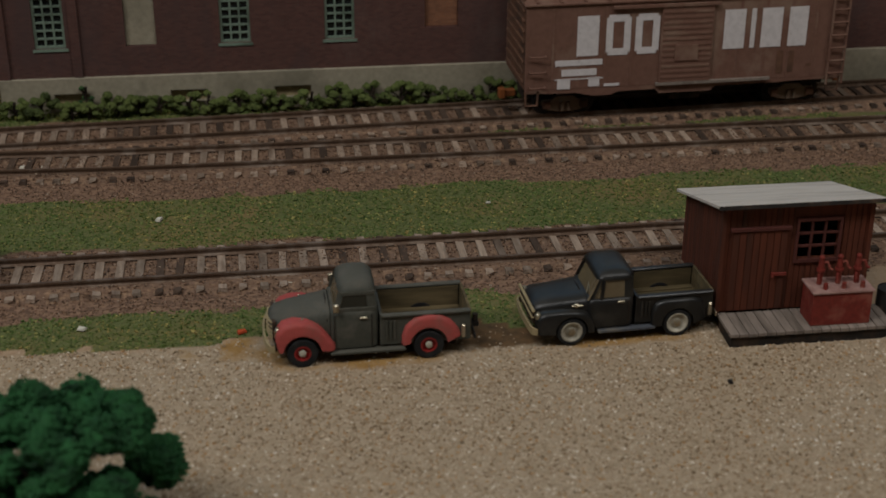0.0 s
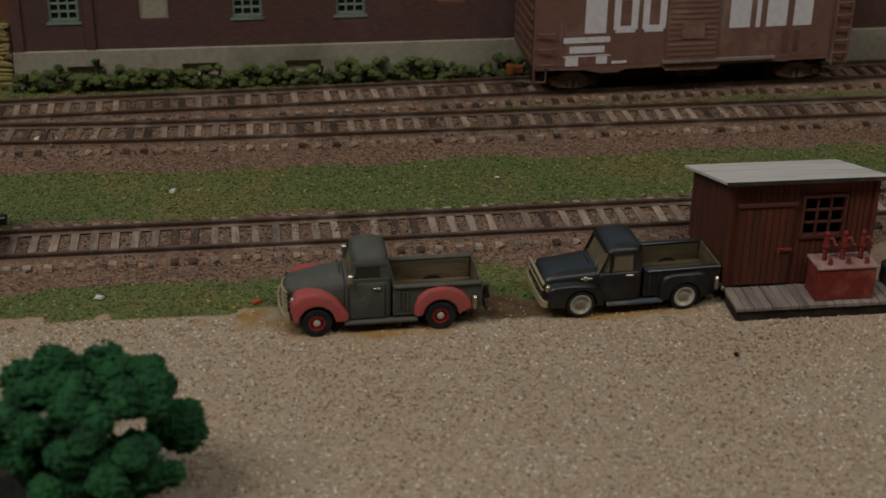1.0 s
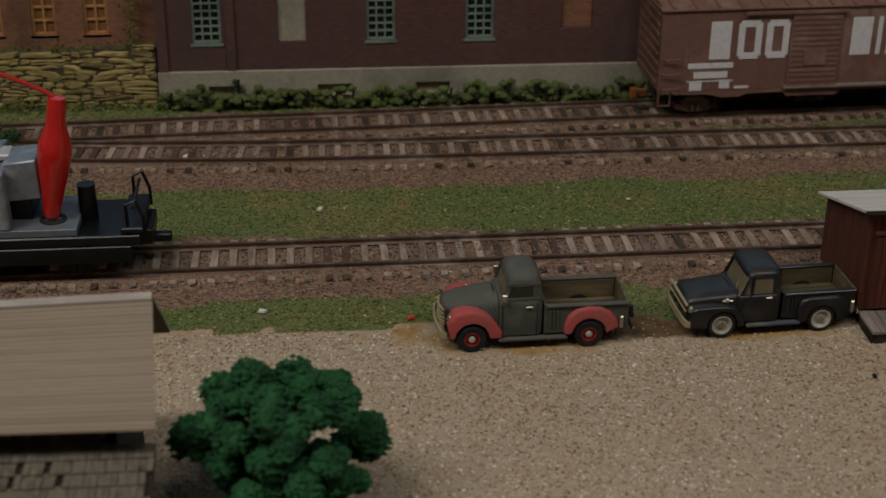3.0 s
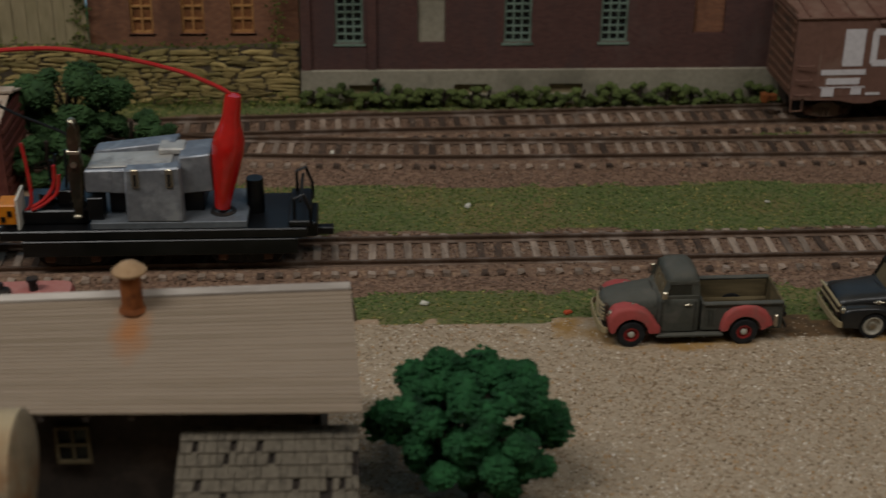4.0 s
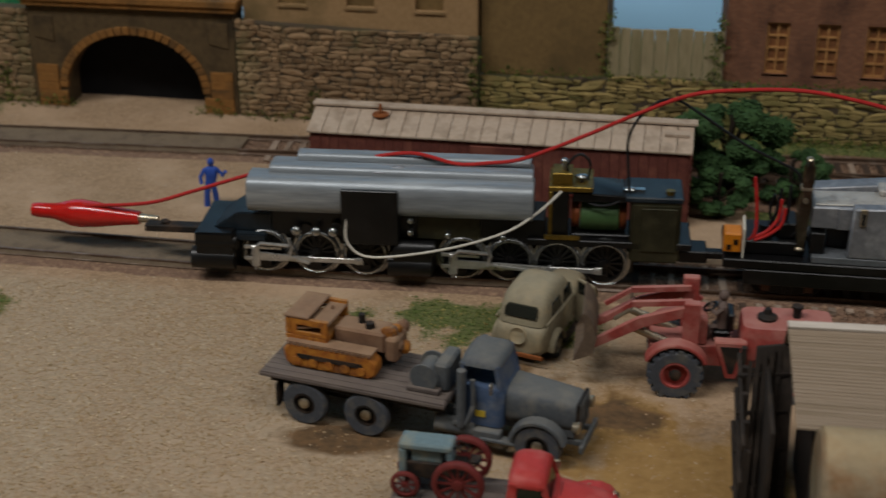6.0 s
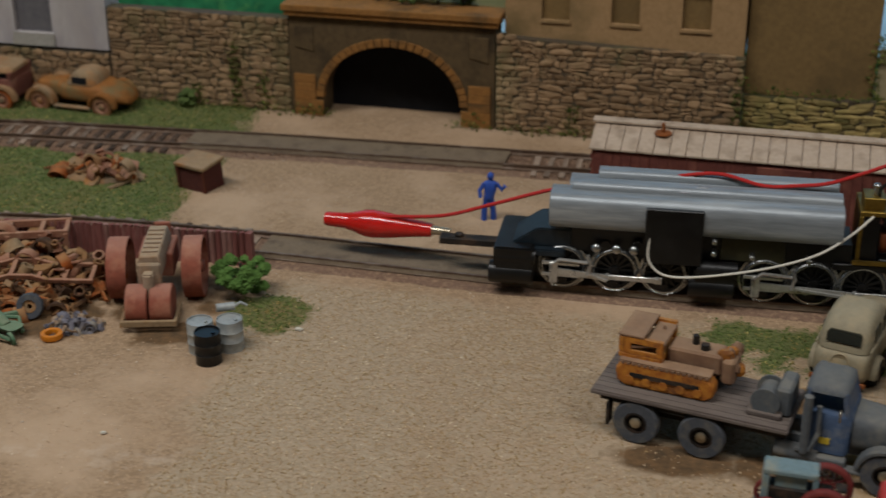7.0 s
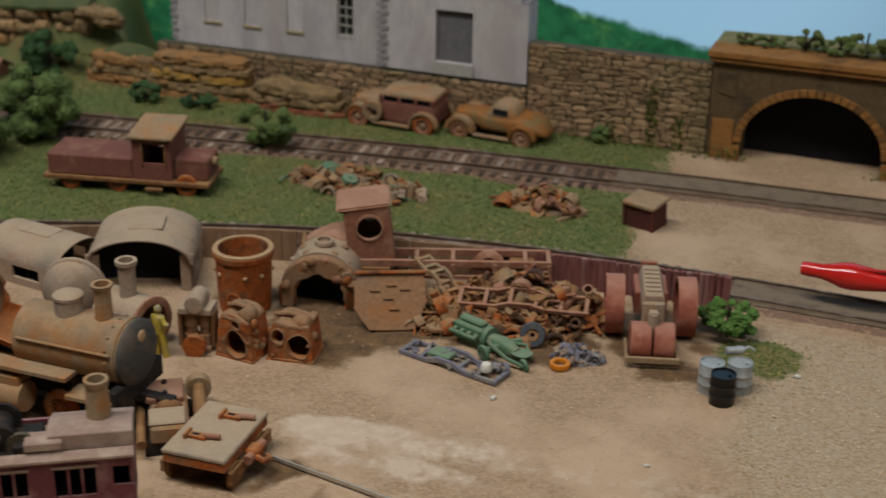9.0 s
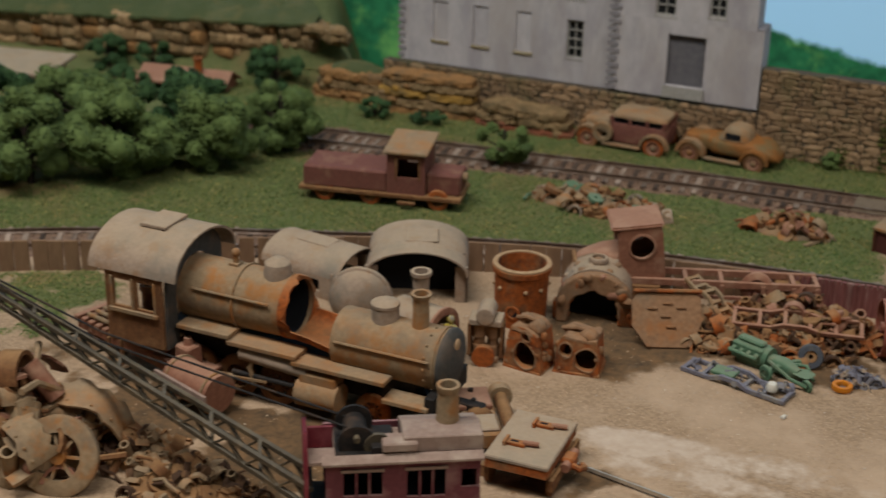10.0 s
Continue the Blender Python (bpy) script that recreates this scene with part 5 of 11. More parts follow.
    # lettering: plain blocks of the letters' size and colour, and bars for the small lines
    for xx, w in ((-43.6, 9.4), (-32.0, 9.4), (-20.8, 9.2), (12.9, 9.4), (23.4, 3.0), (27.6, 9.3), (38.4, 8.6)):
        if -33 < xx < 0:
            s = Shape().box(xx, xx + 2.6, y0 - 0.22, y0 - 0.04, 29.2, 42.4).box(xx + w - 2.6, xx + w, y0 - 0.22, y0 - 0.04, 29.2, 42.4).box(xx + 0.9, xx + w - 0.9, y0 - 0.23, y0 - 0.04, 28.0, 30.6).box(xx + 0.9, xx + w - 0.9, y0 - 0.23, y0 - 0.04, 40.8, 43.4)
        else:
            s = Shape().box(xx + 0.6, xx + w - 0.6, y0 - 0.22, y0 - 0.04, 28.2, 43.4)
        part("letter_block", s, LETTER, t)
    for xx, zz, w, h in ((-51, 24.6, 18, 2.2), (-48.5, 20.6, 13.5, 2.6), (-51, 19.2, 18.5, 0.4), (-50, 15.6, 5, 3.8), (-38, 16.2, 4.2, 3.6), (-32, 16, 6, 1.0), (35.5, 17.6, 2.4, 9), (40, 17.8, 2.2, 8.5), (47.5, 20, 2, 1)):
        part("stencil_bar", Shape().box(xx, xx + w, y0 - 0.2, y0 - 0.04, zz, zz + h), BOXCAR_DARK if xx > 30 else LETTER, t)
    part("underframe", Shape().box(x0 + 2, x1 - 2, -5, 5, 8.5, z0 - 0.1).box(x0 + 1, x1 - 1, y0 + 1.3, y1 - 1.3, z0 - 0.08, z0 + 0.8), STEEL_DARK, t)
    part("brake_tank", Shape().cyl((-4, -9, 9), (8, -9, 9), 2.4), STEEL_DARK, t)
    for xx, d in ((x0, -1), (x1, 1)):
        part("coupler", Shape().box(*sorted((xx, xx + d * 5)), -1.4, 1.4, 8.2, 10.8).box(*sorted((xx + d * 4, xx + d * 6.5)), -2.0, 1.6, 7.6, 11.4), RUST_PIPE, t, bevel=0.3)
    truck_bogie(t, x0 + 17, material=BOGIE_DUSTY)
    truck_bogie(t, x1 - 17, material=BOGIE_DUSTY)


boxcar()


def old_boxcar():
    t = thing("grounded_boxcar", "old red-brown boxcar body with a pale roof, set on the ground", "boxcar", -279, 125, -0.5, -0.5)
    L, W, z1 = 146, 33, 31
    x0, x1, y0, y1 = -L / 2, L / 2, -W / 2, W / 2
    red = mat("faded_boxcar_red", "6a3a31", "5a3029", "7b4a3d", fine=500, coarse=80, rough=0.85)
    part("side", Shape().box(x0, x1, y0, y0 + 1.2, 0, z1), red, t)
    part("side", Shape().box(x0, x1, y1 - 1.2, y1, 0, z1), red, t)
    for k in range(40):
        xx = x0 + 0.8 + k * (L - 1.6) / 40
        part("board", Shape().box(xx, xx + 3.35, y0 - 0.3, y0 - 0.01, 0.5, z1 - 1), red, t)
    for xe, d in ((x0, -1), (x1, 1)):
        part("end", Shape().box(*sorted((xe, xe - d * 1.2)), y0 + 1.21, y1 - 1.21, 0, z1), red, t)
        for k in range(7):
            part("end_rib", Shape().box(*sorted((xe, xe + d * 0.8)), y0 + 1.5, y1 - 1.5, 2.5 + k * 4, 4 + k * 4), red, t)
        part("grab_iron", Shape().tube([(xe - d * 9, y0 - 0.2, 9), (xe - d * 9, y0 - 1.4, 9), (xe - d * 3, y0 - 1.4, 9), (xe - d * 3, y0 - 0.2, 9)], 0.35, 6), red, t)
        part("grab_iron", Shape().tube([(xe - d * 9, y0 - 0.2, 14), (xe - d * 9, y0 - 1.4, 14), (xe - d * 3, y0 - 1.4, 14), (xe - d * 3, y0 - 0.2, 14)], 0.35, 6), red, t)
    part("door", Shape().box(-10, 10, y0 - 1.1, y0 - 0.31, 1, z1 - 1.5), red, t, bevel=0.2)
    part("small_window", Shape().box(28, 35, y0 - 0.8, y0 - 0.32, 12, 20), DARK_PANE, t)
    part("window_frame", Shape().box(27.2, 28, y0 - 1, y0 - 0.32, 11.4, 20.6).box(35, 35.8, y0 - 1, y0 - 0.32, 11.4, 20.6).box(28, 35, y0 - 1, y0 - 0.32, 20, 20.7).box(28, 35, y0 - 1, y0 - 0.32, 11.3, 12), PUMP_RED, t)
    n = 24
    for k in range(n):
        xx = x0 - 1 + k * (L + 2) / n
        wd = (L + 2) / n - 0.25
        part("roof_panel", Shape().prism([(y0 - 1.2, z1 + 0.02), (0, z1 + 5.0), (y1 + 1.2, z1 + 0.02), (y1 + 1.2, z1 + 0.8), (0, z1 + 5.9), (y0 - 1.2, z1 + 0.8)], "x", xx, xx + wd), ROOF_TAN, t, bevel=0.12)
    part("roof_walk", Shape().box(x0 - 2, x1 + 2, -2.6, 2.6, z1 + 6.0, z1 + 6.8), ROOF_TAN, t)
    part("end_platform", Shape().box(x1 - 10, x1 - 1, -9, -4, z1 + 3.6, z1 + 4.6), ROOF_TAN, t)
    part("brake_wheel", Shape().lathe([(0.1, 0), (3.2, 0), (3.4, 0.4), (3.2, 0.8), (0.1, 0.8)], 18, Matrix.Translation((-47, -6, z1 + 4.4))).cyl((-47, -6, z1 + 3), (-47, -6, z1 + 9), 0.7), RUST_PIPE, t)


old_boxcar()


def leaf_cloud(s, c, r, n, size, rng):
    """Small tufts of foam round a point."""
    for _ in range(n):
        d = Vector((rng.gauss(0, 1), rng.gauss(0, 1), rng.gauss(0, 1))).normalized()
        p = Vector(c) + Vector((d.x * r[0], d.y * r[1], d.z * r[2])) * rng.uniform(0.78, 1.06)
        n0 = len(s.v)
        for e in ((1, 0, 0), (-1, 0, 0), (0, 1, 0), (0, -1, 0), (0, 0, 1), (0, 0, -1)):
            k = size * rng.uniform(0.5, 1.15)
            s.v.append((p.x + e[0] * k + rng.uniform(-0.2, 0.2), p.y + e[1] * k + rng.uniform(-0.2, 0.2), p.z + e[2] * k * 0.8))
        s.f += [(n0 + a, n0 + b, n0 + q) for a, b, q in ((0, 2, 4), (2, 1, 4), (1, 3, 4), (3, 0, 4), (2, 0, 5), (1, 2, 5), (3, 1, 5), (0, 3, 5))]


def knob(s, c, r, rng, n=9, k=6):
    """A lumpy knob of foam."""
    n0 = len(s.v)
    s.ball(c, r, n, k)
    for i in range(n0, len(s.v)):
        v = Vector(s.v[i])
        f = 1 + 0.35 * noise.noise(v * 0.35) + rng.uniform(-0.08, 0.08)
        s.v[i] = tuple(Vector(c) + (v - Vector(c)) * f)


def fast_mesh(name, s, material, smooth=False):
    me = bpy.data.meshes.new(name)
    me.from_pydata([(x * MM, y * MM, z * MM) for x, y, z in s.v], [], s.f)
    me.materials.append(material)
    if smooth:
        me.polygons.foreach_set("use_smooth", [True] * len(me.polygons))
    return me


def tree(name, label, x, y, z, h, rx, ry, material, seed, knobs=40, leaves=60, low=0.25, size=1.5, category="tree", clump=1.0):
    rng = random.Random(seed)
    t = thing(name, label, category, x, y, z)
    tr = Shape().tube([(0, 0, -1), (0.4, 0.2, h * 0.25), (-0.3, 0.3, h * 0.5), (0.2, 0, h * 0.8)], max(h * 0.035, 0.6), 8)
    crown, leaf = Shape(), Shape()
    for k in range(knobs):
        while True:
            px, py, pz = rng.uniform(-1, 1), rng.uniform(-1, 1), rng.uniform(-1, 1)
            d = px * px + py * py + pz * pz
            if 0.4 < d < 1:
                break
        zc = h * (low + (1 - low) / 2) + pz * h * (1 - low) / 2 * 0.85
        c = (px * rx * 0.82, py * ry * 0.82, zc)
        r = rng.uniform(0.13, 0.24) * min(rx, h * 0.6) * clump
        if k % 3 == 0:
            tr.tube([(0, 0, h * rng.uniform(0.2, 0.5)), (c[0] * 0.5, c[1] * 0.5, zc * 0.8), c], max(h * 0.013, 0.3), 6)
        knob(crown, c, (r * 0.86, r * 0.86, r * 0.78), rng)
        leaf_cloud(leaf, c, (r * 1.0, r * 1.0, r * 0.9), int(leaves * 1.5), size * 0.75, rng)
    part("trunk", tr, BARK, t)
    cr = new("crown", fast_mesh("crown", crown, material, True))
    cr.parent = t
    lf = new("leaves", fast_mesh("leaves", leaf, material))
    lf.parent = t
    tagged(lf, kind="stuff")
    return t


tree("tree", "bushy dark green foam tree on the gravel", -51.5, -75, 0, 42, 28.5, 22, LEAF, 3, 84, 90, 0.08, 1.3, clump=0.82)
tree("tree", "broad green tree behind the grounded boxcar", -190, 148, 0, 40, 27, 18, LEAF3, 5, 40, 90, 0.05, 1.3, clump=1.2)
tree("bush", "low green bush beside the old boxcar", -166, 138, 0, 24, 19, 14, LEAF3, 8, 26, 70, 0.05, 1.2, "bush")
tree("bush", "dark green bush at the end of the old boxcar", -194, 121, 0, 23, 15, 11, LEAF3, 9, 24, 70, 0.02, 1.2, "bush")


def cottage():
    t = thing("cottage", "small dark cottage with a wide pale plank roof and stovepipe", "house", 0, 0, 0)
    rid_l, rid_r, ey, ez = (-181, -61.5), (-81, -56.4), -92.5, 38.2
    n = 30
    for k in range(n):
        f0, f1 = k / n, (k + 1.12) / n
        p = []
        for f, up in ((f0, 0), (f1, 0)):
            p.append(((-181 + 2 * f, -61.5 + (-90.5 + 61.5) * f, 51 + (ez - 51) * f), (-81 + 3 * f, -56.4 + (ey + 56.4) * f, 51 + (ez - 51) * f)))
        a, b, c, d = p[0][0], p[0][1], p[1][1], p[1][0]
        lift = lambda q, h: (q[0], q[1], q[2] + h)
        w0 = rnd.uniform(-0.1, 0.1)
        part("roof_plank", Shape().loft([[lift(a, 0.1), lift(b, 0.1), lift(c, 0.15 + w0), lift(d, 0.15 - w0)], [lift(a, 0.5), lift(b, 0.5), lift(c, 0.66 + w0), lift(d, 0.66 - w0)]]), SHINGLE, t)
    part("far_slope", Shape().loft([[(-181, -61.3, 51), (-81, -56.2, 51), (-80, -37, 31), (-180, -42, 31)], [(-181, -61.3, 51.9), (-81, -56.2, 51.9), (-80, -37, 31.9), (-180, -42, 31.9)]]), SHINGLE, t)
    part("ridge_cap", Shape().prism([(-1.4, -0.5), (1.4, -0.5), (1.5, 0.2), (0, 1.2), (-1.5, 0.2)], "x", 0, 100, Matrix.Translation((-181, -61.4, 51.7)) @ Matrix.Rotation(0.051, 4, "Z")), ROOF_GREY, t, "pale ridge board")
    wl = [(-174, -86), (-86, -86), (-88, -30), (-174, -34)]
    part("wall", Shape().box(-172, -88, -84, -82, 0, 41), DARK_WOOD, t)
    part("gable", Shape().prism([(-84, 0), (-42, 0), (-42, 33), (-57.4, 49.5), (-84, 40)], "x", -90, -88.2), DARK_WOOD, t)
    part("gable", Shape().prism([(-84, 0), (-46, 0), (-46, 33), (-61.2, 49.5), (-84, 40)], "x", -174, -172.2), DARK_WOOD, t)
    part("back_wall", Shape().box(-172, -90, -48, -46.4, 0, 33), DARK_WOOD, t)
    win = part("window", Shape().box(-149, -142, -84.9, -84.02, 22, 31), DARK_PANE, t)
    part("window_frame", sash(8, 10, 2, 2, 0.4, 0.6), BED_WOOD, win).location = (-0.1495, -0.0862, 0.0215)
    for k in range(9):
        part("rafter_end", Shape().box(-172 + k * 10.2, -170.6 + k * 10.2, -91, -84, 36.3, 37.9), DARK_WOOD, t)
    pipe = part("stovepipe", Shape().cyl((-133, -63, 49.5), (-133, -63, 59.5), 2.6, 2.6, 20), RUST_PIPE, t, "rusty stovepipe with a dusty cap")
    part("cap", Shape().lathe([(0.1, 59.6), (4.0, 59.8), (4.1, 60.4), (2.2, 62.0), (0.1, 62.4)], 20, Matrix.Translation((-133, -63, 0))), PIPE_CAP, pipe)
    part("flashing", Shape().lathe([(3.4, 0), (2.7, 1.2)], 18, Matrix.Translation((-133, -63, 49.6)), cap=False), RUST_PIPE, pipe)
    # shingled lean-to in front
    lean = part("lean_to", Shape().loft([[(-120, -86, 30.0), (-79, -86, 30.0), (-79, -128, 19.0), (-120, -128, 19.0)], [(-120, -86, 30.6), (-79, -86, 30.6), (-79, -128, 19.6), (-120, -128, 19.6)]]), DARK_WOOD, t, "lean-to roof of loose shingles, some missing")
    rng = random.Random(11)
    me = mesh_of("shingle", Shape().box(-0.68, 0.68, -2.3, 2.3, 0, 0.5), SHINGLE2)
    for r in range(11):
        for c in range(28):
            if rng.random() < 0.07:
                continue
            f = (r + 0.5) / 11
            m = pose((-119.2 + c * 1.46 + rng.uniform(-0.12, 0.12)) * MM, (-87 - 40 * f) * MM, (30.9 - 11 * f + 0.2) * MM, rng.uniform(6.5, 9.5), 0, rng.uniform(-4, 4))
            piece("shingle", me, lean, m)
    part("lean_to_post", Shape().box(-119, -117, -127, -125, 0, 19), DARK_WOOD, t)
    part("lean_to_post", Shape().box(-82, -80, -127, -125, 0, 19), DARK_WOOD, t)
    part("lean_to_wall", Shape().box(-119, -80, -124, -123, 0, 18.5), DARK_WOOD, t)
    k = thing("water_tank", "rust-streaked pale tank on a dark timber stand", "tank", -162.5, -112, 0)
    part("tank_body", Shape().lathe([(0.1, -13.4), (11.5, -13.3), (12.6, -12.4), (12.8, -6), (12.6, -5.6), (12.8, 5.2), (12.6, 5.8), (12.8, 12.4), (11.5, 13.3), (0.1, 13.4)], 36, Matrix.Translation((0, 0, 38.5)) @ Matrix.Rotation(math.pi / 2, 4, "Y")), TANK_SKIN, k)
    for sx in (-10, 10):
        part("saddle", Shape().box(sx - 1.5, sx + 1.5, -11, 11, 24, 28), DARK_WOOD, k)
        for sy in (-9.5, 9.5):
            part("leg", Shape().box(sx - 1.2, sx + 1.2, sy - 1.2, sy + 1.2, 0, 24), DARK_WOOD, k)
    part("pipe", Shape().cyl((2, -6, 0), (2, -6, 28), 1.0, n=10), RUST_PIPE, k)
    g = thing("timber_rack", "blackened timber rack leaning at the cottage gable", "rack", -186.5, -64, 0)
    for kx in range(6):
        xx = -4 + kx * 1.9
        part("upright", Shape().bar((xx, -12 + kx * 0.4, 0), (xx + 1.5, 8 + kx * 0.8, 40 - abs(kx - 3)), 1.2, 0.8), DARK_WOOD, g)
    for zz in (6, 15, 24, 33):
        part("rail", Shape().bar((-5.5, -10 + zz * 0.5, zz), (8, -8 + zz * 0.5, zz + 0.6), 1.2, 0.9), DARK_WOOD, g)
    part("panel", Shape().loft([[(-3, -9, 0), (8.5, -9, 0), (9.5, 12, 41), (-1, 12, 39)], [(-3, -8, 0), (8.5, -8, 0), (9.5, 13, 41), (-1, 13, 39)]]), DARK_WOOD, g)
    for yy in (-26, -14, -2, 10, 19):
        part("post", Shape().box(-4.5, -3.0, yy - 0.8, yy + 0.8, 0, 33 + yy * 0.1), DARK_WOOD, g)
    for zz in (9, 20, 31):
        part("ledger", Shape().box(-5.4, -4.52, -27, 20, zz, zz + 1.6), DARK_WOOD, g)
    part("back_board", Shape().box(1.5, 2.6, -26, 19, 0, 36), DARK_WOOD, g)


cottage()


def loader():
    t = thing("wheel_loader", "dusty faded-red wheel loader with big grey tyres", "loader", -208.5, -4, 0, 2)
    for wx in (0, 36):
        for sy in (-1, 1):
            w = wheel(t, wx, sy * 10.5, 7.9, 5.4, RUBBER_GREY, FADED_RED, STEEL_DARK)
            for k in range(18):
                a = 6.2831853 * k / 18
                part("lug", Shape().box(-0.75, 0.75, -2.6, 2.6, -0.6, 0.6, Matrix.Translation((wx + 7.9 * math.cos(a), sy * 10.5, 7.9 + 7.9 * math.sin(a))) @ Matrix.Rotation(-a + math.pi / 2, 4, "Y")), RUBBER_GREY, w)
    part("chassis", Shape().box(-8, 46, -6, 6, 8, 15).cyl((0, -10, 7.9), (0, 10, 7.9), 1.6).cyl((36, -10, 7.9), (36, 10, 7.9), 1.6), LOADER_RED, t, bevel=0.4)
    part("fender", Shape().prism(arch_band(0, 7.9, 9.2, 10.4, 25, 155), "y", -13, -7.6), LOADER_RED, t, bevel=0.3)
    part("fender", Shape().prism(arch_band(0, 7.9, 9.2, 10.4, 25, 155), "y", 7.6, 13), LOADER_RED, t, bevel=0.3)
    part("engine_hood", Shape().loft([flat(12, 19, 47, 8.0, 8), flat(20.4, 19, 47, 8.0, 8), flat(22.4, 19.6, 46.4, 7.4, 7)]), LOADER_RED, t, angle=45)
    part("air_cleaner", Shape().lathe([(3.0, 22.3), (3.1, 23.3), (1.4, 24.3), (1.1, 25.8)], 14, Matrix.Translation((27, 0, 0))), STEEL_DARK, t)
    part("exhaust", Shape().cyl((36, 2, 22), (36, 2, 25.4), 1.3, n=10).cyl((36, 2, 25.4), (36, 2, 26.2), 1.8, n=10), STEEL_DARK, t)
    part("cowl", Shape().box(4, 9, -6, 6, 15, 24), LOADER_RED, t, bevel=0.5)
    part("seat", Shape().box(11, 16, -4, 4, 15, 19).box(15, 17, -4, 4, 19, 25), BLACK_METAL, t, bevel=0.5)
    part("steering_wheel", Shape().ring((9.8, 0, 25.5), (-0.5, 0, 1), 2.6, 2.0, 0.6, 16), BLACK_METAL, t)
    part("side_step", Shape().prism([(11, 18.5), (21, 18.5), (18.4, 6), (15, 6)], "y", -9.8, -6.1), LOADER_RED, t, "tapered step frame", bevel=0.4)
    # dark plate laid on the face stands in for a recess's shade
    part("step_recess", Shape().prism([(13, 17), (19, 17), (17.4, 8), (15.8, 8)], "y", -10.0, -9.81), STEEL_DARK, t)
    for sy in (-1, 1):
        y = sy * 6.8
        part("lift_arm", Shape().prism([(6, 22), (2, 25), (-10, 21), (-27, 11.5), (-28, 13.8), (-12, 24), (2, 28.5), (8, 25)], "y", y - 0.9, y + 0.9), LOADER_RED, t, bevel=0.2)
        part("tilt_link", Shape().bar((4, y * 0.7, 29), (-14, y * 0.7, 27.4), 1.6), LOADER_RED, t)
        part("lift_cylinder", Shape().cyl((0, y * 0.8, 14), (-14, y * 0.8, 20), 1.3, n=10).cyl((-14, y * 0.8, 20), (-19, y * 0.8, 16.4), 0.7, n=8), CHROME, t)
        part("arm_post", Shape().box(1.5, 6.5, y - 1.6, y + 1.6, 15, 32 if sy > 0 else 30), LOADER_RED, t, bevel=0.3)
        part("lever", Shape().bar((-14, y * 0.7, 27.4), (-22, y * 0.7, 22), 1.3), LOADER_RED, t)
    outer = [(-25, 12), (-24, 18), (-26, 24), (-28, 26.4), (-28.6, 25.4), (-27, 23.4), (-25.4, 18), (-26.4, 13.2), (-31, 10.4), (-31, 9.6)]
    part("bucket", Shape().prism(outer, "y", -10.5, 10.5), SCRAP_DUN, t, "dusty brown bucket")
    for sy in (-10.6, 10.0):
        part("bucket_side", Shape().prism([(-25, 12), (-24, 18), (-26, 24), (-28, 26), (-28, 18), (-31, 10)], "y", sy, sy + 0.7), SCRAP_DUN, t)
    f = Shape().ball((13.6, 0, 29.4), (1.6, 1.6, 1.8), 10, 8).loft([flat(19.2, 11.6, 15.6, 2.6, 3, 14), flat(23, 12, 15.2, 2.4, 3, 14), flat(26.5, 12, 15, 2.8, 3, 14), flat(28, 13, 14.4, 1.0, 2, 14)]).tube([(13.4, -2.6, 26.2), (11.4, -3.2, 24.6), (10.2, -1.6, 25.4)], 0.8, 6).tube([(13.4, 2.6, 26.2), (11.4, 3.2, 24.6), (10.2, 1.6, 25.4)], 0.8, 6).tube([(13, -1.2, 19.6), (10, -1.4, 19.2), (9.4, -1.4, 15.6)], 0.9, 6)
    s = solo("seated_figurine", f, FIGURE, "small painted figurine seated on the loader", "figurine", -208.5, -4, 0, 2)


loader()


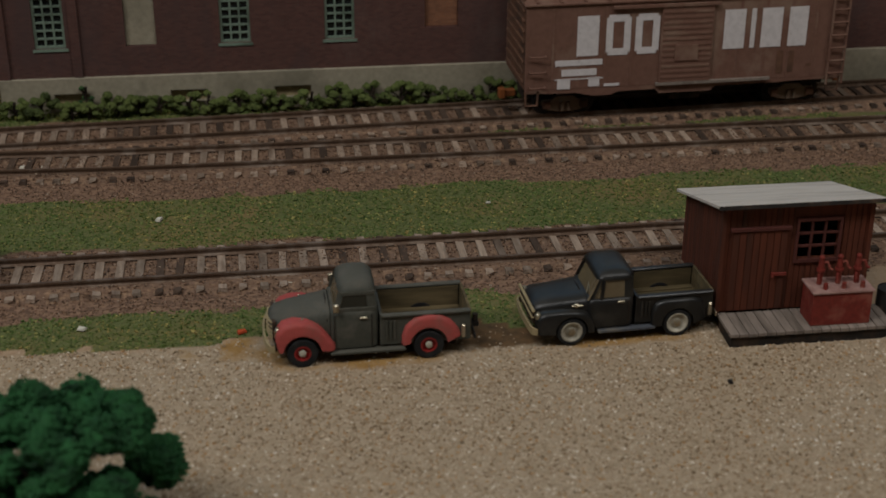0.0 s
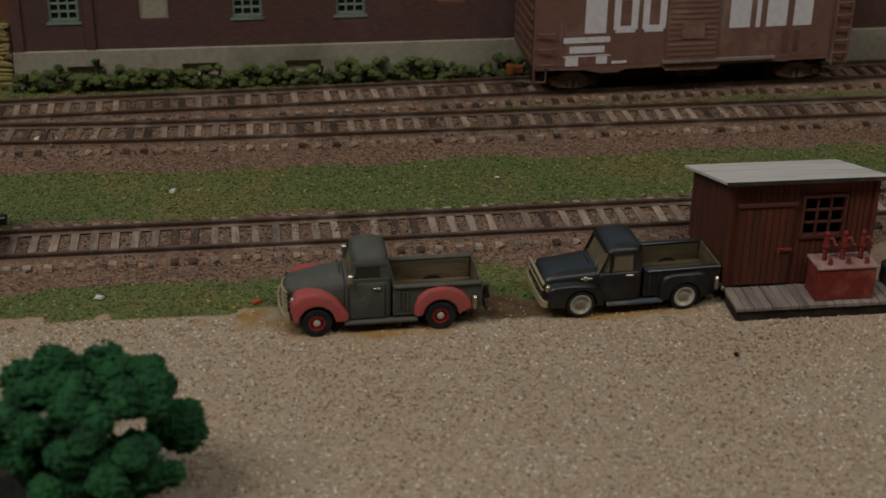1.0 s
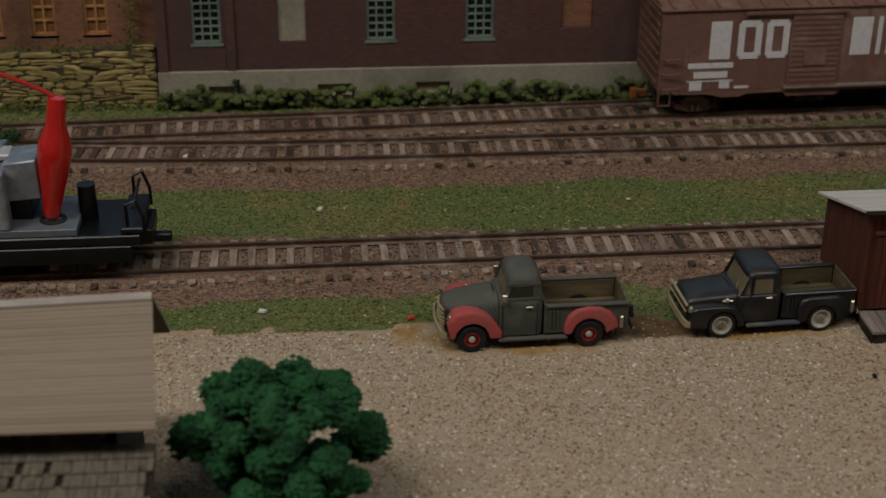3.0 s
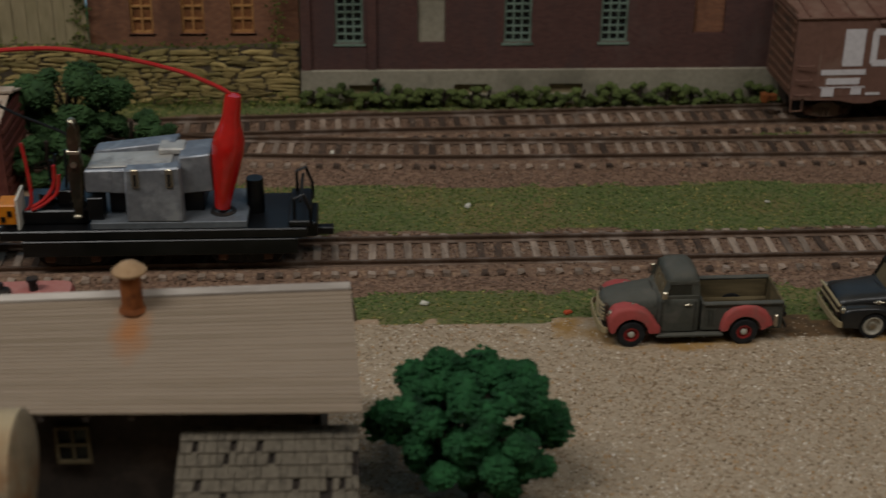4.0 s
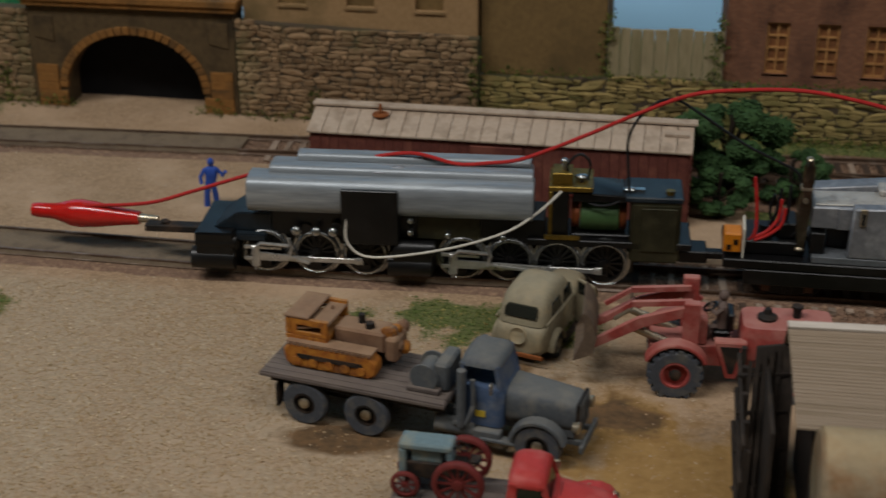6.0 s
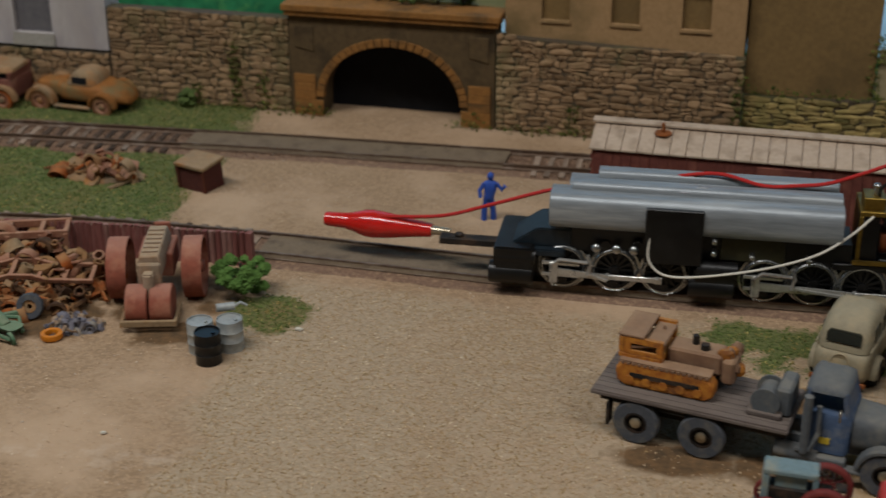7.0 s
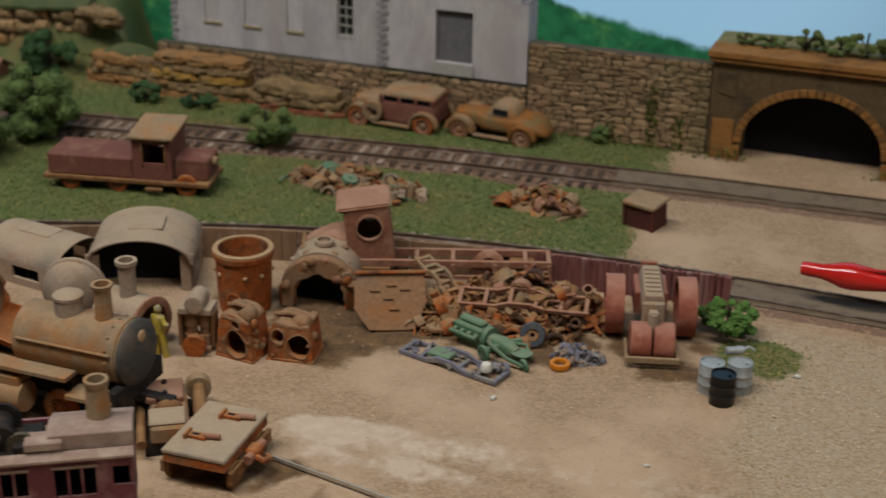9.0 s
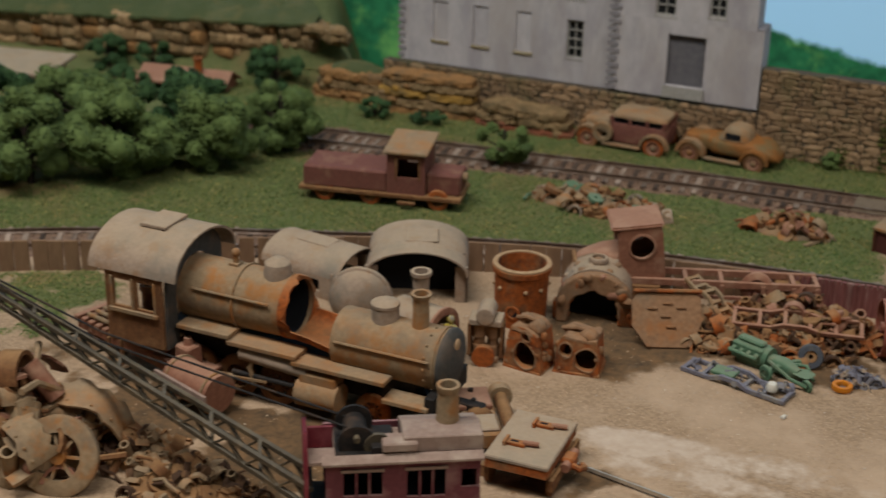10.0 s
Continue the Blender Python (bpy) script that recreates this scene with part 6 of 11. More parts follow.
def sedan():
    t = thing("sedan_car", "dusty tan 1930s sedan with a spare-wheel boss on its trunk", "car", -250.5, 22, 0, -105, scale=1.0)
    # front to -x before turning; the trunk looks at the yard
    body = [sec(-24, 4, 5, 10, 3), sec(-21, 6.0, 4, 12, 3), sec(-10, 7.0, 3.4, 13.4, 3.6), sec(-2, 8.6, 3, 14, 5), sec(14, 9.0, 3, 14.4, 6), sec(22, 8.8, 3.2, 14.2, 6), sec(25.6, 8.4, 3.6, 13.0, 5), sec(26.8, 7.4, 4.4, 11.0, 4)]
    part("body", Shape().loft(body), TAN_PAINT, t, angle=50)
    part("roof", Shape().loft([flat(13.4, -3.4, 25.4, 8.5, 6), flat(17.4, -1.6, 24.0, 8.2, 6), flat(20.6, 0.8, 22.0, 7.7, 5), flat(22.4, 3.0, 19.6, 6.6, 4.4), flat(23.4, 6, 16.4, 4.6, 3.4)]), TAN_PAINT, t, angle=50)
    part("rear_window", Shape().loft([[(25.0, -5.4, 16.0), (25.0, 5.4, 16.0), (24.1, 5.4, 18.6), (23.6, 4.6, 19.4), (23.6, -4.6, 19.4), (24.1, -5.4, 18.6)], [(23.4, -5.4, 16.0), (23.4, 5.4, 16.0), (22.4, 5.4, 18.6), (21.8, 4.6, 19.4), (21.8, -4.6, 19.4), (22.4, -5.4, 18.6)]]), GLASS_DARK, t)
    for sy in (-1, 1):
        for a, b in ((0.4, 8.4), (10.0, 18.6)):
            part("side_window", Shape().loft([[(a, sy * 8.62, 14.8), (b, sy * 8.62, 14.8), (b - 0.6, sy * 8.1, 19.2), (a + 0.9, sy * 8.1, 19.2)], [(a, sy * 7.6, 14.8), (b, sy * 7.6, 14.8), (b - 0.6, sy * 7.2, 19.2), (a + 0.9, sy * 7.2, 19.2)]]), GLASS_DARK, t, bevel=0.2)
        part("belt_rail", Shape().tube([(-2, sy * 8.7, 14.4), (12, sy * 9.0, 14.6), (24, sy * 8.5, 14.2)], 0.35, 6), TAN_PAINT, t)
        part("running_board", Shape().box(-8, 12, *sorted((sy * 8.8, sy * 11)), 2.6, 3.4), STEEL_DARK, t, bevel=0.2)
        for wx in (-15, 17):
            part("fender", Shape().prism(arch_band(wx, 4, 4.7, 5.8, 0, 180), "y", *sorted((sy * 7.6, sy * 10.8))), TAN_PAINT, t, bevel=0.35, seg=2, angle=50)
            wheel(t, wx, sy * 9.4, 4.2, 2.2, RUBBER, TAN_PAINT)
    # the open door on the loader's side
    door = part("open_door", Shape().prism([(0, 4), (9.4, 4), (9.4, 14.4), (8.6, 19.6), (1.0, 19.6), (0, 14.4)], "y", -0.5, 0.5, Matrix.Translation((-2, 9.0, 0)) @ Matrix.Rotation(radians(62), 4, "Z")), TAN_PAINT, t, "door standing open", bevel=0.3)
    part("door_window", Shape().box(1.6, 8.0, -0.7, 0.7, 14.8, 18.8, Matrix.Translation((-2, 9.0, 0)) @ Matrix.Rotation(radians(62), 4, "Z")), GLASS_DARK, door)
    part("trunk_boss", Shape().lathe([(3.2, 0), (3.2, 0.6), (2.7, 1.0), (2.1, 0.6), (0.1, 0.5)], 20, Matrix.Translation((26.2, 0, 10.2)) @ Matrix.Rotation(radians(80), 4, "Y")), TAN_PAINT, t)
    part("rear_bumper", Shape().box(27.2, 28, -8.8, 8.8, 3.4, 5.0), RUST_PIPE, t, "rust-brown bumper", bevel=0.3)
    part("chassis", Shape().box(-20, 24, -6, 6, 2.2, 4.5), STEEL_DARK, t)


sedan()


def flat_truck():
    t = thing("flatbed_truck", "dusty blue-grey three-axle flatbed truck", "truck", -313.1, -37, 0, -10.7)
    # front to +x
    for wx in (0, 19.6):
        for sy in (-1, 1):
            wheel(t, wx, sy * 10.2, 7.0, 3.8, RUBBER_GREY, STEEL_DARK, CHROME, bore=0.5)
    for sy in (-1, 1):
        wheel(t, 71, sy * 9.4, 6.9, 3.4, RUBBER_GREY, STEEL_DARK, CHROME, bore=0.5)
        part("mudguard", Shape().prism(arch_band(71, 6.6, 7.2, 8.6, 15, 172), "y", *sorted((sy * 7.6, sy * 11.6))).box(54, 64.6, *sorted((sy * 8, sy * 11)), 5.4, 6.6), TRUCK_BLUE, t, bevel=0.3)
        part("frame_rail", Shape().box(-10, 80, *sorted((sy * 3.6, sy * 5.2)), 8.4, 11), TRUCK_BLUE, t)
        part("fuel_tank", Shape().cyl((40, sy * 7.6, 7), (52, sy * 7.6, 7), 2.6, n=14), TRUCK_BLUE, t)
        part("headlight", Shape().lathe([(0.1, 0), (1.4, 0.4), (1.9, 2.0), (1.7, 2.3), (0.1, 2.4)], 14, Matrix.Translation((80, sy * 7.6, 13.5)) @ Matrix.Rotation(math.pi / 2, 4, "Y")), CHROME, t)
        part("chimney_pipe", Shape().cyl((48.4, sy * 10.4, 9), (48.4, sy * 10.4, 27), 1.3, n=12), TRUCK_BLUE, t)
    for ax in (0, 19.6, 71):
        part("axle", Shape().cyl((ax, -9.6, 6.4), (ax, 9.6, 6.4), 1.1), STEEL_DARK, t)
    part("bogie_beam", Shape().box(-4, 24, -3, 3, 5.6, 8.3), STEEL_DARK, t)
    part("flatbed", Shape().box(-14, 44, -12.5, 12.5, 14.2, 15.4), FLATBED, t, bevel=0.2)
    for k in range(9):
        part("bed_plank", Shape().box(-13.6, 43.6, -12.3 + k * 2.75, -9.75 + k * 2.75, 15.42, 15.85), FLATBED, t)
    for sy in (-1, 1):
        part("bed_sill", Shape().box(-12, 43, *sorted((sy * 7, sy * 9)), 11.1, 14.1), STEEL_DARK, t)
        part("mud_flap", Shape().box(-9, -8.2, *sorted((sy * 8, sy * 12)), 4.5, 12), STEEL_DARK, t)
    part("cab", Shape().loft([flat(9, 47, 60, 8.6, 8), flat(20.6, 47, 60.6, 8.6, 8), flat(21.4, 47.2, 60.2, 8.3, 7)]), TRUCK_BLUE2, t, angle=45)
    for x, y in ((47.8, -7.6), (47.8, 7.6), (59.2, -7.6), (59.2, 7.6)):
        part("cab_pillar", Shape().bar((x, y, 21), (x + (0.5 if x < 50 else -1.6), y * 0.93, 28), 1.3), TRUCK_BLUE2, t)
    part("cab_roof", Shape().loft([flat(27.4, 46.6, 59, 8.2, 6), flat(28.8, 47, 58.6, 7.8, 5), flat(29.8, 48.6, 56.6, 6, 4)]), TRUCK_BLUE, t, "dusty grey roof", angle=50)
    part("windscreen", Shape().loft([[(59.9, -6.8, 21.6), (59.9, 6.8, 21.6), (58.2, 6.2, 27.2), (58.2, -6.2, 27.2)], [(59.5, -6.8, 21.6), (59.5, 6.8, 21.6), (57.8, 6.2, 27.2), (57.8, -6.2, 27.2)]]), TRUCK_BLUE2, t, "blue-painted windscreen frame")
    part("rear_panel", Shape().box(46.8, 47.6, -7.4, 7.4, 21.5, 27.6), TRUCK_BLUE, t)
    part("hood", Shape().loft([sec(60.6, 7.2, 10, 21.4, 4), sec(70, 6.4, 10, 20.6, 4), sec(79, 5.6, 9.6, 19.6, 4.5), sec(80.4, 5.2, 10, 19, 5)]), TRUCK_BLUE, t, angle=50)
    part("radiator", Shape().box(80.4, 81.4, -5.2, 5.2, 9.6, 19.4), STEEL_DARK, t, bevel=0.3)
    for k in range(7):
        part("grille_bar", Shape().box(81.42, 81.8, -4.6 + k * 1.45, -4.1 + k * 1.45, 10, 19), TRUCK_BLUE, t)
    part("bumper", Shape().box(82.4, 83.6, -8.6, 8.6, 5.6, 8), TRUCK_BLUE, t, bevel=0.3)
    for sy in (-1, 1):
        part("bumper_iron", Shape().box(78, 83, *sorted((sy * 3.8, sy * 5)), 6, 7.4), TRUCK_BLUE, t)
        part("step_box", Shape().box(52, 60, *sorted((sy * 7.4, sy * 10.6)), 5.6, 8.6), TRUCK_BLUE, t, bevel=0.4)
        part("mirror", Shape().box(57, 57.6, *sorted((sy * 9.6, sy * 11.4)), 21, 24.4), CHROME, t, bevel=0.15)
        part("side_pipe", Shape().tube([(46, sy * 9.6, 9), (50, sy * 10.4, 10), (52, sy * 9.8, 16), (51.4, sy * 9.4, 24)], 0.8, 8), TRUCK_BLUE, t)
    part("door_mark", Shape().box(52, 55, -8.8, -8.62, 12, 14), mat("yellow_mark", "c9b13a", "b8a135"), t, "small yellow mark")
    w = thing("winch", "dusty winch and bales behind the truck's cab", "winch", -313.1, -37, 15.87, -10.7)
    part("base", Shape().box(31, 41, -8.5, 2, 0, 1.6), FLATBED, w, bevel=0.3)
    part("drum", Shape().cyl((36, -7, 4.6), (36, 1, 4.6), 3.0, n=16).cyl((36, -7.6, 4.6), (36, -7, 4.6), 4.2, n=18).cyl((36, 1, 4.6), (36, 1.6, 4.6), 4.2, n=18), TRUCK_BLUE, w)
    part("housing", Shape().box(38.5, 43, -6, 6, 0, 9), TRUCK_BLUE, w, bevel=0.8)
    d = thing("bulldozer", "small rusty orange crawler tractor on the flatbed", "bulldozer", -309.5, -34.2, 15.87, -10.7, scale=1.15)
    for sy in (-1, 1):
        y0, y1 = sorted((sy * 4.6, sy * 9.0))
        loop = [(-9.5, 1.2), (-7.5, 0), (13.5, 0), (15.6, 1.4), (15.8, 4.6), (14, 6.4), (-8, 6.8), (-10, 4.8)]
        part("track", Shape().prism(loop, "y", y0, y1), DOZER, d, bevel=0.5)
        for k in range(16):
            part("track_shoe", Shape().box(-8.6 + k * 1.45, -7.6 + k * 1.45, y0 - 0.15, y1 + 0.15, 6.4, 7.0), DOZER_TOP, d)
        part("roller_slot", Shape().box(-6, 12, *sorted((sy * 9.02, sy * 9.3)), 3.0, 4.2), STEEL_DARK, d)
        for k in range(5):
            part("roller", Shape().cyl((-6 + k * 4.4, sy * 8.6, 2.2), (-6 + k * 4.4, sy * 9.4, 2.2), 1.2, n=12), DOZER, d)
    part("engine_hood", Shape().box(2, 16, -3.6, 3.6, 5, 10.6), DOZER_TOP, d, bevel=0.6)
    part("radiator", Shape().box(16, 19.4, -4, 4, 3, 10), DOZER_TOP, d, bevel=0.8)
    part("rear_deck", Shape().box(-10, 1.5, -7, 7, 6.9, 8.4), DOZER, d, bevel=0.3)
    part("rear_plate", Shape().box(-10, -8.4, -7, 7, 8.4, 13), DOZER, d, bevel=0.3)
    for sy in (-1, 1):
        part("side_panel", wall_boxes(Shape(), -8.4, 1.5, *sorted((sy * 5.8, sy * 7)), 8.4, 13, [(-6.8, 0.0, 9.4, 11.4)]), DOZER, d)
        part("grab_bar", Shape().bar((-6.8, sy * 6.4, 10.2), (0, sy * 6.4, 11.6), 0.6), DOZER_TOP, d)
    part("canopy", Shape().box(-10.2, -3.4, -7.1, 7.1, 13.1, 13.7), DOZER_TOP, d, bevel=0.15)
    part("cowl_plate", Shape().box(-3.38, 1.8, -6.4, 6.4, 11.6, 12.3), DOZER_TOP, d, bevel=0.3)
    rng = random.Random(61)
    for k in range(9):
        sh = Shape()
        knob(sh, (rng.uniform(12, 20), rng.uniform(-4.5, 4.5), rng.uniform(4, 10.5)), (rng.uniform(1.2, 2.4), rng.uniform(1.2, 2.2), rng.uniform(1.0, 2.0)), rng, 8, 6)
        part("engine_lump", sh, DOZER_TOP if k % 2 else DOZER, d, angle=35)
    part("control_lever", Shape().cyl((-1.5, 2, 8.4), (-0.6, 2.2, 13.4), 0.35, n=6), DOZER_TOP, d)
    for sy in (-1, 1):
        part("track_dust", Shape().box(-9, 14.6, *sorted((sy * 4.7, sy * 8.9)), 7.02, 7.3), DOZER_TOP, d)
    part("seat", Shape().box(-6.5, -3, -3, 3, 8.4, 11.4), DOZER_TOP, d, bevel=0.6)
    part("exhaust_stub", Shape().cyl((8, 1, 10.5), (8, 1, 13), 0.9, n=10), STEEL_DARK, d)
    part("filler_cap", Shape().cyl((11, -1, 10.5), (11, -1, 12), 1.2, n=10), STEEL_DARK, d)


flat_truck()


def farm_tractor():
    t = thing("farm_tractor", "old pale blue farm tractor with dark red spoked wheels", "tractor", -262, -90, 9.8, 178, scale=0.72)
    # front to +x before turning: the nose looks left
    for sy in (-1, 1):
        wheel(t, 0, sy * 8.6, 9.6, 3.0, WHEEL_RED, WHEEL_RED, None, 12, bore=0.8)
        wheel(t, 20, sy * 6.0, 5.4, 1.8, WHEEL_RED, WHEEL_RED, None, 8, bore=0.74)
    part("body", Shape().box(-2, 22, -3.6, 3.6, 7, 14), STEEL_DARK, t, bevel=0.5)
    part("hood", Shape().box(3, 22.5, -4.6, 4.6, 19.2, 22), PALE_BLUE, t, bevel=0.7)
    part("radiator", Shape().box(20, 22.6, -4.4, 4.4, 7, 19.2), PALE_BLUE, t, bevel=0.4)
    part("firewall", Shape().box(3, 5, -4.4, 4.4, 14, 19.2), PALE_BLUE, t)
    part("engine", Shape().box(7, 18, -3, 3, 14, 18.6).cyl((9, -3.4, 16), (17, -3.4, 16), 0.9, n=10), PALE_BLUE, t, bevel=0.3)
    part("axle", Shape().cyl((0, -8, 9.6), (0, 8, 9.6), 1.4).cyl((20, -6, 5.4), (20, 6, 5.4), 0.9), STEEL_DARK, t)
    part("seat", Shape().box(-7, -3, -2.5, 2.5, 14.5, 16).bar((-4, 0, 10), (-5, 0, 14.6), 1), STEEL_DARK, t, bevel=0.4)
    part("steering_wheel", Shape().ring((0, 0, 20.4), (-0.5, 0, 1), 2.8, 2.3, 0.5, 16).cyl((3.6, 0, 18.6), (0, 0, 20.4), 0.4, n=6), STEEL_DARK, t)


farm_tractor()
BRIGHT = mat("bright_rod_steel", "c9c8c4", "a9a8a4", fine=500, coarse=200, rough=0.3, metal=0.7, bump=0.05)
CLIP = mat("tarnished_clip", "6e6656", "575042", "8d8676", fine=400, coarse=300, rough=0.22, metal=0.9, bump=0.1)
BLOCK_TOP = mat("sawn_block_top", "b7b3ac", "a5a19a", "8f8c88", fine=300, coarse=200, rough=0.55, metal=0.3, bump=0.2)

# ---- the bared locomotive, its tender and the test leads ----
def locomotive():
    t = thing("locomotive", "bared articulated model locomotive with aluminium tubes for a boiler", "locomotive", -285, 55.3, 0, 3.6)
    X = lambda x: x + 285
    # drivers
    for xs, rods in (((-352.6, -334.4, -317.2), (-331, -315)), ((-283.2, -266.8, -250.4, -234.2), (-281.5, -232.8))):
        for i, wx in enumerate(xs):
            for sy in (-1, 1):
                q = Matrix.Translation((X(wx), sy * 8.2, 3.4 + 8.0)) @ Vector((0, sy, 0)).to_track_quat("Z", "Y").to_matrix().to_4x4()
                w = part("driver", Shape().lathe([(6.9, -1.2), (8.9, -1.2), (8.9, -0.6), (8.1, -0.5), (8.0, 0.9), (7.7, 1.3), (7.4, 1.0), (7.3, 1.35), (6.95, 1.35), (6.9, -1.2)], 36, q, cap=False), NICKEL, t, "bright nickel driving wheel tyre", angle=30)
                s = Shape().lathe([(1.7, -0.9), (1.7, 1.2), (0.8, 1.6), (0.05, 1.6)], 14, q).lathe([(7.22, -0.6), (7.22, 0.9), (6.2, 0.8), (6.1, 0.0), (7.22, -0.6)], 30, q, cap=False)
                for k in range(14):
                    a = 6.2831853 * k / 14
                    s.bar((X(wx) + 1.5 * math.cos(a), sy * 8.4, 11.4 + 1.5 * math.sin(a)), (X(wx) + 6.3 * math.cos(a), sy * 8.4, 11.4 + 6.3 * math.sin(a)), 0.7, 0.8)
                s.prism(arch_band(X(wx), 11.4, 4.4, 6.3, 200, 280), "y", *sorted((sy * 8.0, sy * 8.9)))
                s.lathe([(6.8, -1.1), (6.8, -0.9), (0.05, -0.9)], 24, q)
                part("spokes", s, BLACK_METAL, w)
                part("crank_pin", Shape().cyl((X(wx) - 2.4, sy * 9.4, 9.4), (X(wx) - 2.4, sy * 12.2, 9.4), 0.9, n=10), BRIGHT, w)
        for sy in (-1, 1):
            x0, x1 = X(xs[0]) - 2.4, X(xs[-1]) - 2.4
            part("side_rod", Shape().prism([(x0 - 1.6, 8.0), (x0 + 2, 8.5), (x1 - 2, 8.5), (x1 + 1.6, 8.0), (x1 + 1.6, 10.8), (x1 - 2, 10.3), (x0 + 2, 10.3), (x0 - 1.6, 10.8)], "y", *sorted((sy * 10.6, sy * 11.3))), BRIGHT, t, bevel=0.12)
            cy = X(xs[0]) - 13
            mx = X(xs[1 if len(xs) == 3 else 2]) - 2.4
            part("main_rod", Shape().bar((cy + 10, sy * 12.2, 11.2), (mx, sy * 11.9, 9.6), 0.9, 2.0), BRIGHT, t)
            part("crosshead_guide", Shape().bar((cy + 6, sy * 12.0, 14.0), (cy + 19, sy * 12.0, 13.8), 1.0, 0.9).bar((cy + 6, sy * 12.0, 9.6), (cy + 19, sy * 12.0, 9.4), 0.9, 0.9), BRIGHT, t)
            part("crosshead", Shape().box(cy + 8.6, cy + 11.4, *sorted((sy * 11.2, sy * 12.9)), 6.6, 14.6), BRIGHT, t, bevel=0.3)
            part("valve_link", Shape().tube([(cy + 10, sy * 12.6, 5.6), (cy + 9.4, sy * 12.8, 13.6), (cy + 12, sy * 12.8, 15.8), (cy + 22, sy * 12.8, 15.2)], 0.6, 6).tube([(cy + 22, sy * 12.6, 18), (cy + 23, sy * 12.6, 14), (cy + 22, sy * 12.6, 10.4)], 0.7, 6).bar((cy + 22, sy * 12.6, 11), (mx, sy * 12.6, 8.6), 0.8), BRIGHT, t)
        part("cylinder_block", Shape().box(X(xs[0]) - 24, X(xs[0]) - 10, -14.4, 14.4, 6.2, 19.6 if len(xs) == 3 else 16.4), BLACK_METAL, t, "black cylinder block", bevel=0.6, seg=2)
        part("valve_chest", Shape().cyl((X(xs[0]) - 23, -11.6, 15.5), (X(xs[0]) - 9.4, -11.6, 15.5), 3.0).cyl((X(xs[0]) - 23, 11.6, 15.5), (X(xs[0]) - 9.4, 11.6, 15.5), 3.0), BLACK_METAL, t)
        part("cylinder", Shape().cyl((X(xs[0]) - 25.6, -11.4, 9), (X(xs[0]) - 10.4, -11.4, 9), 4.0).cyl((X(xs[0]) - 25.6, 11.4, 9), (X(xs[0]) - 10.4, 11.4, 9), 4.0), BLACK_METAL, t)
        part("engine_frame", Shape().box(X(xs[0]) - 10, X(xs[-1]) + 10, -5.6, 5.6, 6.8, 17.5), BLACK_METAL, t)
    # pilot deck and drawbar arm
    part("pilot_deck", Shape().box(X(-375), X(-352), -12, 12, 16, 18.6).prism([(X(-372), 18.6), (X(-350), 18.6), (X(-350), 25.5), (X(-362), 25.5)], "y", -9, 9).box(X(-371), X(-364), -9.6, 9.6, 18.7, 19.6), NAVY, t, "blue-black sloping deck", bevel=0.6, seg=2)
    part("drawbar", Shape().box(X(-398), X(-374), -2.4, 2.4, 13.6, 16.2).cyl((X(-391), 0, 16.2), (X(-391), 0, 17.4), 1.6), STEEL_DARK, t, bevel=0.3)
    part("running_frame", Shape().box(X(-350), X(-255), -8, 8, 17.6, 26.5), BLACK_METAL, t)
    part("steam_pipe", Shape().cyl((X(-338), -9, 20), (X(-338), 9, 20), 2.2).cyl((X(-327), -10, 22), (X(-327), 10, 22), 1.6), BLACK_METAL, t)
    for xx in (-341, -334, -328):
        part("valve_cap", Shape().ball((X(xx), -11.5, 20.5), (1.8, 1.4, 1.8), 12, 8), NICKEL, t)
    for xx, zz in ((-301, 26), (-301, 21.5), (-322, 22.5), (-288, 21), (-269, 21)):
        part("screw_head", Shape().cyl((X(xx), -8, zz), (X(xx), -12.2, zz), 1.0, n=10).ball((X(xx), -12.2, zz), (1.0, 0.5, 1.0), 10, 6), NICKEL, t)
    part("gearbox", Shape().box(X(-324.5), X(-305), -14.4, 13.2, 17.5, 37.6), BLACK_METAL, t, "black gearbox block", bevel=0.25)
    part("rear_gearbox", Shape().box(X(-299), X(-277), -9, 9, 18, 29), MOTOR, t, bevel=0.4)
    # the tubes that stand in for the boiler: octagon bars in a bundle
    oct_ = lambda cy, cz, r: [(q[1], q[2]) for q in sec(0, r * 0.96, cz - r * 0.86, cz + r * 0.92, 3.4, 28, cy)]
    for cy, cz, r, x0, x1 in ((-6.2, 33.2, 7.4, -357.5, -259), (6.4, 33.2, 7.0, -352, -260), (-2.8, 38.8, 4.0, -350.5, -259.5), (4.6, 41.0, 3.6, -342, -260.5)):
        part("tube", Shape().prism(oct_(cy, cz, r), "x", X(x0), X(x1)), ALU, t, "brushed aluminium tube", bevel=0.25)
    part("tube_mouth", Shape().cyl((X(-357.7), -6.2, 33.2), (X(-356), -6.2, 33.2), 6.0, n=20), ALU_ROUGH, t)
    part("solder_blob", Shape().ball((X(-312), -5, 41), (5, 1.6, 0.8), 14, 8).ball((X(-306), -3.5, 42.2), (3, 1.2, 0.7), 12, 8), ALU_ROUGH, t)
    # motor bay
    part("cab_floor", Shape().box(X(-261), X(-205), -9.5, 9.5, 17.5, 20), BLACK_METAL, t, bevel=0.3)
    part("motor_side", Shape().box(X(-254), X(-247), -8.5, 8.5, 20, 38), BLACK_METAL, t, bevel=0.5)
    part("brass_bracket", Shape().box(X(-254), X(-239), -8.8, 8.8, 37.6, 39.4).box(X(-254), X(-252.6), -8.8, 8.8, 20, 37.6).box(X(-253), X(-246), -7, 2, 39.4, 43.6), BRASS, t, bevel=0.25)
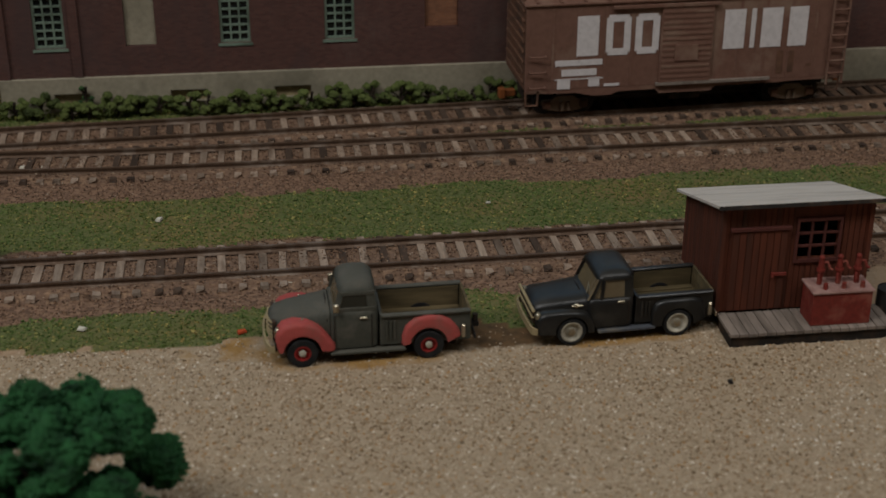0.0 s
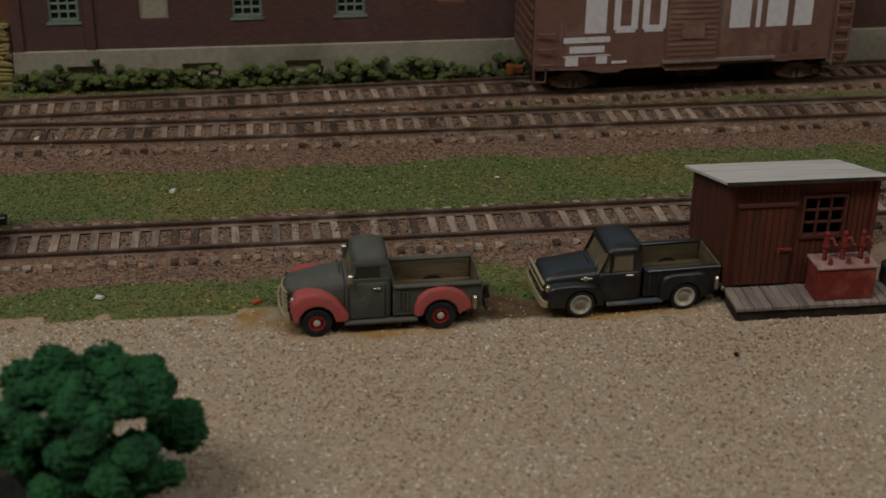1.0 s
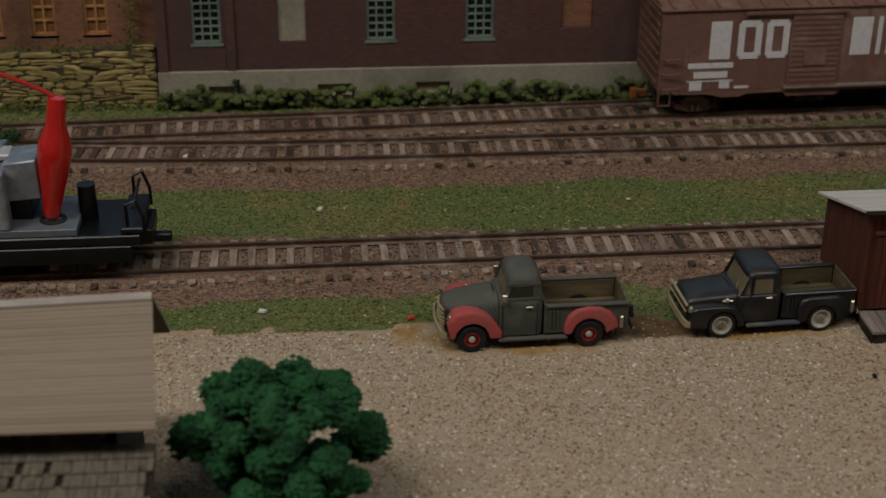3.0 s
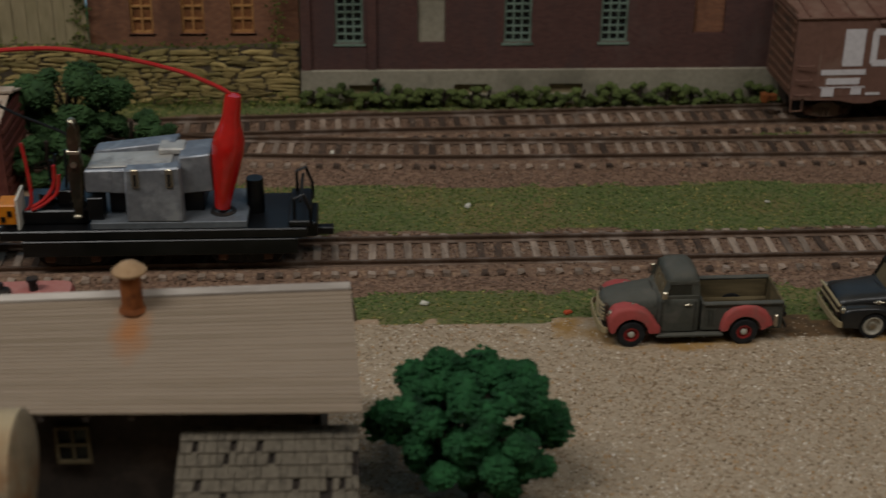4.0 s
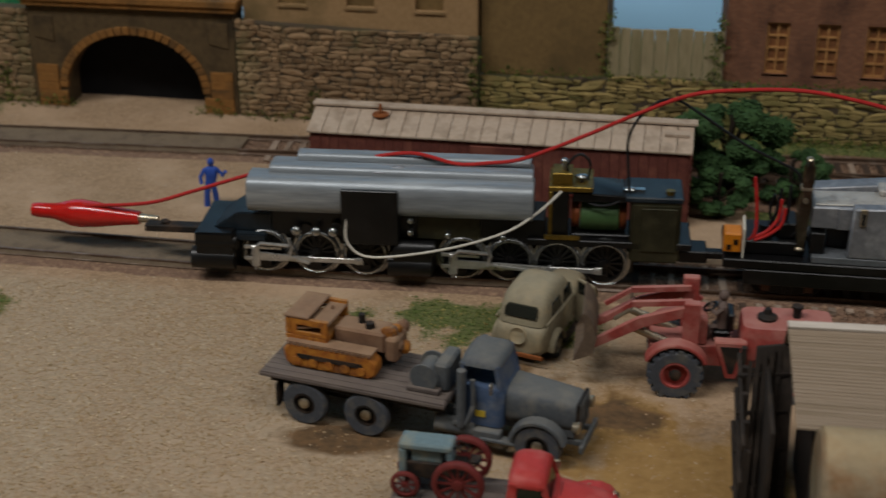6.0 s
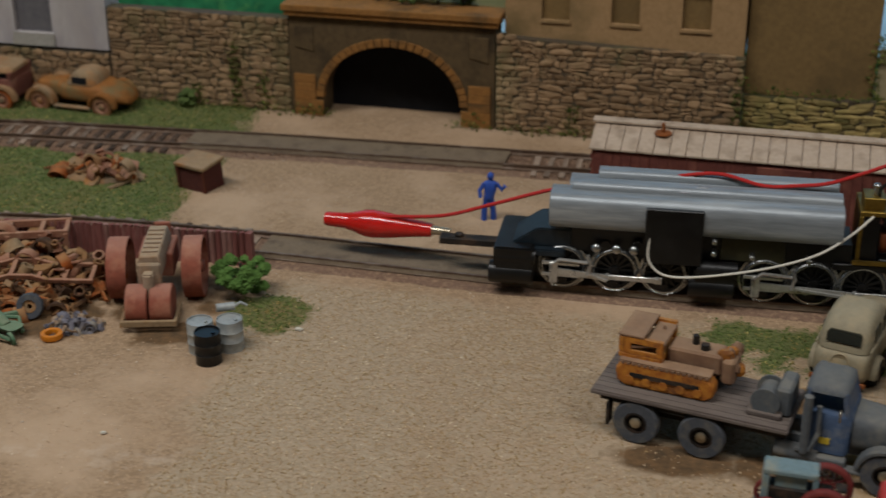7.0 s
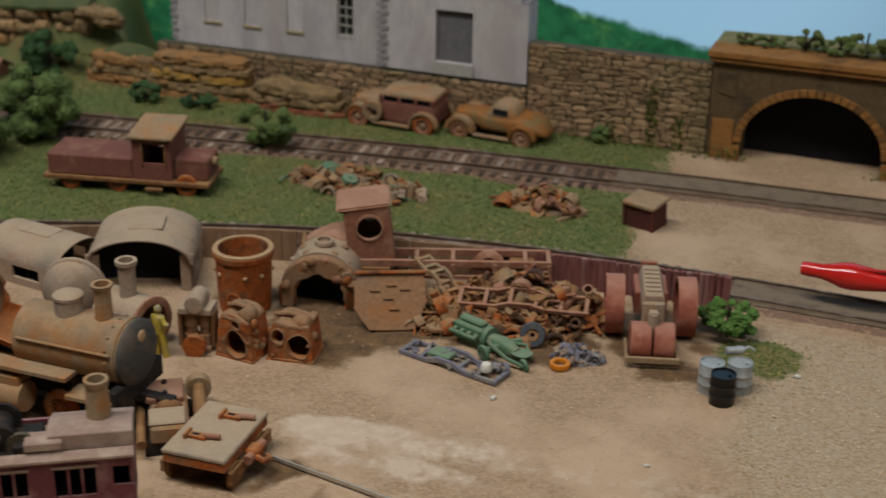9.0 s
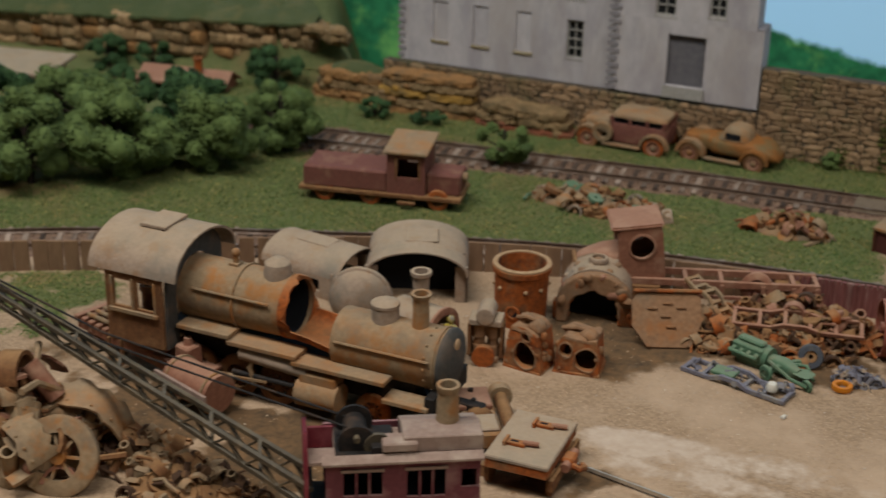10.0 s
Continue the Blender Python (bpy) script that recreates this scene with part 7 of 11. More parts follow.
    part("brass_tab", Shape().box(X(-255), X(-243), -10.6, -9.6, 20.6, 22), BRASS, t)
    part("terminal", Shape().cyl((X(-249), -3, 43.6), (X(-249), -3, 46.6), 1.0, n=10).ball((X(-249), -3, 46.8), (1.4, 1.4, 1.0), 10, 6).ball((X(-243), -2, 40.6), (2.4, 1.8, 1.1), 12, 6), NICKEL, t)
    part("coil", Shape().lathe([(0.1, -6.6), (5.4, -6.6), (5.8, -6.2), (5.8, 6.2), (5.4, 6.6), (0.1, 6.6)], 28, Matrix.Translation((X(-236.5), -1.5, 27.0)) @ Matrix.Rotation(math.pi / 2, 4, "Y")), COIL_GREEN, t, "green taped coil")
    for dx in (-9.2, 8.8):
        part("winding", Shape().lathe([(0.1, -1.4), (4.8, -1.4), (5.3, 0), (4.8, 1.4), (0.1, 1.4)], 24, Matrix.Translation((X(-236.5) + dx * 0.9, -1.5, 27.0)) @ Matrix.Rotation(math.pi / 2, 4, "Y")), COPPER, t)
    part("pole_piece", Shape().prism([(X(-246), 33.6), (X(-228), 33.6), (X(-227), 34.6), (X(-228.1), 36.4), (X(-246), 37.2)], "y", -7.8, 7.8).box(X(-246), X(-226), -7, 7, 19.5, 21.5), BLACK_METAL, t, bevel=0.4)
    part("motor_can", Shape().box(X(-226), X(-209), -9.5, 9.5, 12.5, 34.6), MOTOR, t, "dark olive motor can", bevel=0.8, seg=2)
    part("motor_face", Shape().box(X(-222.5), X(-210.5), -9.9, -9.52, 17, 33), MOTOR, t, bevel=0.15)
    part("motor_lid", Shape().box(X(-228), X(-208.5), -9, 9, 34.62, 36.6), NAVY, t, bevel=0.4)
    part("lid_screw", Shape().cyl((X(-213), -5, 36.6), (X(-213), -5, 38.0), 1.5, n=12), BRASS, t)
    part("lid_terminal", Shape().ball((X(-226.5), -3, 37.0), (2.4, 1.7, 1.0), 12, 6).box(X(-225), X(-221.5), -4, -2, 36.6, 37.5), NICKEL, t)
    part("bridge_wire", Shape().tube(smooth_path([(X(-243), -4, 40), (X(-242), -6, 34), (X(-236), -8.6, 33), (X(-230), -7.5, 34.5), (X(-227), -4, 37)], 6), 0.5, 6).tube(smooth_path([(X(-247), -4, 41), (X(-248), -5, 46), (X(-244), -5, 50), (X(-240.5), -5, 47), (X(-241), -5, 41)], 6), 0.5, 6), WIRE_BLACK, t, "looped black motor wire")
    part("rear_coupler", Shape().box(X(-208.9), X(-199), -5, 5, 11, 15.4).box(X(-200), X(-193), -2, 2, 11.4, 14), BLACK_METAL, t, bevel=0.4)
    part("white_wire", Shape().tube(smooth_path([(X(-322.8), -14, 27), (X(-322.4), -14.6, 18), (X(-314), -15.0, 13.2), (X(-290), -15, 17.0), (X(-269), -14.2, 23.8), (X(-257.5), -12, 31), (X(-249.6), -9, 38)], 8), 0.45, 8), WIRE_WHITE, t, "white motor wire")


locomotive()


def tender():
    t = thing("tender", "black flat tender chassis carrying aluminium blocks", "tender", -145, 60.6, 0, 0.4)
    X = lambda x: x + 145
    part("frame", Shape().box(X(-194), X(-97), -14, 14, 14.6, 18.0), BLACK_METAL, t, "black chassis frame", bevel=0.4)
    part("centre_sill", Shape().box(X(-182), X(-106), -10, 10, 8.5, 14.6), BLACK_METAL, t, bevel=0.4)
    for sy in (-1, 1):
        part("skirt", Shape().box(X(-187), X(-100), *sorted((sy * 12.6, sy * 14.2)), 9.0, 14.5), BLACK_METAL, t, bevel=0.3)
    part("deck_plate", Shape().box(X(-165), X(-116), -13.2, 12.5, 18.02, 20.4), GREY_DECK, t, "grey metal deck plate", bevel=0.2)
    # black block added to paint the dark gap under the aluminium overhang
    part("spacer", Shape().box(X(-160), X(-130), -5, 9, 20.42, 29), BLACK_METAL, t, bevel=0.3)
    part("aluminium_block", Shape().loft([[(X(-166.5), -10, 29.4), (X(-137), -10.4, 29.0), (X(-137), 6, 29.0), (X(-165.5), 6, 29.4)], [(X(-166.3), -10, 37.0), (X(-137), -10.4, 37.9), (X(-137), 6, 37.8), (X(-165.3), 6, 36.9)]]), ALU_ROUGH, t, bevel=0.5)
    part("block_cap", Shape().loft([[(X(-165.5), -8.6, 37.05), (X(-139), -8.8, 37.95), (X(-139), 3.6, 37.9), (X(-165), 3.4, 37.0)], [(X(-165.2), -8.3, 37.6), (X(-139.4), -8.5, 38.5), (X(-139.4), 3.2, 38.5), (X(-164.8), 3.0, 37.6)]]), BLOCK_TOP, t, "pale sawn top", bevel=0.2)
    part("groove_plate", Shape().box(X(-157.6), X(-152.8), -10.9, -10.1, 29.6, 37.2), ALU_ROUGH, t, bevel=0.2)
    part("top_bar", Shape().loft([[(X(-165.5), 5, 35.4), (X(-139), 4, 38.0), (X(-138), 11, 38.6), (X(-165), 11.5, 35.8)], [(X(-165.5), 5.2, 37.4), (X(-139), 4.2, 40.6), (X(-138), 11, 41.0), (X(-165), 11.5, 37.8)]]), ALU_ROUGH, t, "tilted aluminium bar", bevel=0.4)
    part("top_lug", Shape().box(X(-144), X(-135.5), -1, 7, 38.2, 40.4), BLOCK_TOP, t, bevel=0.5)
    part("clamp", Shape().loft([[(X(-153.6), -13.2, 20.42), (X(-135.6), -13.4, 20.42), (X(-135.6), -8, 20.42), (X(-153.6), -8, 20.42)], [(X(-153.2), -13.0, 38.2), (X(-136.0), -13.2, 39.0), (X(-136.0), -8, 39.0), (X(-153.2), -8, 38.2)]]), ALU_ROUGH, t, "aluminium clamp plate", bevel=0.5)
    for xx in (-150, -139.4):
        part("slot", Shape().box(X(xx) - 1.1, X(xx) + 1.1, -13.7, -13.1, 32.4, 38.6), CHROME, t, bevel=0.25)
        part("slot_hole", Shape().box(X(xx) - 0.5, X(xx) + 0.6, -13.9, -13.71, 33, 37), STEEL_DARK, t)
    part("side_block", Shape().loft([[(X(-137), -7.5, 27.5), (X(-126.4), -7.2, 28.2), (X(-126.4), 7, 28.2), (X(-137), 7, 27.5)], [(X(-137), -7.3, 39.9), (X(-127), -7, 40.8), (X(-127), 7, 40.8), (X(-137), 7, 39.9)]]), ALU_ROUGH, t, bevel=0.4)
    part("post", Shape().cyl((X(-114), 0, 18), (X(-114), 0, 29.6), 3.0, 2.8, 16), BLACK_METAL, t)
    part("hole_collar", Shape().ring((X(-124), -5.6, 20.6), (0, 0, 1), 4.2, 2.8, 0.6, 20), STEEL_DARK, t)
    part("battery_block", Shape().box(X(-166), X(-161), -11, -4, 20.4, 28), BLACK_METAL, t, bevel=0.3)
    part("front_gear", Shape().box(X(-187), X(-167), -9, 9, 18.02, 23), BLACK_METAL, t, bevel=0.5)
    part("gear_drum", Shape().cyl((X(-180), -3, 23), (X(-180), -3, 27), 2.6), BLACK_METAL, t)
    part("gear_block", Shape().box(X(-176), X(-170), -6, 6, 23.02, 28.5), BLACK_METAL, t, bevel=0.4)
    con = part("connector", Shape().box(X(-194.2), X(-188.2), -12, -4, 19.5, 26.4), ORANGE, t, "orange connector block", bevel=0.4)
    for cx, cz in ((-192.4, 20.6), (-190.2, 22.6)):
        part("connector_slot", Shape().box(X(cx) - 0.7, X(cx) + 0.7, -12.3, -11.98, cz, cz + 1.8), BLACK_METAL, con)
    part("card", Shape().prism([(-12.6, 18.05), (-3, 18.05), (-3, 29.4), (-12.6, 28.4)], "x", X(-188.0), X(-187.3)), WHITE_CARD, t, "white card plate")
    for pts in ([(-186.5, -8, 22), (-183.9, -8, 26), (-184.2, -7, 36), (-185.4, -6, 45)], [(-184, -8, 24), (-180, -8, 26.4), (-176.6, -7, 31), (-176, -6.5, 37.6)], [(-184, -8.6, 23), (-179.6, -8.8, 25.4), (-175.6, -8, 29), (-174.6, -7, 34.6)]):
        part("red_wire", Shape().tube(smooth_path([(X(a), b, c) for a, b, c in pts], 6), 0.6, 6), WIRE_RED, t)
    for pts in ([(-183, -3, 20), (-178, -4, 29), (-176, -3, 40)], [(-180, -2, 22), (-174, -3, 27), (-173, -2, 41)], [(-176, -2, 22), (-179, 0, 30), (-178, -1, 37)], [(-172, -6, 24), (-169, -8, 27), (-166, -9, 24)]):
        part("black_wire", Shape().tube(smooth_path([(X(a), b, c) for a, b, c in pts], 6), 0.55, 6), WIRE_BLACK, t)
    part("rear_step", Shape().box(X(-103), X(-96), -13, 13, 18.02, 20), BLACK_METAL, t, bevel=0.4)
    part("rear_plate", Shape().box(X(-100), X(-94), -8, 8, 12, 17), BLACK_METAL, t, bevel=0.4)
    for sy in (-1, 1):
        part("handrail", Shape().tube([(X(-101), sy * 11, 20), (X(-101), sy * 11, 27), (X(-98), sy * 11, 28.5), (X(-96), sy * 11, 23), (X(-96), sy * 11, 17)], 0.6, 6), BLACK_METAL, t)
    part("cross_rail", Shape().tube([(X(-99), -11, 26), (X(-99), 11, 26)], 0.5, 6), BLACK_METAL, t)
    part("coupler", Shape().box(X(-96), X(-89), -1.6, 1.6, 9.6, 12.2), BLACK_METAL, t, bevel=0.3)
    truck_bogie(t, X(-172), material=BLACK_METAL, gauge=8.2, r=4.4)
    truck_bogie(t, X(-117), material=BLACK_METAL, gauge=8.2, r=4.4)


tender()


def boot(parent, a, b, fat=5.0):
    """A red rubber clip boot from its wire end a to its mouth b."""
    a, b = Vector(a), Vector(b)
    q = (b - a).to_track_quat("Z", "Y").to_matrix().to_4x4()
    L = (b - a).length
    prof = [(0.4, 0), (2.4, 0.01 * L), (2.7, 0.05 * L), (2.9, 0.2 * L), (3.5, 0.27 * L), (fat * 0.95, 0.38 * L), (fat, 0.46 * L), (fat * 0.9, 0.6 * L), (fat * 0.62, 0.84 * L), (fat * 0.48, L), (fat * 0.34, L)]
    return part("clip_boot", Shape().lathe(prof, 22, Matrix.Translation(a) @ q), BOOT_RED, parent, "glossy red vinyl clip boot", angle=50)


def leads():
    t = thing("red_test_lead", "red test lead with red clip boots arching over the locomotive", "test lead", 0, 0, 0)
    pts = [(-441, 53, 18), (-420, 51, 20), (-398, 52, 22), (-381, 54, 27), (-359, 55, 34.6), (-340, 55.5, 39.4), (-321, 56, 42.2), (-302, 56, 45.6), (-286, 55, 43), (-275, 56, 43.6), (-263, 56, 46), (-244, 56, 54.8), (-226, 56, 64), (-208, 57, 71.6), (-190, 57, 74.2), (-172, 58, 74.4), (-154, 58, 71.8), (-136, 57, 67.6), (-126, 56, 63.8), (-120.5, 55.4, 61), (-118.8, 55.2, 58.6)]
    part("wire", Shape().tube(smooth_path(pts, 6), 0.72, 8), WIRE_RED, t, "red insulated wire")
    boot(t, (-118.6, 55.2, 60.5), (-124.2, 55.0, 22.0), 5.2)
    boot(t, (-443, 52.6, 16.2), (-402, 53, 15.4), 5.2)
    part("clip_jaw", Shape().cyl((-402.5, 53, 15.4), (-395, 53.2, 15.2), 1.7, 1.3, 12), CHROME, t, "bare metal clip jaw")
    k = thing("black_test_lead", "black test lead with a bare metal clip on the tender", "test lead", 0, 0, 0)
    pts = [(-226.6, 53, 37.6), (-227.6, 55, 46), (-228, 56.4, 54.5), (-225.6, 56.6, 61.4), (-220, 57, 67.8), (-213, 57.4, 69.4), (-204, 57.6, 64.4), (-189, 58, 54.6), (-178, 58, 49.4), (-171.5, 57.6, 46), (-169, 57, 40)]
    part("wire", Shape().tube(smooth_path(pts, 6), 0.5, 8), WIRE_BLACK, k, "thin black wire")
    for dy in (-1.5, 1.5):
        part("jaw", Shape().prism([(-1.2, 0), (1.4, 0), (1.8, 8), (2.2, 17), (1.5, 22), (2.1, 25), (1.6, 30), (0.6, 32.4), (-0.8, 32.4), (-1.7, 29), (-1.9, 24), (-1.3, 21), (-2.6, 16), (-2.0, 8)], "y", dy - 0.35, dy + 0.35, Matrix.Translation((-168.9, 51.5, 21.4)) @ Matrix.Rotation(0.02, 4, "Y")), CLIP, k, "tarnished metal clip jaw", bevel=0.35)
    part("pivot", Shape().cyl((-168.7, 48.8, 39.5), (-168.7, 54.2, 39.5), 0.9, n=10), CHROME, k)
    part("spring_band", Shape().box(-170.6, -166.8, 49.6, 53.4, 42.6, 44.2), CHROME, k, bevel=0.3)
    part("clip_tip", Shape().ball((-168.4, 51.5, 53.4), (1.3, 1.6, 1.0), 12, 8), CHROME, k)
    part("clip_foot", Shape().ball((-169.2, 50, 21.6), (1.6, 1.2, 0.9), 10, 6), CHROME, k)


leads()

# ---- the scrap yard ----
RUST = mat("orange_rust", "a45620", "753a16", "55331f", fine=600, coarse=140, rough=0.9, stain="8a6a48")
DUST = mat("dusty_rust_tan", "937c5f", "7c674c", "94602f", fine=600, coarse=130, rough=0.9, dirt_at=(0.48, 0.68), stain="71604d")
DUST_WARM = mat("dusty_rust_brown", "8e6c4e", "76563c", "8c5c36", fine=600, coarse=130, rough=0.9, dirt_at=(0.5, 0.7), stain="71604d")
DUST_GREY = mat("dusty_grey_tan", "a08b77", "8c7865", "8c6a4c", fine=600, coarse=130, rough=0.9, dirt_at=(0.52, 0.74), stain="786f62")
PINK_RUST = mat("pinkish_rust", "8c5e48", "774d3a", "99755e", fine=600, coarse=110, rough=0.9)
SCRAP_BROWN = mat("brown_scrap", "77502f", "5d3c24", "8a6542", fine=600, coarse=140, rough=0.9)
CORR_RED = mat("corrugated_red", "7a4a44", "683d38", "8f6f66", fine=500, coarse=90, stretch=(1, 1, 0.3), rough=0.8)
FENCE_TAN = mat("tan_fence_board", "86694f", "785d45", "6d5440", fine=600, coarse=80, stretch=(1, 1, 0.3), rough=0.9)
OXIDE = mat("roller_red_oxide", "8e4f3d", "7a4233", "9b6a54", fine=600, coarse=120, rough=0.85)
SCRAP_GREEN = mat("green_engine_paint", "56755a", "47634a", "6f745c", fine=600, coarse=160, rough=0.8)
SCRAP_GREY = mat("grey_violet_metal", "73717a", "63616a", "8a8478", fine=600, coarse=160, rough=0.75)
DRUM_GREY = mat("galvanised_drum", "a7abaa", "979b9a", "828584", fine=500, coarse=120, rough=0.5, metal=0.3)
MAROON = mat("maroon_crane_paint", "6d3a3f", "5e3136", "83605c", fine=600, coarse=110, rough=0.75)
MAROON_TOP = mat("dusty_pink_roof", "947d6f", "846e61", "a08d7d", fine=600, coarse=110, rough=0.9)
BOOM_GREY = mat("dusty_dark_boom", "4a4030", "3a3226", "66563e", fine=600, coarse=140, rough=0.8)
ROCK_TAN = mat("tan_sandstone", "8a7350", "72593b", "56482f", fine=400, coarse=90, rough=0.95, bump=0.5, relief=0.6)
ROCK_ORANGE = mat("orange_sandstone", "967044", "7d5833", "5f4c33", fine=400, coarse=90, rough=0.95, bump=0.5, relief=0.6)
FIG_BLUE = mat("blue_figure_paint", "2d4fa6", "274591", fine=300, coarse=90, rough=0.6)
FIG_YELLOW = mat("yellow_figure_paint", "b09a3a", "9d8933", "3c5590", fine=300, coarse=60, rough=0.6)
STEEL_BRIGHT = mat("worn_rail_steel", "c0b6a6", "a99f90", fine=500, coarse=90, rough=0.4, metal=0.6)
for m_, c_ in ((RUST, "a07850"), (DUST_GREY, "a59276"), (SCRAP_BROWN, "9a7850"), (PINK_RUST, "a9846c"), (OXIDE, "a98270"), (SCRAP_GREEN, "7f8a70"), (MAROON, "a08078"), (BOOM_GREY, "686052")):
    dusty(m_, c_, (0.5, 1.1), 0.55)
weathered(DUST, "a06a38", 34, (0.5, 0.66), 0.55)
weathered(DUST, "6b6350", 52, (0.54, 0.7), 0.5)
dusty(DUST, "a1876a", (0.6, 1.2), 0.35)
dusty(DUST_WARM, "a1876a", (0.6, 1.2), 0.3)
SCRAP_DARK = mat("dark_brown_scrap", "4c3524", "3a281b", "66492f", fine=600, coarse=140, rough=0.9)


def fence():
    line = smooth_path([(-850, -83, 0), (-780, -45, 0), (-716, -10, 0), (-667, 8, 0), (-634, 18, 0), (-600, 24, 0), (-560, 31, 0), (-515, 36.5, 0), (-468, 39.5, 0)], 40)
    f = thing("board_fence", "low tan board fence round the scrap yard", "fence")
    c = thing("corrugated_fence", "low corrugated red sheet fence with faded streaks", "fence")
    run, last, step, k = 0.0, line[0], 6.0, 0
    boards = []
    for p in line[1:]:
        run += (p - last).length
        if run >= (step if p.x < -562 else 1.9):
            boards.append((p, run))
            run = 0
        last = p
    me = mesh_of("board", Shape().box(-3.05, 3.05, -0.6, 0.6, -1, 13.2), FENCE_TAN, bevel=0.15)
    mc = mesh_of("corrugation", Shape().cyl((0, 0, -0.5), (0, 0, 13.0), 1.05, n=10), CORR_RED)
    prev = line[0]
    for p, _ in boards:
        ang = math.degrees(math.atan2(p.y - prev.y, p.x - prev.x))
        if p.x < -562:
            piece("board", me, f, pose(p.x * MM, p.y * MM, rnd.uniform(0, 0.4) * MM, 0, 0, ang))
        else:
            piece("corrugation", mc, c, pose(p.x * MM, p.y * MM, 0.4 * MM, rnd.uniform(-2, 2), 0, ang))
        prev = p
    a, b = Vector((-562, 31.8, 0)), Vector((-468, 40.6, 0))
    part("backing_sheet", Shape().bar((a.x, a.y, 6), (b.x, b.y, 6), 0.6, 12.4), CORR_RED, c)
    part("end_post", Shape().box(-468.8, -466.6, 38.2, 41, -1, 13.6), CORR_RED, c)


fence()


def arched_shell(name, label, x, y, z, rz, w, d, wall, rise, material, rx=0, ry=0, open_front=True):
    """A cab shell with a barrel roof spanning local x."""
    t = thing(name, label, "cab shell", x, y, z, rz, rx=rx, ry=ry)
    n = 16
    prof = lambda k: [(w / 2 * math.cos(math.pi * i / n) * k, wall + rise * math.sin(math.pi * i / n) * k) for i in range(n + 1)]
    out, inn = prof(1.0), prof(0.94)
    part("roof", Shape().prism(out + inn[::-1], "y", -d / 2 - 2, d / 2 + 2), material, t, "dusty curved roof", angle=40)
    for sx in (-1, 1):
        x0, x1 = sorted((sx * w / 2, sx * (w / 2 - 1.2)))
        s = wall_boxes(Shape(), -d / 2, d / 2, x0, x1, 0, wall, [(-d * 0.3, d * 0.1, wall * 0.4, wall * 0.85)])
        s.v = [(b, a, c) for a, b, c in s.v]
        part("side", s, material, t)
    part("rear_panel", Shape().prism([(-w / 2 + 1.3, 0), (w / 2 - 1.3, 0), (w / 2 - 1.3, wall)] + [(p * 0.93, wall + (q - wall) * 0.93) for p, q in out[1:-1]] + [(-w / 2 + 1.3, wall)], "y", d / 2 - 1.2, d / 2), material, t)
    # black sheet stands in for the shade inside the shell
    part("dark_inside", Shape().box(-w / 2 + 1.3, w / 2 - 1.3, -d * 0.12, -d * 0.1, 0, wall + rise * 0.4), SHADE_BLACK, t)
    part("front_post", Shape().box(-w / 2, -w / 2 + 5, -d / 2, -d / 2 + 1.2, 0, wall + rise * 0.3), material, t)
    part("front_post", Shape().box(w / 2 - 5, w / 2, -d / 2, -d / 2 + 1.2, 0, wall + rise * 0.3), material, t)
    part("hatch", Shape().box(-w * 0.12, w * 0.2, -d * 0.2, d * 0.25, wall + rise * 0.965, wall + rise * 1.02), material, t, bevel=0.2)
    rim = prof(1.02)
    part("roof_rim", Shape().prism(rim + prof(0.97)[::-1], "y", -d / 2 - 2.7, -d / 2 - 2.02), material, t)
    return t


arched_shell("cab_shell", "dusty tan arched locomotive cab shell among scrap", -687, -17, 0, 23, 41, 30, 12.1, 10.1, DUST_GREY)
arched_shell("cab_shell", "low dusty cab roof with a small window, by the fence", -725, -31, -1, 82, 28, 34, 11, 8, DUST_GREY)


def kettle():
    t = thing("boiler_ring", "orange-rusted open boiler ring standing on end", "boiler ring", -638, -27, 0)
    part("shell", Shape().lathe([(8.6, 0), (9.6, 0), (10.2, 8), (10.6, 21), (11.4, 21.5), (11.6, 23.6), (10.8, 24.2), (9.4, 24.2), (9.2, 21), (8.6, 0)], 36, cap=False), RUST, t, angle=40)
    part("rim", Shape().ring((0, 0, 24.3), (0, 0, 1), 11.4, 9.5, 0.8, 36), PIPE_CAP, t, "dusty pale rim")
    part("floor_plate", Shape().cyl((0, 0, 0.2), (0, 0, 1.0), 8.8, n=24), STEEL_DARK, t)
    part("fire_hole", Shape().ring((0.5, -9.7, 7), (0, -1, 0), 3.0, 2.0, 1.4, 18), RUST, t)
    # black disc drawn as the fire hole's shaded inside
    part("fire_hole_dark", Shape().cyl((0.5, -9.6, 7), (0.5, -10.0, 7), 2.0, n=16), SHADE_BLACK, t)
    for a in (-150, -120, -60, -25, 20, 160):
        part("rivet", Shape().ball((10.6 * math.cos(radians(a)), 10.6 * math.sin(radians(a)), 16), 0.9, 8, 6), PIPE_CAP, t)


kettle()


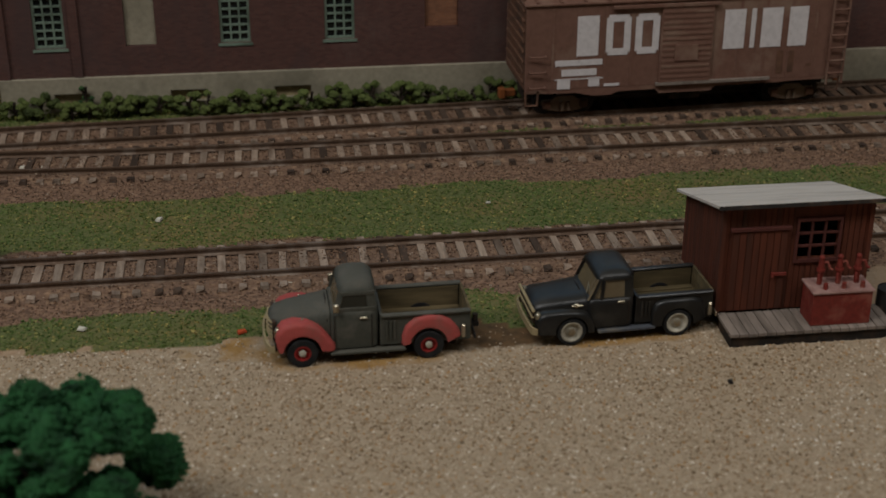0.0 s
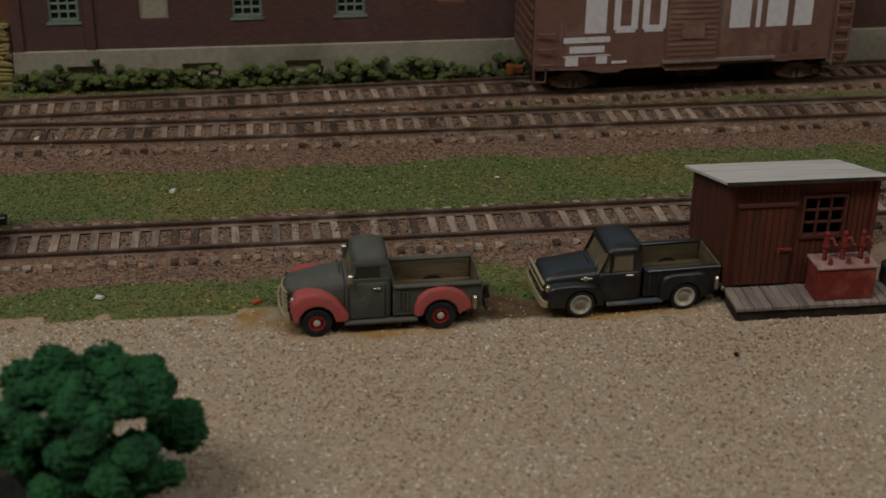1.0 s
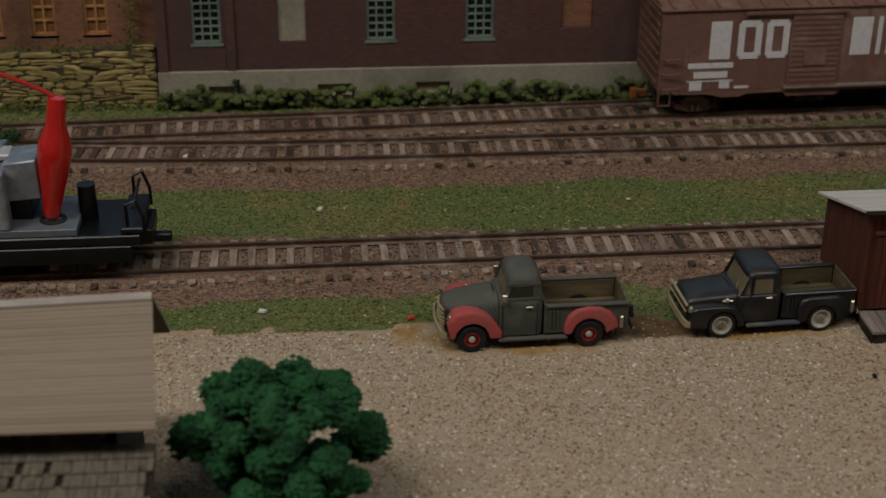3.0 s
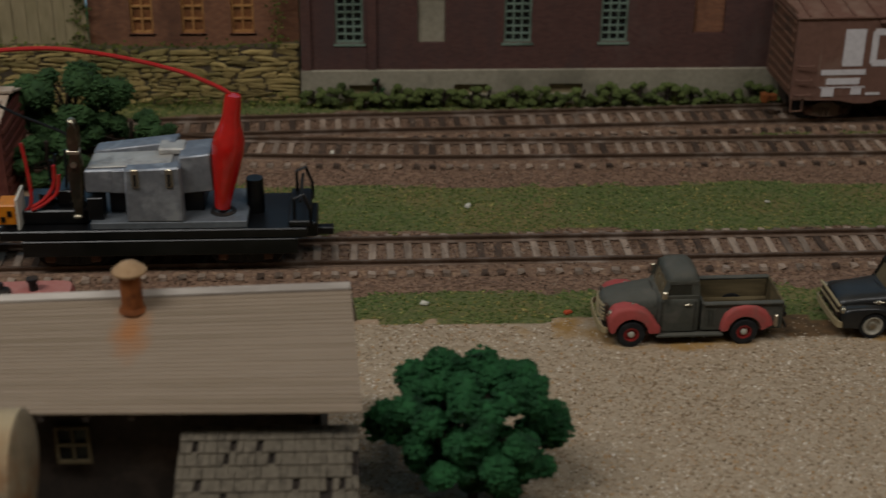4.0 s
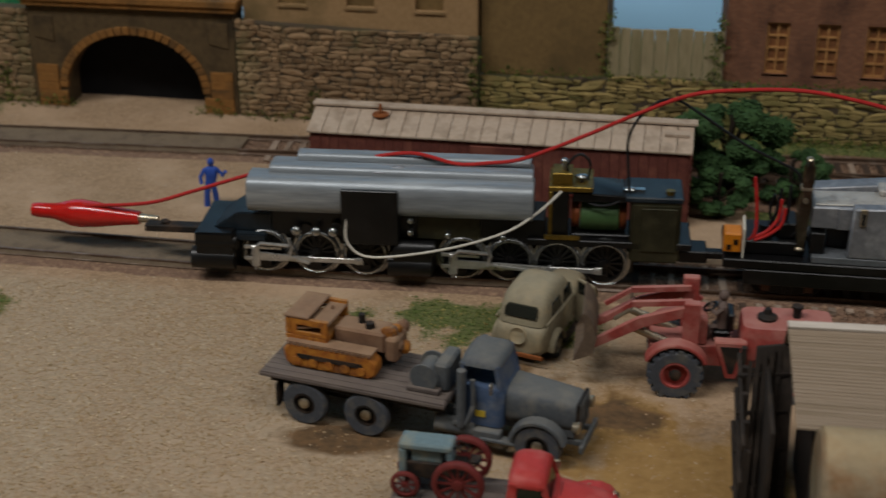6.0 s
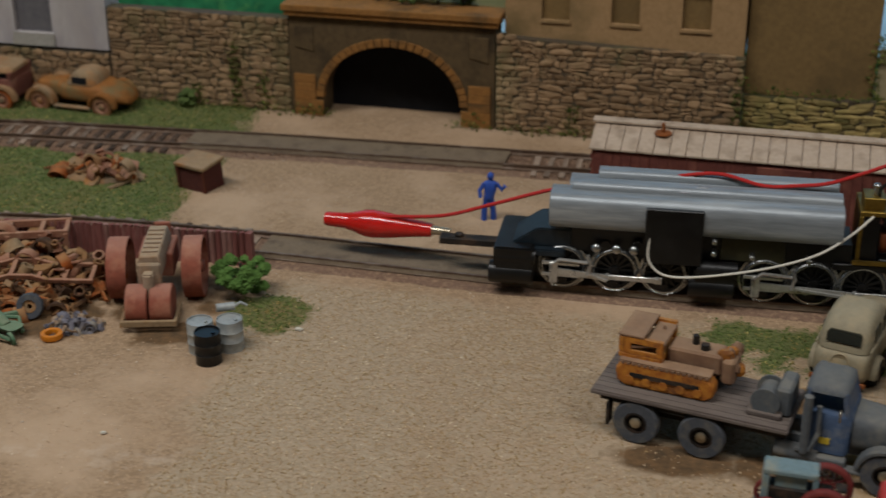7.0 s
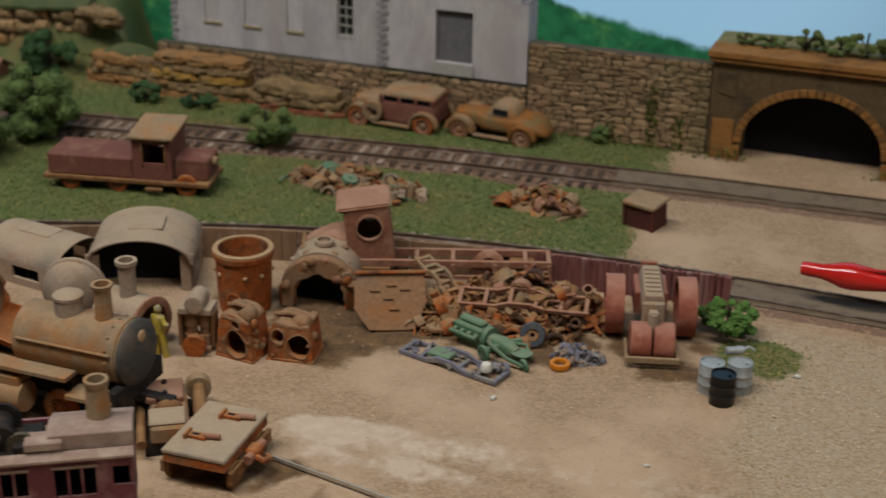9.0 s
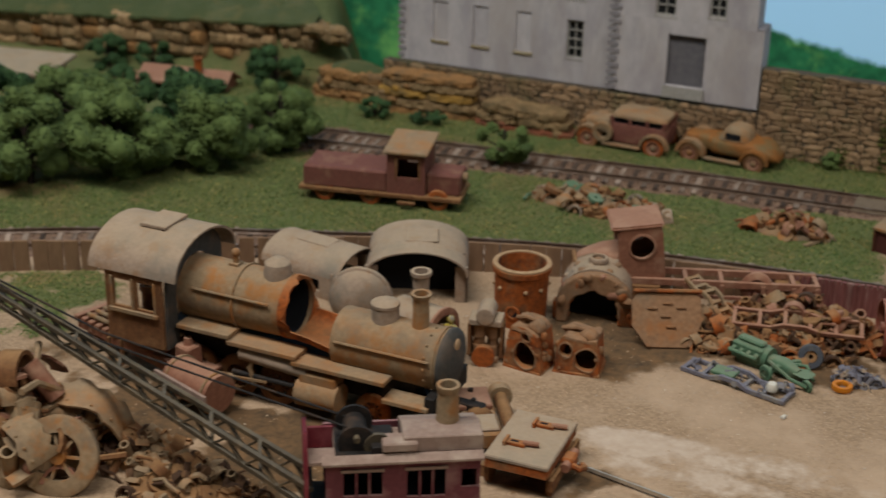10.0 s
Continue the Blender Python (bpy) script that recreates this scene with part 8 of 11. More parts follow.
def broken_firebox():
    t = thing("broken_firebox", "broken dusty firebox with a torn dark mouth", "firebox", -613.5, -8, 0, 14, scale=0.95)
    n = 14
    outer = [(14.5 * math.cos(math.pi * i / n), 10 + 13 * math.sin(math.pi * i / n)) for i in range(n + 1)]
    rng = random.Random(4)
    inner = [(11.0 * math.cos(math.pi * i / n) * rng.uniform(0.85, 1.05), 7 + 11 * math.sin(math.pi * i / n) * rng.uniform(0.8, 1.0)) for i in range(n + 1)]
    part("mouth", Shape().prism([(15.5, 0)] + [(p * 1.06, q * 0.96) for p, q in outer] + [(-15.5, 0), (-10.6, 0)] + [(p * 0.97, q * 0.84) for p, q in inner[::-1]] + [(10.6, 0)], "y", -12, -7), DUST_WARM, t, bevel=0.5)
    shell = outer + [(p * 0.93, q * 0.95) for p, q in outer[::-1]]
    part("shell", Shape().prism(shell, "y", -8, 9), DUST_GREY, t, angle=40)
    part("back_plate", Shape().prism([(14.4, 0)] + outer + [(-14.4, 0)], "y", 7.4, 9.2), DUST_WARM, t)
    part("skirt_plate", Shape().box(-14.6, -13.0, -8, 8, 0, 10.4), DUST_WARM, t)
    part("skirt_plate", Shape().box(13.0, 14.6, -8, 8, 0, 10.4), DUST_WARM, t)
    # black sheet paints the shade behind the torn mouth
    part("soot_back", Shape().box(-12.8, 12.8, -2, -1.4, 0, 16), SHADE_BLACK, t)
    for k in range(26):
        a = math.pi * (k + rng.uniform(-0.3, 0.3)) / 25
        sh = Shape()
        rr = rng.uniform(11.5, 15)
        knob(sh, (rr * math.cos(a), rng.uniform(-12.5, -8), 3 + rr * 1.2 * math.sin(a)), (rng.uniform(1.6, 3.4), rng.uniform(1.4, 2.6), rng.uniform(1.4, 2.8)), rng, 8, 6)
        part("crust", sh, (DUST_WARM, RUST, DUST_WARM, PINK_RUST)[k % 4], t, angle=40)
    for k in range(10):
        sh = Shape()
        a = rng.uniform(0.5, 2.6)
        knob(sh, (13.5 * math.cos(a), rng.uniform(-5, 9), 10 + 12.5 * math.sin(a)), (rng.uniform(1.4, 3), rng.uniform(1.4, 3), 1.2), rng, 8, 5)
        part("crust", sh, DUST_GREY if k % 3 else DUST_WARM, t, angle=50)
    part("dome_ring", Shape().ring((0, 0, 24), (0, 0, 1), 4.0, 2.8, 2.4, 20), DUST_GREY, t)
    part("dome_plug", Shape().cyl((0, 0, 22), (0, 0, 24.4), 2.6, 1.6, 12), DUST_WARM, t)
    for px, pz in ((-10, 17), (10, 17.5), (-6, 21.2), (5, 21.4)):
        part("bolt_boss", Shape().ball((px, -6, pz), (1.8, 1.8, 1.4), 10, 6), DUST_WARM, t)
    part("lug", Shape().box(10, 17, -12, -7, 0, 9).box(-17, -12, -10, -5, 0, 8), RUST, t, bevel=0.6)


broken_firebox()


def bored_face(s, x0, x1, u0, u1, v0, v1, cu, cv, r, n=28):
    """A slab across x over u0..u1, v0..v1 (y, z) with a round bore right through it."""
    rim, ring = [], []
    for i in range(n):
        a = 6.2831853 * (i + 0.5) / n
        c, q = math.cos(a), math.sin(a)
        k = min((u1 - cu) / c if c > 1e-6 else 1e9, (u0 - cu) / c if c < -1e-6 else 1e9, (v1 - cv) / q if q > 1e-6 else 1e9, (v0 - cv) / q if q < -1e-6 else 1e9)
        rim.append((cu + k * c, cv + k * q))
        ring.append((cu + r * c, cv + r * q))
    put = lambda pts, x: [(x, u, v) for u, v in pts]
    return s.loft([put(ring, x1), put(rim, x1), put(rim, x0), put(ring, x0), put(ring, x1)], cap=False)


def casting(name, label, x, y, rz, w, h, d, holes, material, stacked=False):
    """A cylinder casting, hollow behind its bored face (towards -x)."""
    t = thing(name, label, "casting", x, y, 0, rz)
    f = -d / 2

    def worn(s):
        """Lean the rough casting in towards its top and pit it."""
        out = []
        for a, b, c in s.v:
            k = max(0.0, c / h)
            e = noise.noise(Vector((a + x, b, c)) * 0.23) * 0.9
            out.append((a + 0.9 * k + e * 0.6, b * (1.03 - 0.3 * k ** 2) + (0.8 * k if stacked else -0.6 * k) + e, c * (1 + 0.05 * math.sin(b * 0.4 + x)) + e * 0.5))
        s.v = out
        return s
    for k, (hy, hz, r) in enumerate(holes):
        split = (holes[0][0] + holes[0][2] + 0.7, holes[0][1] + holes[0][2] + 0.7)
        u0, u1, v0, v1 = -w / 2, w / 2, 0, h
        if len(holes) > 1 and stacked:
            v0, v1 = ((0, split[1]), (split[1], h))[k]
        elif len(holes) > 1:
            u0, u1 = ((-w / 2, split[0]), (split[0], w / 2))[k]
        part("bored_face", worn(bored_face(Shape(), f, f + 2.2, u0, u1, v0, v1, hy, hz, r)), material, t, "rust-orange face with a round bore", angle=40)
        part("bore_lip", worn(Shape().ring((f - 0.1, hy, hz), (-1, 0, 0), r + 0.35, r - 0.15, 0.5, 26)), DUST_WARM, t)
    part("side", worn(Shape().box(f + 2.21, d / 2, -w / 2, -w / 2 + 1.6, 0, h * 0.96)), material, t, bevel=0.3)
    part("side", worn(Shape().box(f + 2.21, d / 2, w / 2 - 1.6, w / 2, 0, h * 0.92)), material, t, bevel=0.3)
    part("back", worn(Shape().box(d / 2 - 1.4, d / 2 + 0.2, -w / 2 + 1.61, w / 2 - 1.61, 0, h * 0.9)), SCRAP_BROWN, t)
    part("dusty_top", worn(Shape().loft([flat(h * 0.93, f - 0.3, d / 2 + 0.2, w * 0.52, 7), flat(h * 1.0, f - 0.2, d / 2 + 0.1, w * 0.52, 6), flat(h * 1.05, f + 0.8, d / 2 - 0.4, w * 0.47, 5)])), DUST_WARM, t, "dust-covered top", angle=40)
    for k, (lx, ly, lr) in enumerate(((-1.5, -w * 0.22, 3.4), (2.4, w * 0.2, 3.0), (2.0, -w * 0.05, 2.6))):
        lump = Shape()
        knob(lump, (lx, ly, h * 1.04), (lr, lr * 1.1, lr * 0.7), random.Random(k + int(x)), 10, 7)
        part("lug", lump, DUST_WARM, t, angle=40)
    part("foot_flange", worn(Shape().box(f - 0.3, d / 2 + 0.5, -w / 2 - 0.4, w / 2 + 0.4, -0.3, 0.8)), material, t, bevel=0.25)
    rng = random.Random(int(x))
    for k in range(9):
        sh = Shape()
        knob(sh, (rng.uniform(-d * 0.3, d * 0.4), rng.choice((-1, 1)) * w * 0.46, rng.uniform(2, h * 0.9)), (rng.uniform(1, 2), 1.2, rng.uniform(1, 2)), rng, 8, 5)
        part("boss", sh, DUST_WARM if k % 2 else material, t, angle=50)
    part("top_pipe", Shape().tube([(0, -w * 0.3, h * 1.12), (-1, w * 0.1, h * 1.2), (0.6, w * 0.42, h * 1.08)], 0.9, 8), DUST_WARM, t)
    for hy, hz in ((-w * 0.42, h * 0.5), (w * 0.4, 2.0), (w * 0.3, h * 0.45)):
        part("stud", worn(Shape().cyl((f - 0.5, hy, hz), (f + 0.3, hy, hz), 0.6, n=8)), DUST_WARM, t)
    return t


casting("cylinder_casting", "rusty cylinder casting with a large bore", -621, -60, 84, 14.5, 16, 13, [(-1.0, 5.9, 4.7), (-1.6, 13.2, 2.0)], RUST, True)
casting("cylinder_casting", "rusty cylinder casting with two dark bores", -604, -54, 97, 16.5, 13.5, 13, [(-3.2, 6.4, 4.6), (5.0, 8.6, 2.5)], RUST)


def pump_casting():
    t = thing("steam_pump", "dusty upright twin-cylinder steam pump", "pump", -637.5, -63, 0, 14)
    part("base", Shape().box(-5, 5, -4, 4, 0, 2), DUST_WARM, t, bevel=0.4)
    for sx in (-2.6, 2.6):
        part("cylinder", Shape().lathe([(2.6, 2), (2.6, 6), (2.2, 6.4), (2.2, 9), (2.7, 9.4), (2.7, 14), (2.0, 14.8), (0.1, 15)], 18, Matrix.Translation((sx, 0, 0))), DUST_WARM, t)
    part("head", Shape().box(-6, 6, -4.4, 4.4, 15, 17.4).cyl((0, -5, 19), (0, 5, 19), 3.4, n=18), DUST_GREY, t, bevel=0.3)
    part("side_frame", Shape().box(-6.6, -5.4, -3, 3, 2, 15).box(5.4, 6.6, -3, 3, 2, 15), SCRAP_BROWN, t)
    part("barrel", Shape().cyl((0, -7.5, 4), (0, -4.2, 4), 4.2, 3.8, 18), RUST, t)


pump_casting()


def scrap_truck():
    t = thing("scrap_truck", "bare pinkish-rust truck frame on scrap blocks", "truck frame", -597, 8, 0, 20)
    for sy in (-1, 1):
        part("frame_rail", Shape().box(-14, 66, sy * 5.4 - 0.8, sy * 5.4 + 0.8, 11.5, 14.2), PINK_RUST, t, bevel=0.15)
        part("sill_rail", Shape().box(-2, 60, sy * 6.6 - 0.5, sy * 6.6 + 0.5, 7, 8.4), PINK_RUST, t)
    for xx in (14, 28, 44, 56, 65):
        part("cross_member", Shape().box(xx - 0.8, xx + 0.8, -5.4, 5.4, 11.6, 14), PINK_RUST, t)
        part("hanger", Shape().box(xx - 0.8, xx + 0.8, -6.9, -5.9, 7, 13), PINK_RUST, t)
    part("stand_block", Shape().box(-8, 4, -7, 7, 0, 11.4), SCRAP_BROWN, t, bevel=0.5)
    part("stand_block", Shape().box(50, 60, -5, 5, 0, 11.4), SCRAP_BROWN, t, bevel=0.5)
    # the stripped cab, turned askew, leans forward on the rails
    t = thing("truck_cab", "stripped pinkish-rust truck cab with a hood and flared mudguards", "truck cab", -603, 11, -6.0, 24, scale=1.14)
    m = Matrix.Translation((0, 0, 14.3)) @ Matrix.Rotation(radians(-7), 4, "Y")
    for sy in (-1, 1):
        sd = part("cab_side", bored_face(Shape(), -0.7, 0.7, -6.5, 9.0, 0, 21.4, 1.6, 14.6, 4.3), PINK_RUST, t, "cab side with a round window hole", angle=40, bevel=0.2)
        sd.matrix_basis = Matrix.Translation((0, sy * 8.2 * MM, 14.3 * MM)) @ Matrix.Rotation(radians(-7), 4, "Y") @ Matrix(((0, 1, 0, 0), (1, 0, 0, 0), (0, 0, 1, 0), (0, 0, 0, 1)))
        part("window_rim", Shape().ring(tuple(m @ Vector((1.6, sy * 9.0, 14.6))), (0, sy, 0), 4.9, 4.1, 0.7, 22), PINK_RUST, t)
        part("mudguard", Shape().loft([[(px, sy * 6.5, pz) for px, pz in arch_band(-13, 4, 11.5, 12.8, 5, 165)], [(px, sy * 10.5, pz) for px, pz in arch_band(-13, 3, 12.0, 13.2, 5, 165)]]), PINK_RUST, t, "broad flared mudguard", angle=40)
    part("cab_back", Shape().box(7.8, 9.0, -7.4, 7.4, 0, 20.5, m), PINK_RUST, t, bevel=0.2)
    part("dash", Shape().box(-6.6, -5.2, -7.4, 7.4, 0, 11.5, m), PINK_RUST, t, bevel=0.2)
    for sy in (-1, 1):
        part("screen_post", Shape().box(-6.4, -5.0, *sorted((sy * 6.0, sy * 7.4)), 11.5, 21, m), PINK_RUST, t)
    part("cab_roof", Shape().box(-8.6, 9.6, -9.4, 9.4, 21.2, 22.6, m), PINK_RUST, t, "flat dusty cab roof", bevel=0.6, seg=2)
    part("seat", Shape().box(0, 7, -6, 6, 0, 6, m), SCRAP_BROWN, t, bevel=0.6)
    part("hood", Shape().loft([sec(-6.5, 7.8, 13, 26.5, 3.6), sec(-13, 7.2, 12, 25.6, 3.4), sec(-19, 5.8, 11, 23.4, 3.2), sec(-21.5, 5.0, 11.5, 21.6, 3.2)]), PINK_RUST, t, angle=50)
    part("radiator", Shape().box(-23, -21.4, -5, 5, 10, 21.8), SCRAP_BROWN, t, bevel=0.5)


scrap_truck()


def ladder_frame(name, label, x, y, z, rz, L, w, material, rx=0, ry=0):
    t = thing(name, label, "chassis frame", x, y, z, rz, rx=rx, ry=ry)
    for sy in (-1, 1):
        part("rail", Shape().prism([(0, 0), (L * 0.3, 0), (L * 0.4, 1.6), (L * 0.55, 1.6), (L * 0.65, 0), (L, 0), (L, 1.6), (L * 0.66, 1.6), (L * 0.56, 3.4), (L * 0.39, 3.4), (L * 0.29, 1.6), (0, 1.6)], "y", sy * w / 2 - 0.6, sy * w / 2 + 0.6), material, t, bevel=0.15)
    for k in range(6):
        xx = 1 + (L - 2) * k / 5
        part("cross_member", Shape().box(xx - 0.7, xx + 0.7, -w / 2, w / 2, 0.2 + (1.6 if 0.38 < xx / L < 0.58 else 0), 1.5 + (1.6 if 0.38 < xx / L < 0.58 else 0)), material, t)
    return t


ladder_frame("ladder_frame", "bare pinkish ladder frame lying on scrap", -560, -5.5, 8.4, 11, 49, 9, PINK_RUST, rx=14)
ladder_frame("ladder_frame", "bent brown leaf-spring ladder propped on the heap", -581, 10, 14, -32, 26, 6, DUST, ry=20)
ladder_frame("chassis", "grey-violet chassis with odd parts on the dirt", -568.5, -36, 0.4, -13.5, 41, 9, SCRAP_GREY)


def plate():
    t = thing("firebox_plate", "tan dusty hood plate leaning on scrap", "scrap plate", -578.6, -25.6, 0, 24, rx=54)
    part("sheet", Shape().prism([(-7.5, 0), (7.5, 0), (13, 12), (12.6, 19), (11, 21), (-11, 21), (-13.6, 18), (-13.6, 9)], "z", 0, 1.4), DUST_WARM, t, bevel=0.3)
    part("side_flange", Shape().bar((-7.5, 0.4, 1.6), (-13.4, 9, 1.6), 1.4, 1.6), DUST_WARM, t)
    part("side_flange", Shape().bar((7.5, 0.4, 1.6), (12.8, 12, 1.6), 1.4, 1.6), DUST_WARM, t)
    part("flange", Shape().box(-13, 13, 21.02, 22.4, -1.0, 3.0), RUST, t, bevel=0.3)
    for px, py in ((-6, 15), (5, 15.4), (0, 17), (1, 8), (-1, 12)):
        part("bracket", Shape().box(px - 1.9, px + 1.9, py - 0.5, py + 0.5, 1.42, 2.3), DUST_WARM, t, bevel=0.2)
    part("back_prop", Shape().box(-6, 6, 14, 16, -12, -0.1), SCRAP_BROWN, t)


plate()


def spoked(name, label, x, y, z, r, material, rx=0, rz=0, w=2.4):
    t = thing(name, label, "wheel", x, y, z, rz, rx=rx)
    wheel(t, 0, -0.001, r, w, material, material, None, 7, "rim_ring")
    return t


spoked("spoked_wheel", "rusty spoked iron wheel propped on the heap", -556, 17, 5, 6.4, PINK_RUST, -14, 8)
spoked("spoked_wheel", "spoked wheel lying among brown scrap", -545, 8, 3, 5.0, SCRAP_BROWN, -60, 30)
t_ = thing("old_tyre", "grey worn tyre leaning on an axle", "tyre", -527, -18, 0, 15, rx=-18)
part("tyre", Shape().ring((0, 0, 4.6), (0, 1, 0), 4.6, 2.4, 3.0, 26), RUBBER_GREY, t_)
part("hub", Shape().ring((0, 0, 4.6), (0, 1, 0), 2.4, 0.9, 1.6, 18), DUST, t_)


def scrap_bit(parent, rng, x, y, z, s, material):
    """One small, bent or turned scrap part."""
    kind = rng.randrange(6)
    m = Matrix.Translation((x, y, z)) @ Euler((rng.uniform(-0.7, 0.7), rng.uniform(-0.7, 0.7), rng.uniform(0, 6.28))).to_matrix().to_4x4()
    sh = Shape()
    if kind == 0:
        sh.lathe([(s * 0.3, -s), (s * 0.45, -s), (s * 0.45, s), (s * 0.3, s), (s * 0.3, -s)], 12, m, cap=False)
    elif kind == 1:
        sh.box(-s * 1.4, s * 1.4, -s * 0.4, s * 0.4, -s * 0.12, s * 0.12, m).box(-s * 1.4, -s * 1.1, -s * 0.4, s * 0.4, -s * 0.5, 0.5 * s, m)
    elif kind == 2:
        sh.lathe([(s * 0.2, -0.2 * s), (s * 0.95, -0.2 * s), (s, 0), (s * 0.95, 0.2 * s), (s * 0.2, 0.2 * s), (s * 0.2, -0.2 * s)], 16, m, cap=False)
    elif kind == 3:
        sh.box(-s * 0.8, s * 0.8, -s * 0.5, s * 0.5, -s * 0.45, s * 0.45, m, taper=s * 0.12).lathe([(s * 0.3, s * 0.45), (s * 0.3, s * 0.8), (0.05, s * 0.85)], 10, m)
    elif kind == 4:
        sh.tube([m @ Vector(p) for p in ((-s * 1.6, 0, 0), (-s * 0.5, s * 0.2, s * 0.3), (s * 0.6, -s * 0.1, s * 0.2), (s * 1.6, s * 0.3, -s * 0.2))], s * 0.16, 6)
    else:
        sh.prism(arch_band(0, 0, s * 0.8, s * 1.0, 0, 200, 8), "y", -s * 0.5, s * 0.5, m)
    part("scrap_part", sh, material, parent, bevel=0.0)


def heap(name, label, x, y, rx, ry, h, n, mats, seed, size=(1.6, 3.6)):
    rng = random.Random(seed)
    t = thing(name, label, "scrap heap", x, y, 0)
    s = Shape()
    knob(s, (0, 0, -h * 0.2), (rx * 0.85, ry * 0.85, h * 0.75), rng, 18, 8)
    part("rubble", s, mats[0], t, angle=60)
    for _ in range(n):
        a, r = rng.uniform(0, 6.28), math.sqrt(rng.uniform(0, 1))
        zz = h * max(0.1, 1 - r * r) * rng.uniform(0.55, 0.95)
        scrap_bit(t, rng, rx * r * math.cos(a), ry * r * math.sin(a), zz, rng.uniform(*size), mats[rng.randrange(len(mats))])
    return t


heap("scrap_heap", "heap of brown rusty axles, springs and castings", -535, 10, 32, 17, 15, 230, [SCRAP_BROWN, SCRAP_BROWN, DUST, RUST, PINK_RUST, SCRAP_DARK], 21, (1.6, 5.0))
heap("scrap_heap", "low heap of dusty brown axles and gear parts", -543, -9, 26, 10, 7.5, 130, [DUST, SCRAP_BROWN, RUST, SCRAP_BROWN, SCRAP_DARK], 29, (1.4, 4.0))
heap("scrap_heap", "small heap of rusty castings by the plate", -566, -10, 12, 14, 11, 80, [SCRAP_BROWN, RUST, DUST, SCRAP_DARK], 22, (1.6, 4.4))
heap("scrap_heap", "small heap of grey gears and chain", -509.5, -20, 9.5, 7.5, 4.2, 60, [SCRAP_GREY, DUST_GREY, SCRAP_GREY], 23, (1.0, 2.2))
heap("scrap_heap", "heap of rusty scrap beyond the track", -560, 108, 22, 10, 8, 60, [DUST, SCRAP_BROWN, PINK_RUST, RUST], 24, (2, 4.5))
heap("scrap_heap", "heap of dusty boxes and parts beyond the track", -648, 98, 34, 13, 9, 80, [DUST, SCRAP_BROWN, DUST_GREY, RUST, SCRAP_GREEN], 25, (2, 5))
heap("scrap_heap", "heap of dusty tan junk under the crane boom", -746, -192, 28, 22, 34, 110, [DUST, DUST, PINK_RUST, SCRAP_BROWN], 26, (3, 7.5))
heap("scrap_heap", "low heap of dusty mixed iron under the boom", -712, -176, 22, 12, 10, 70, [DUST, SCRAP_BROWN, SCRAP_DARK], 33, (1.6, 4))
heap("scrap_heap", "low heap of blackened scrap iron under the boom", -686, -186, 26, 15, 9, 90, [SCRAP_BROWN, SCRAP_DARK, DUST], 27, (2, 4))


def torn_shell(x, y, z, r, a0, a1, L, rx, rz, material, seed):
    """A ripped curve of boiler plate with ragged ends."""
    rng = random.Random(seed)
    n = 14
    outer, inner = [], []
    for i in range(n + 1):
        a = radians(a0 + (a1 - a0) * i / n)
        e0, e1 = rng.uniform(-0.14, 0.02) * L, L * rng.uniform(0.8, 1.05)
        q = r * (1 + 0.06 * noise.noise(Vector((i * 0.5, seed, 0))))
        outer.append([(q * math.cos(a), e0, q * math.sin(a)), (q * math.cos(a), L * 0.5, q * math.sin(a) * 1.03), (q * math.cos(a), e1, q * math.sin(a)), ((q - 0.9) * math.cos(a), e1, (q - 0.9) * math.sin(a)), ((q - 0.9) * math.cos(a), e0, (q - 0.9) * math.sin(a))])
    t = thing("torn_boiler_plate", "ragged curve of torn dusty boiler plate on the junk heap", "scrap plate", x, y, z, rz, group="torn plates on the heap", rx=rx)
    part("sheet", Shape().loft(outer), material, t, angle=30)
    for k in range(6):
        a = radians(a0 + (a1 - a0) * (k + 0.5) / 6)
        part("rivet", Shape().ball((r * math.cos(a), L * 0.12, r * math.sin(a)), 0.6, 8, 5), material, t)


torn_shell(-728, -186, 8, 15, -10, 170, 12, 12, 14, DUST, 1)
torn_shell(-748, -180, 16, 13, 20, 200, 16, -20, 60, PINK_RUST, 2)
torn_shell(-736, -204, 10, 11, 0, 150, 10, 20, -30, DUST, 3)
torn_shell(-760, -192, 24, 12, 10, 160, 14, 5, 100, SCRAP_BROWN, 4)
torn_shell(-716, -180, 3, 9, 0, 170, 9, -10, 40, SCRAP_BROWN, 5)
spoked("spoked_wheel", "large dusty flywheel leaning on the junk heap", -722, -206, -1, 13, DUST, -24, 16, 3.2)
o_ = solo("orange_ring", Shape().lathe([(2.2, 0), (3.6, 0), (3.8, 0.8), (3.6, 1.8), (2.2, 1.8), (2.0, 0.9), (2.2, 0)], 20, cap=False), ORANGE, "small bright orange ring on the dirt", "ring", -513.4, -28.6, 0.3)


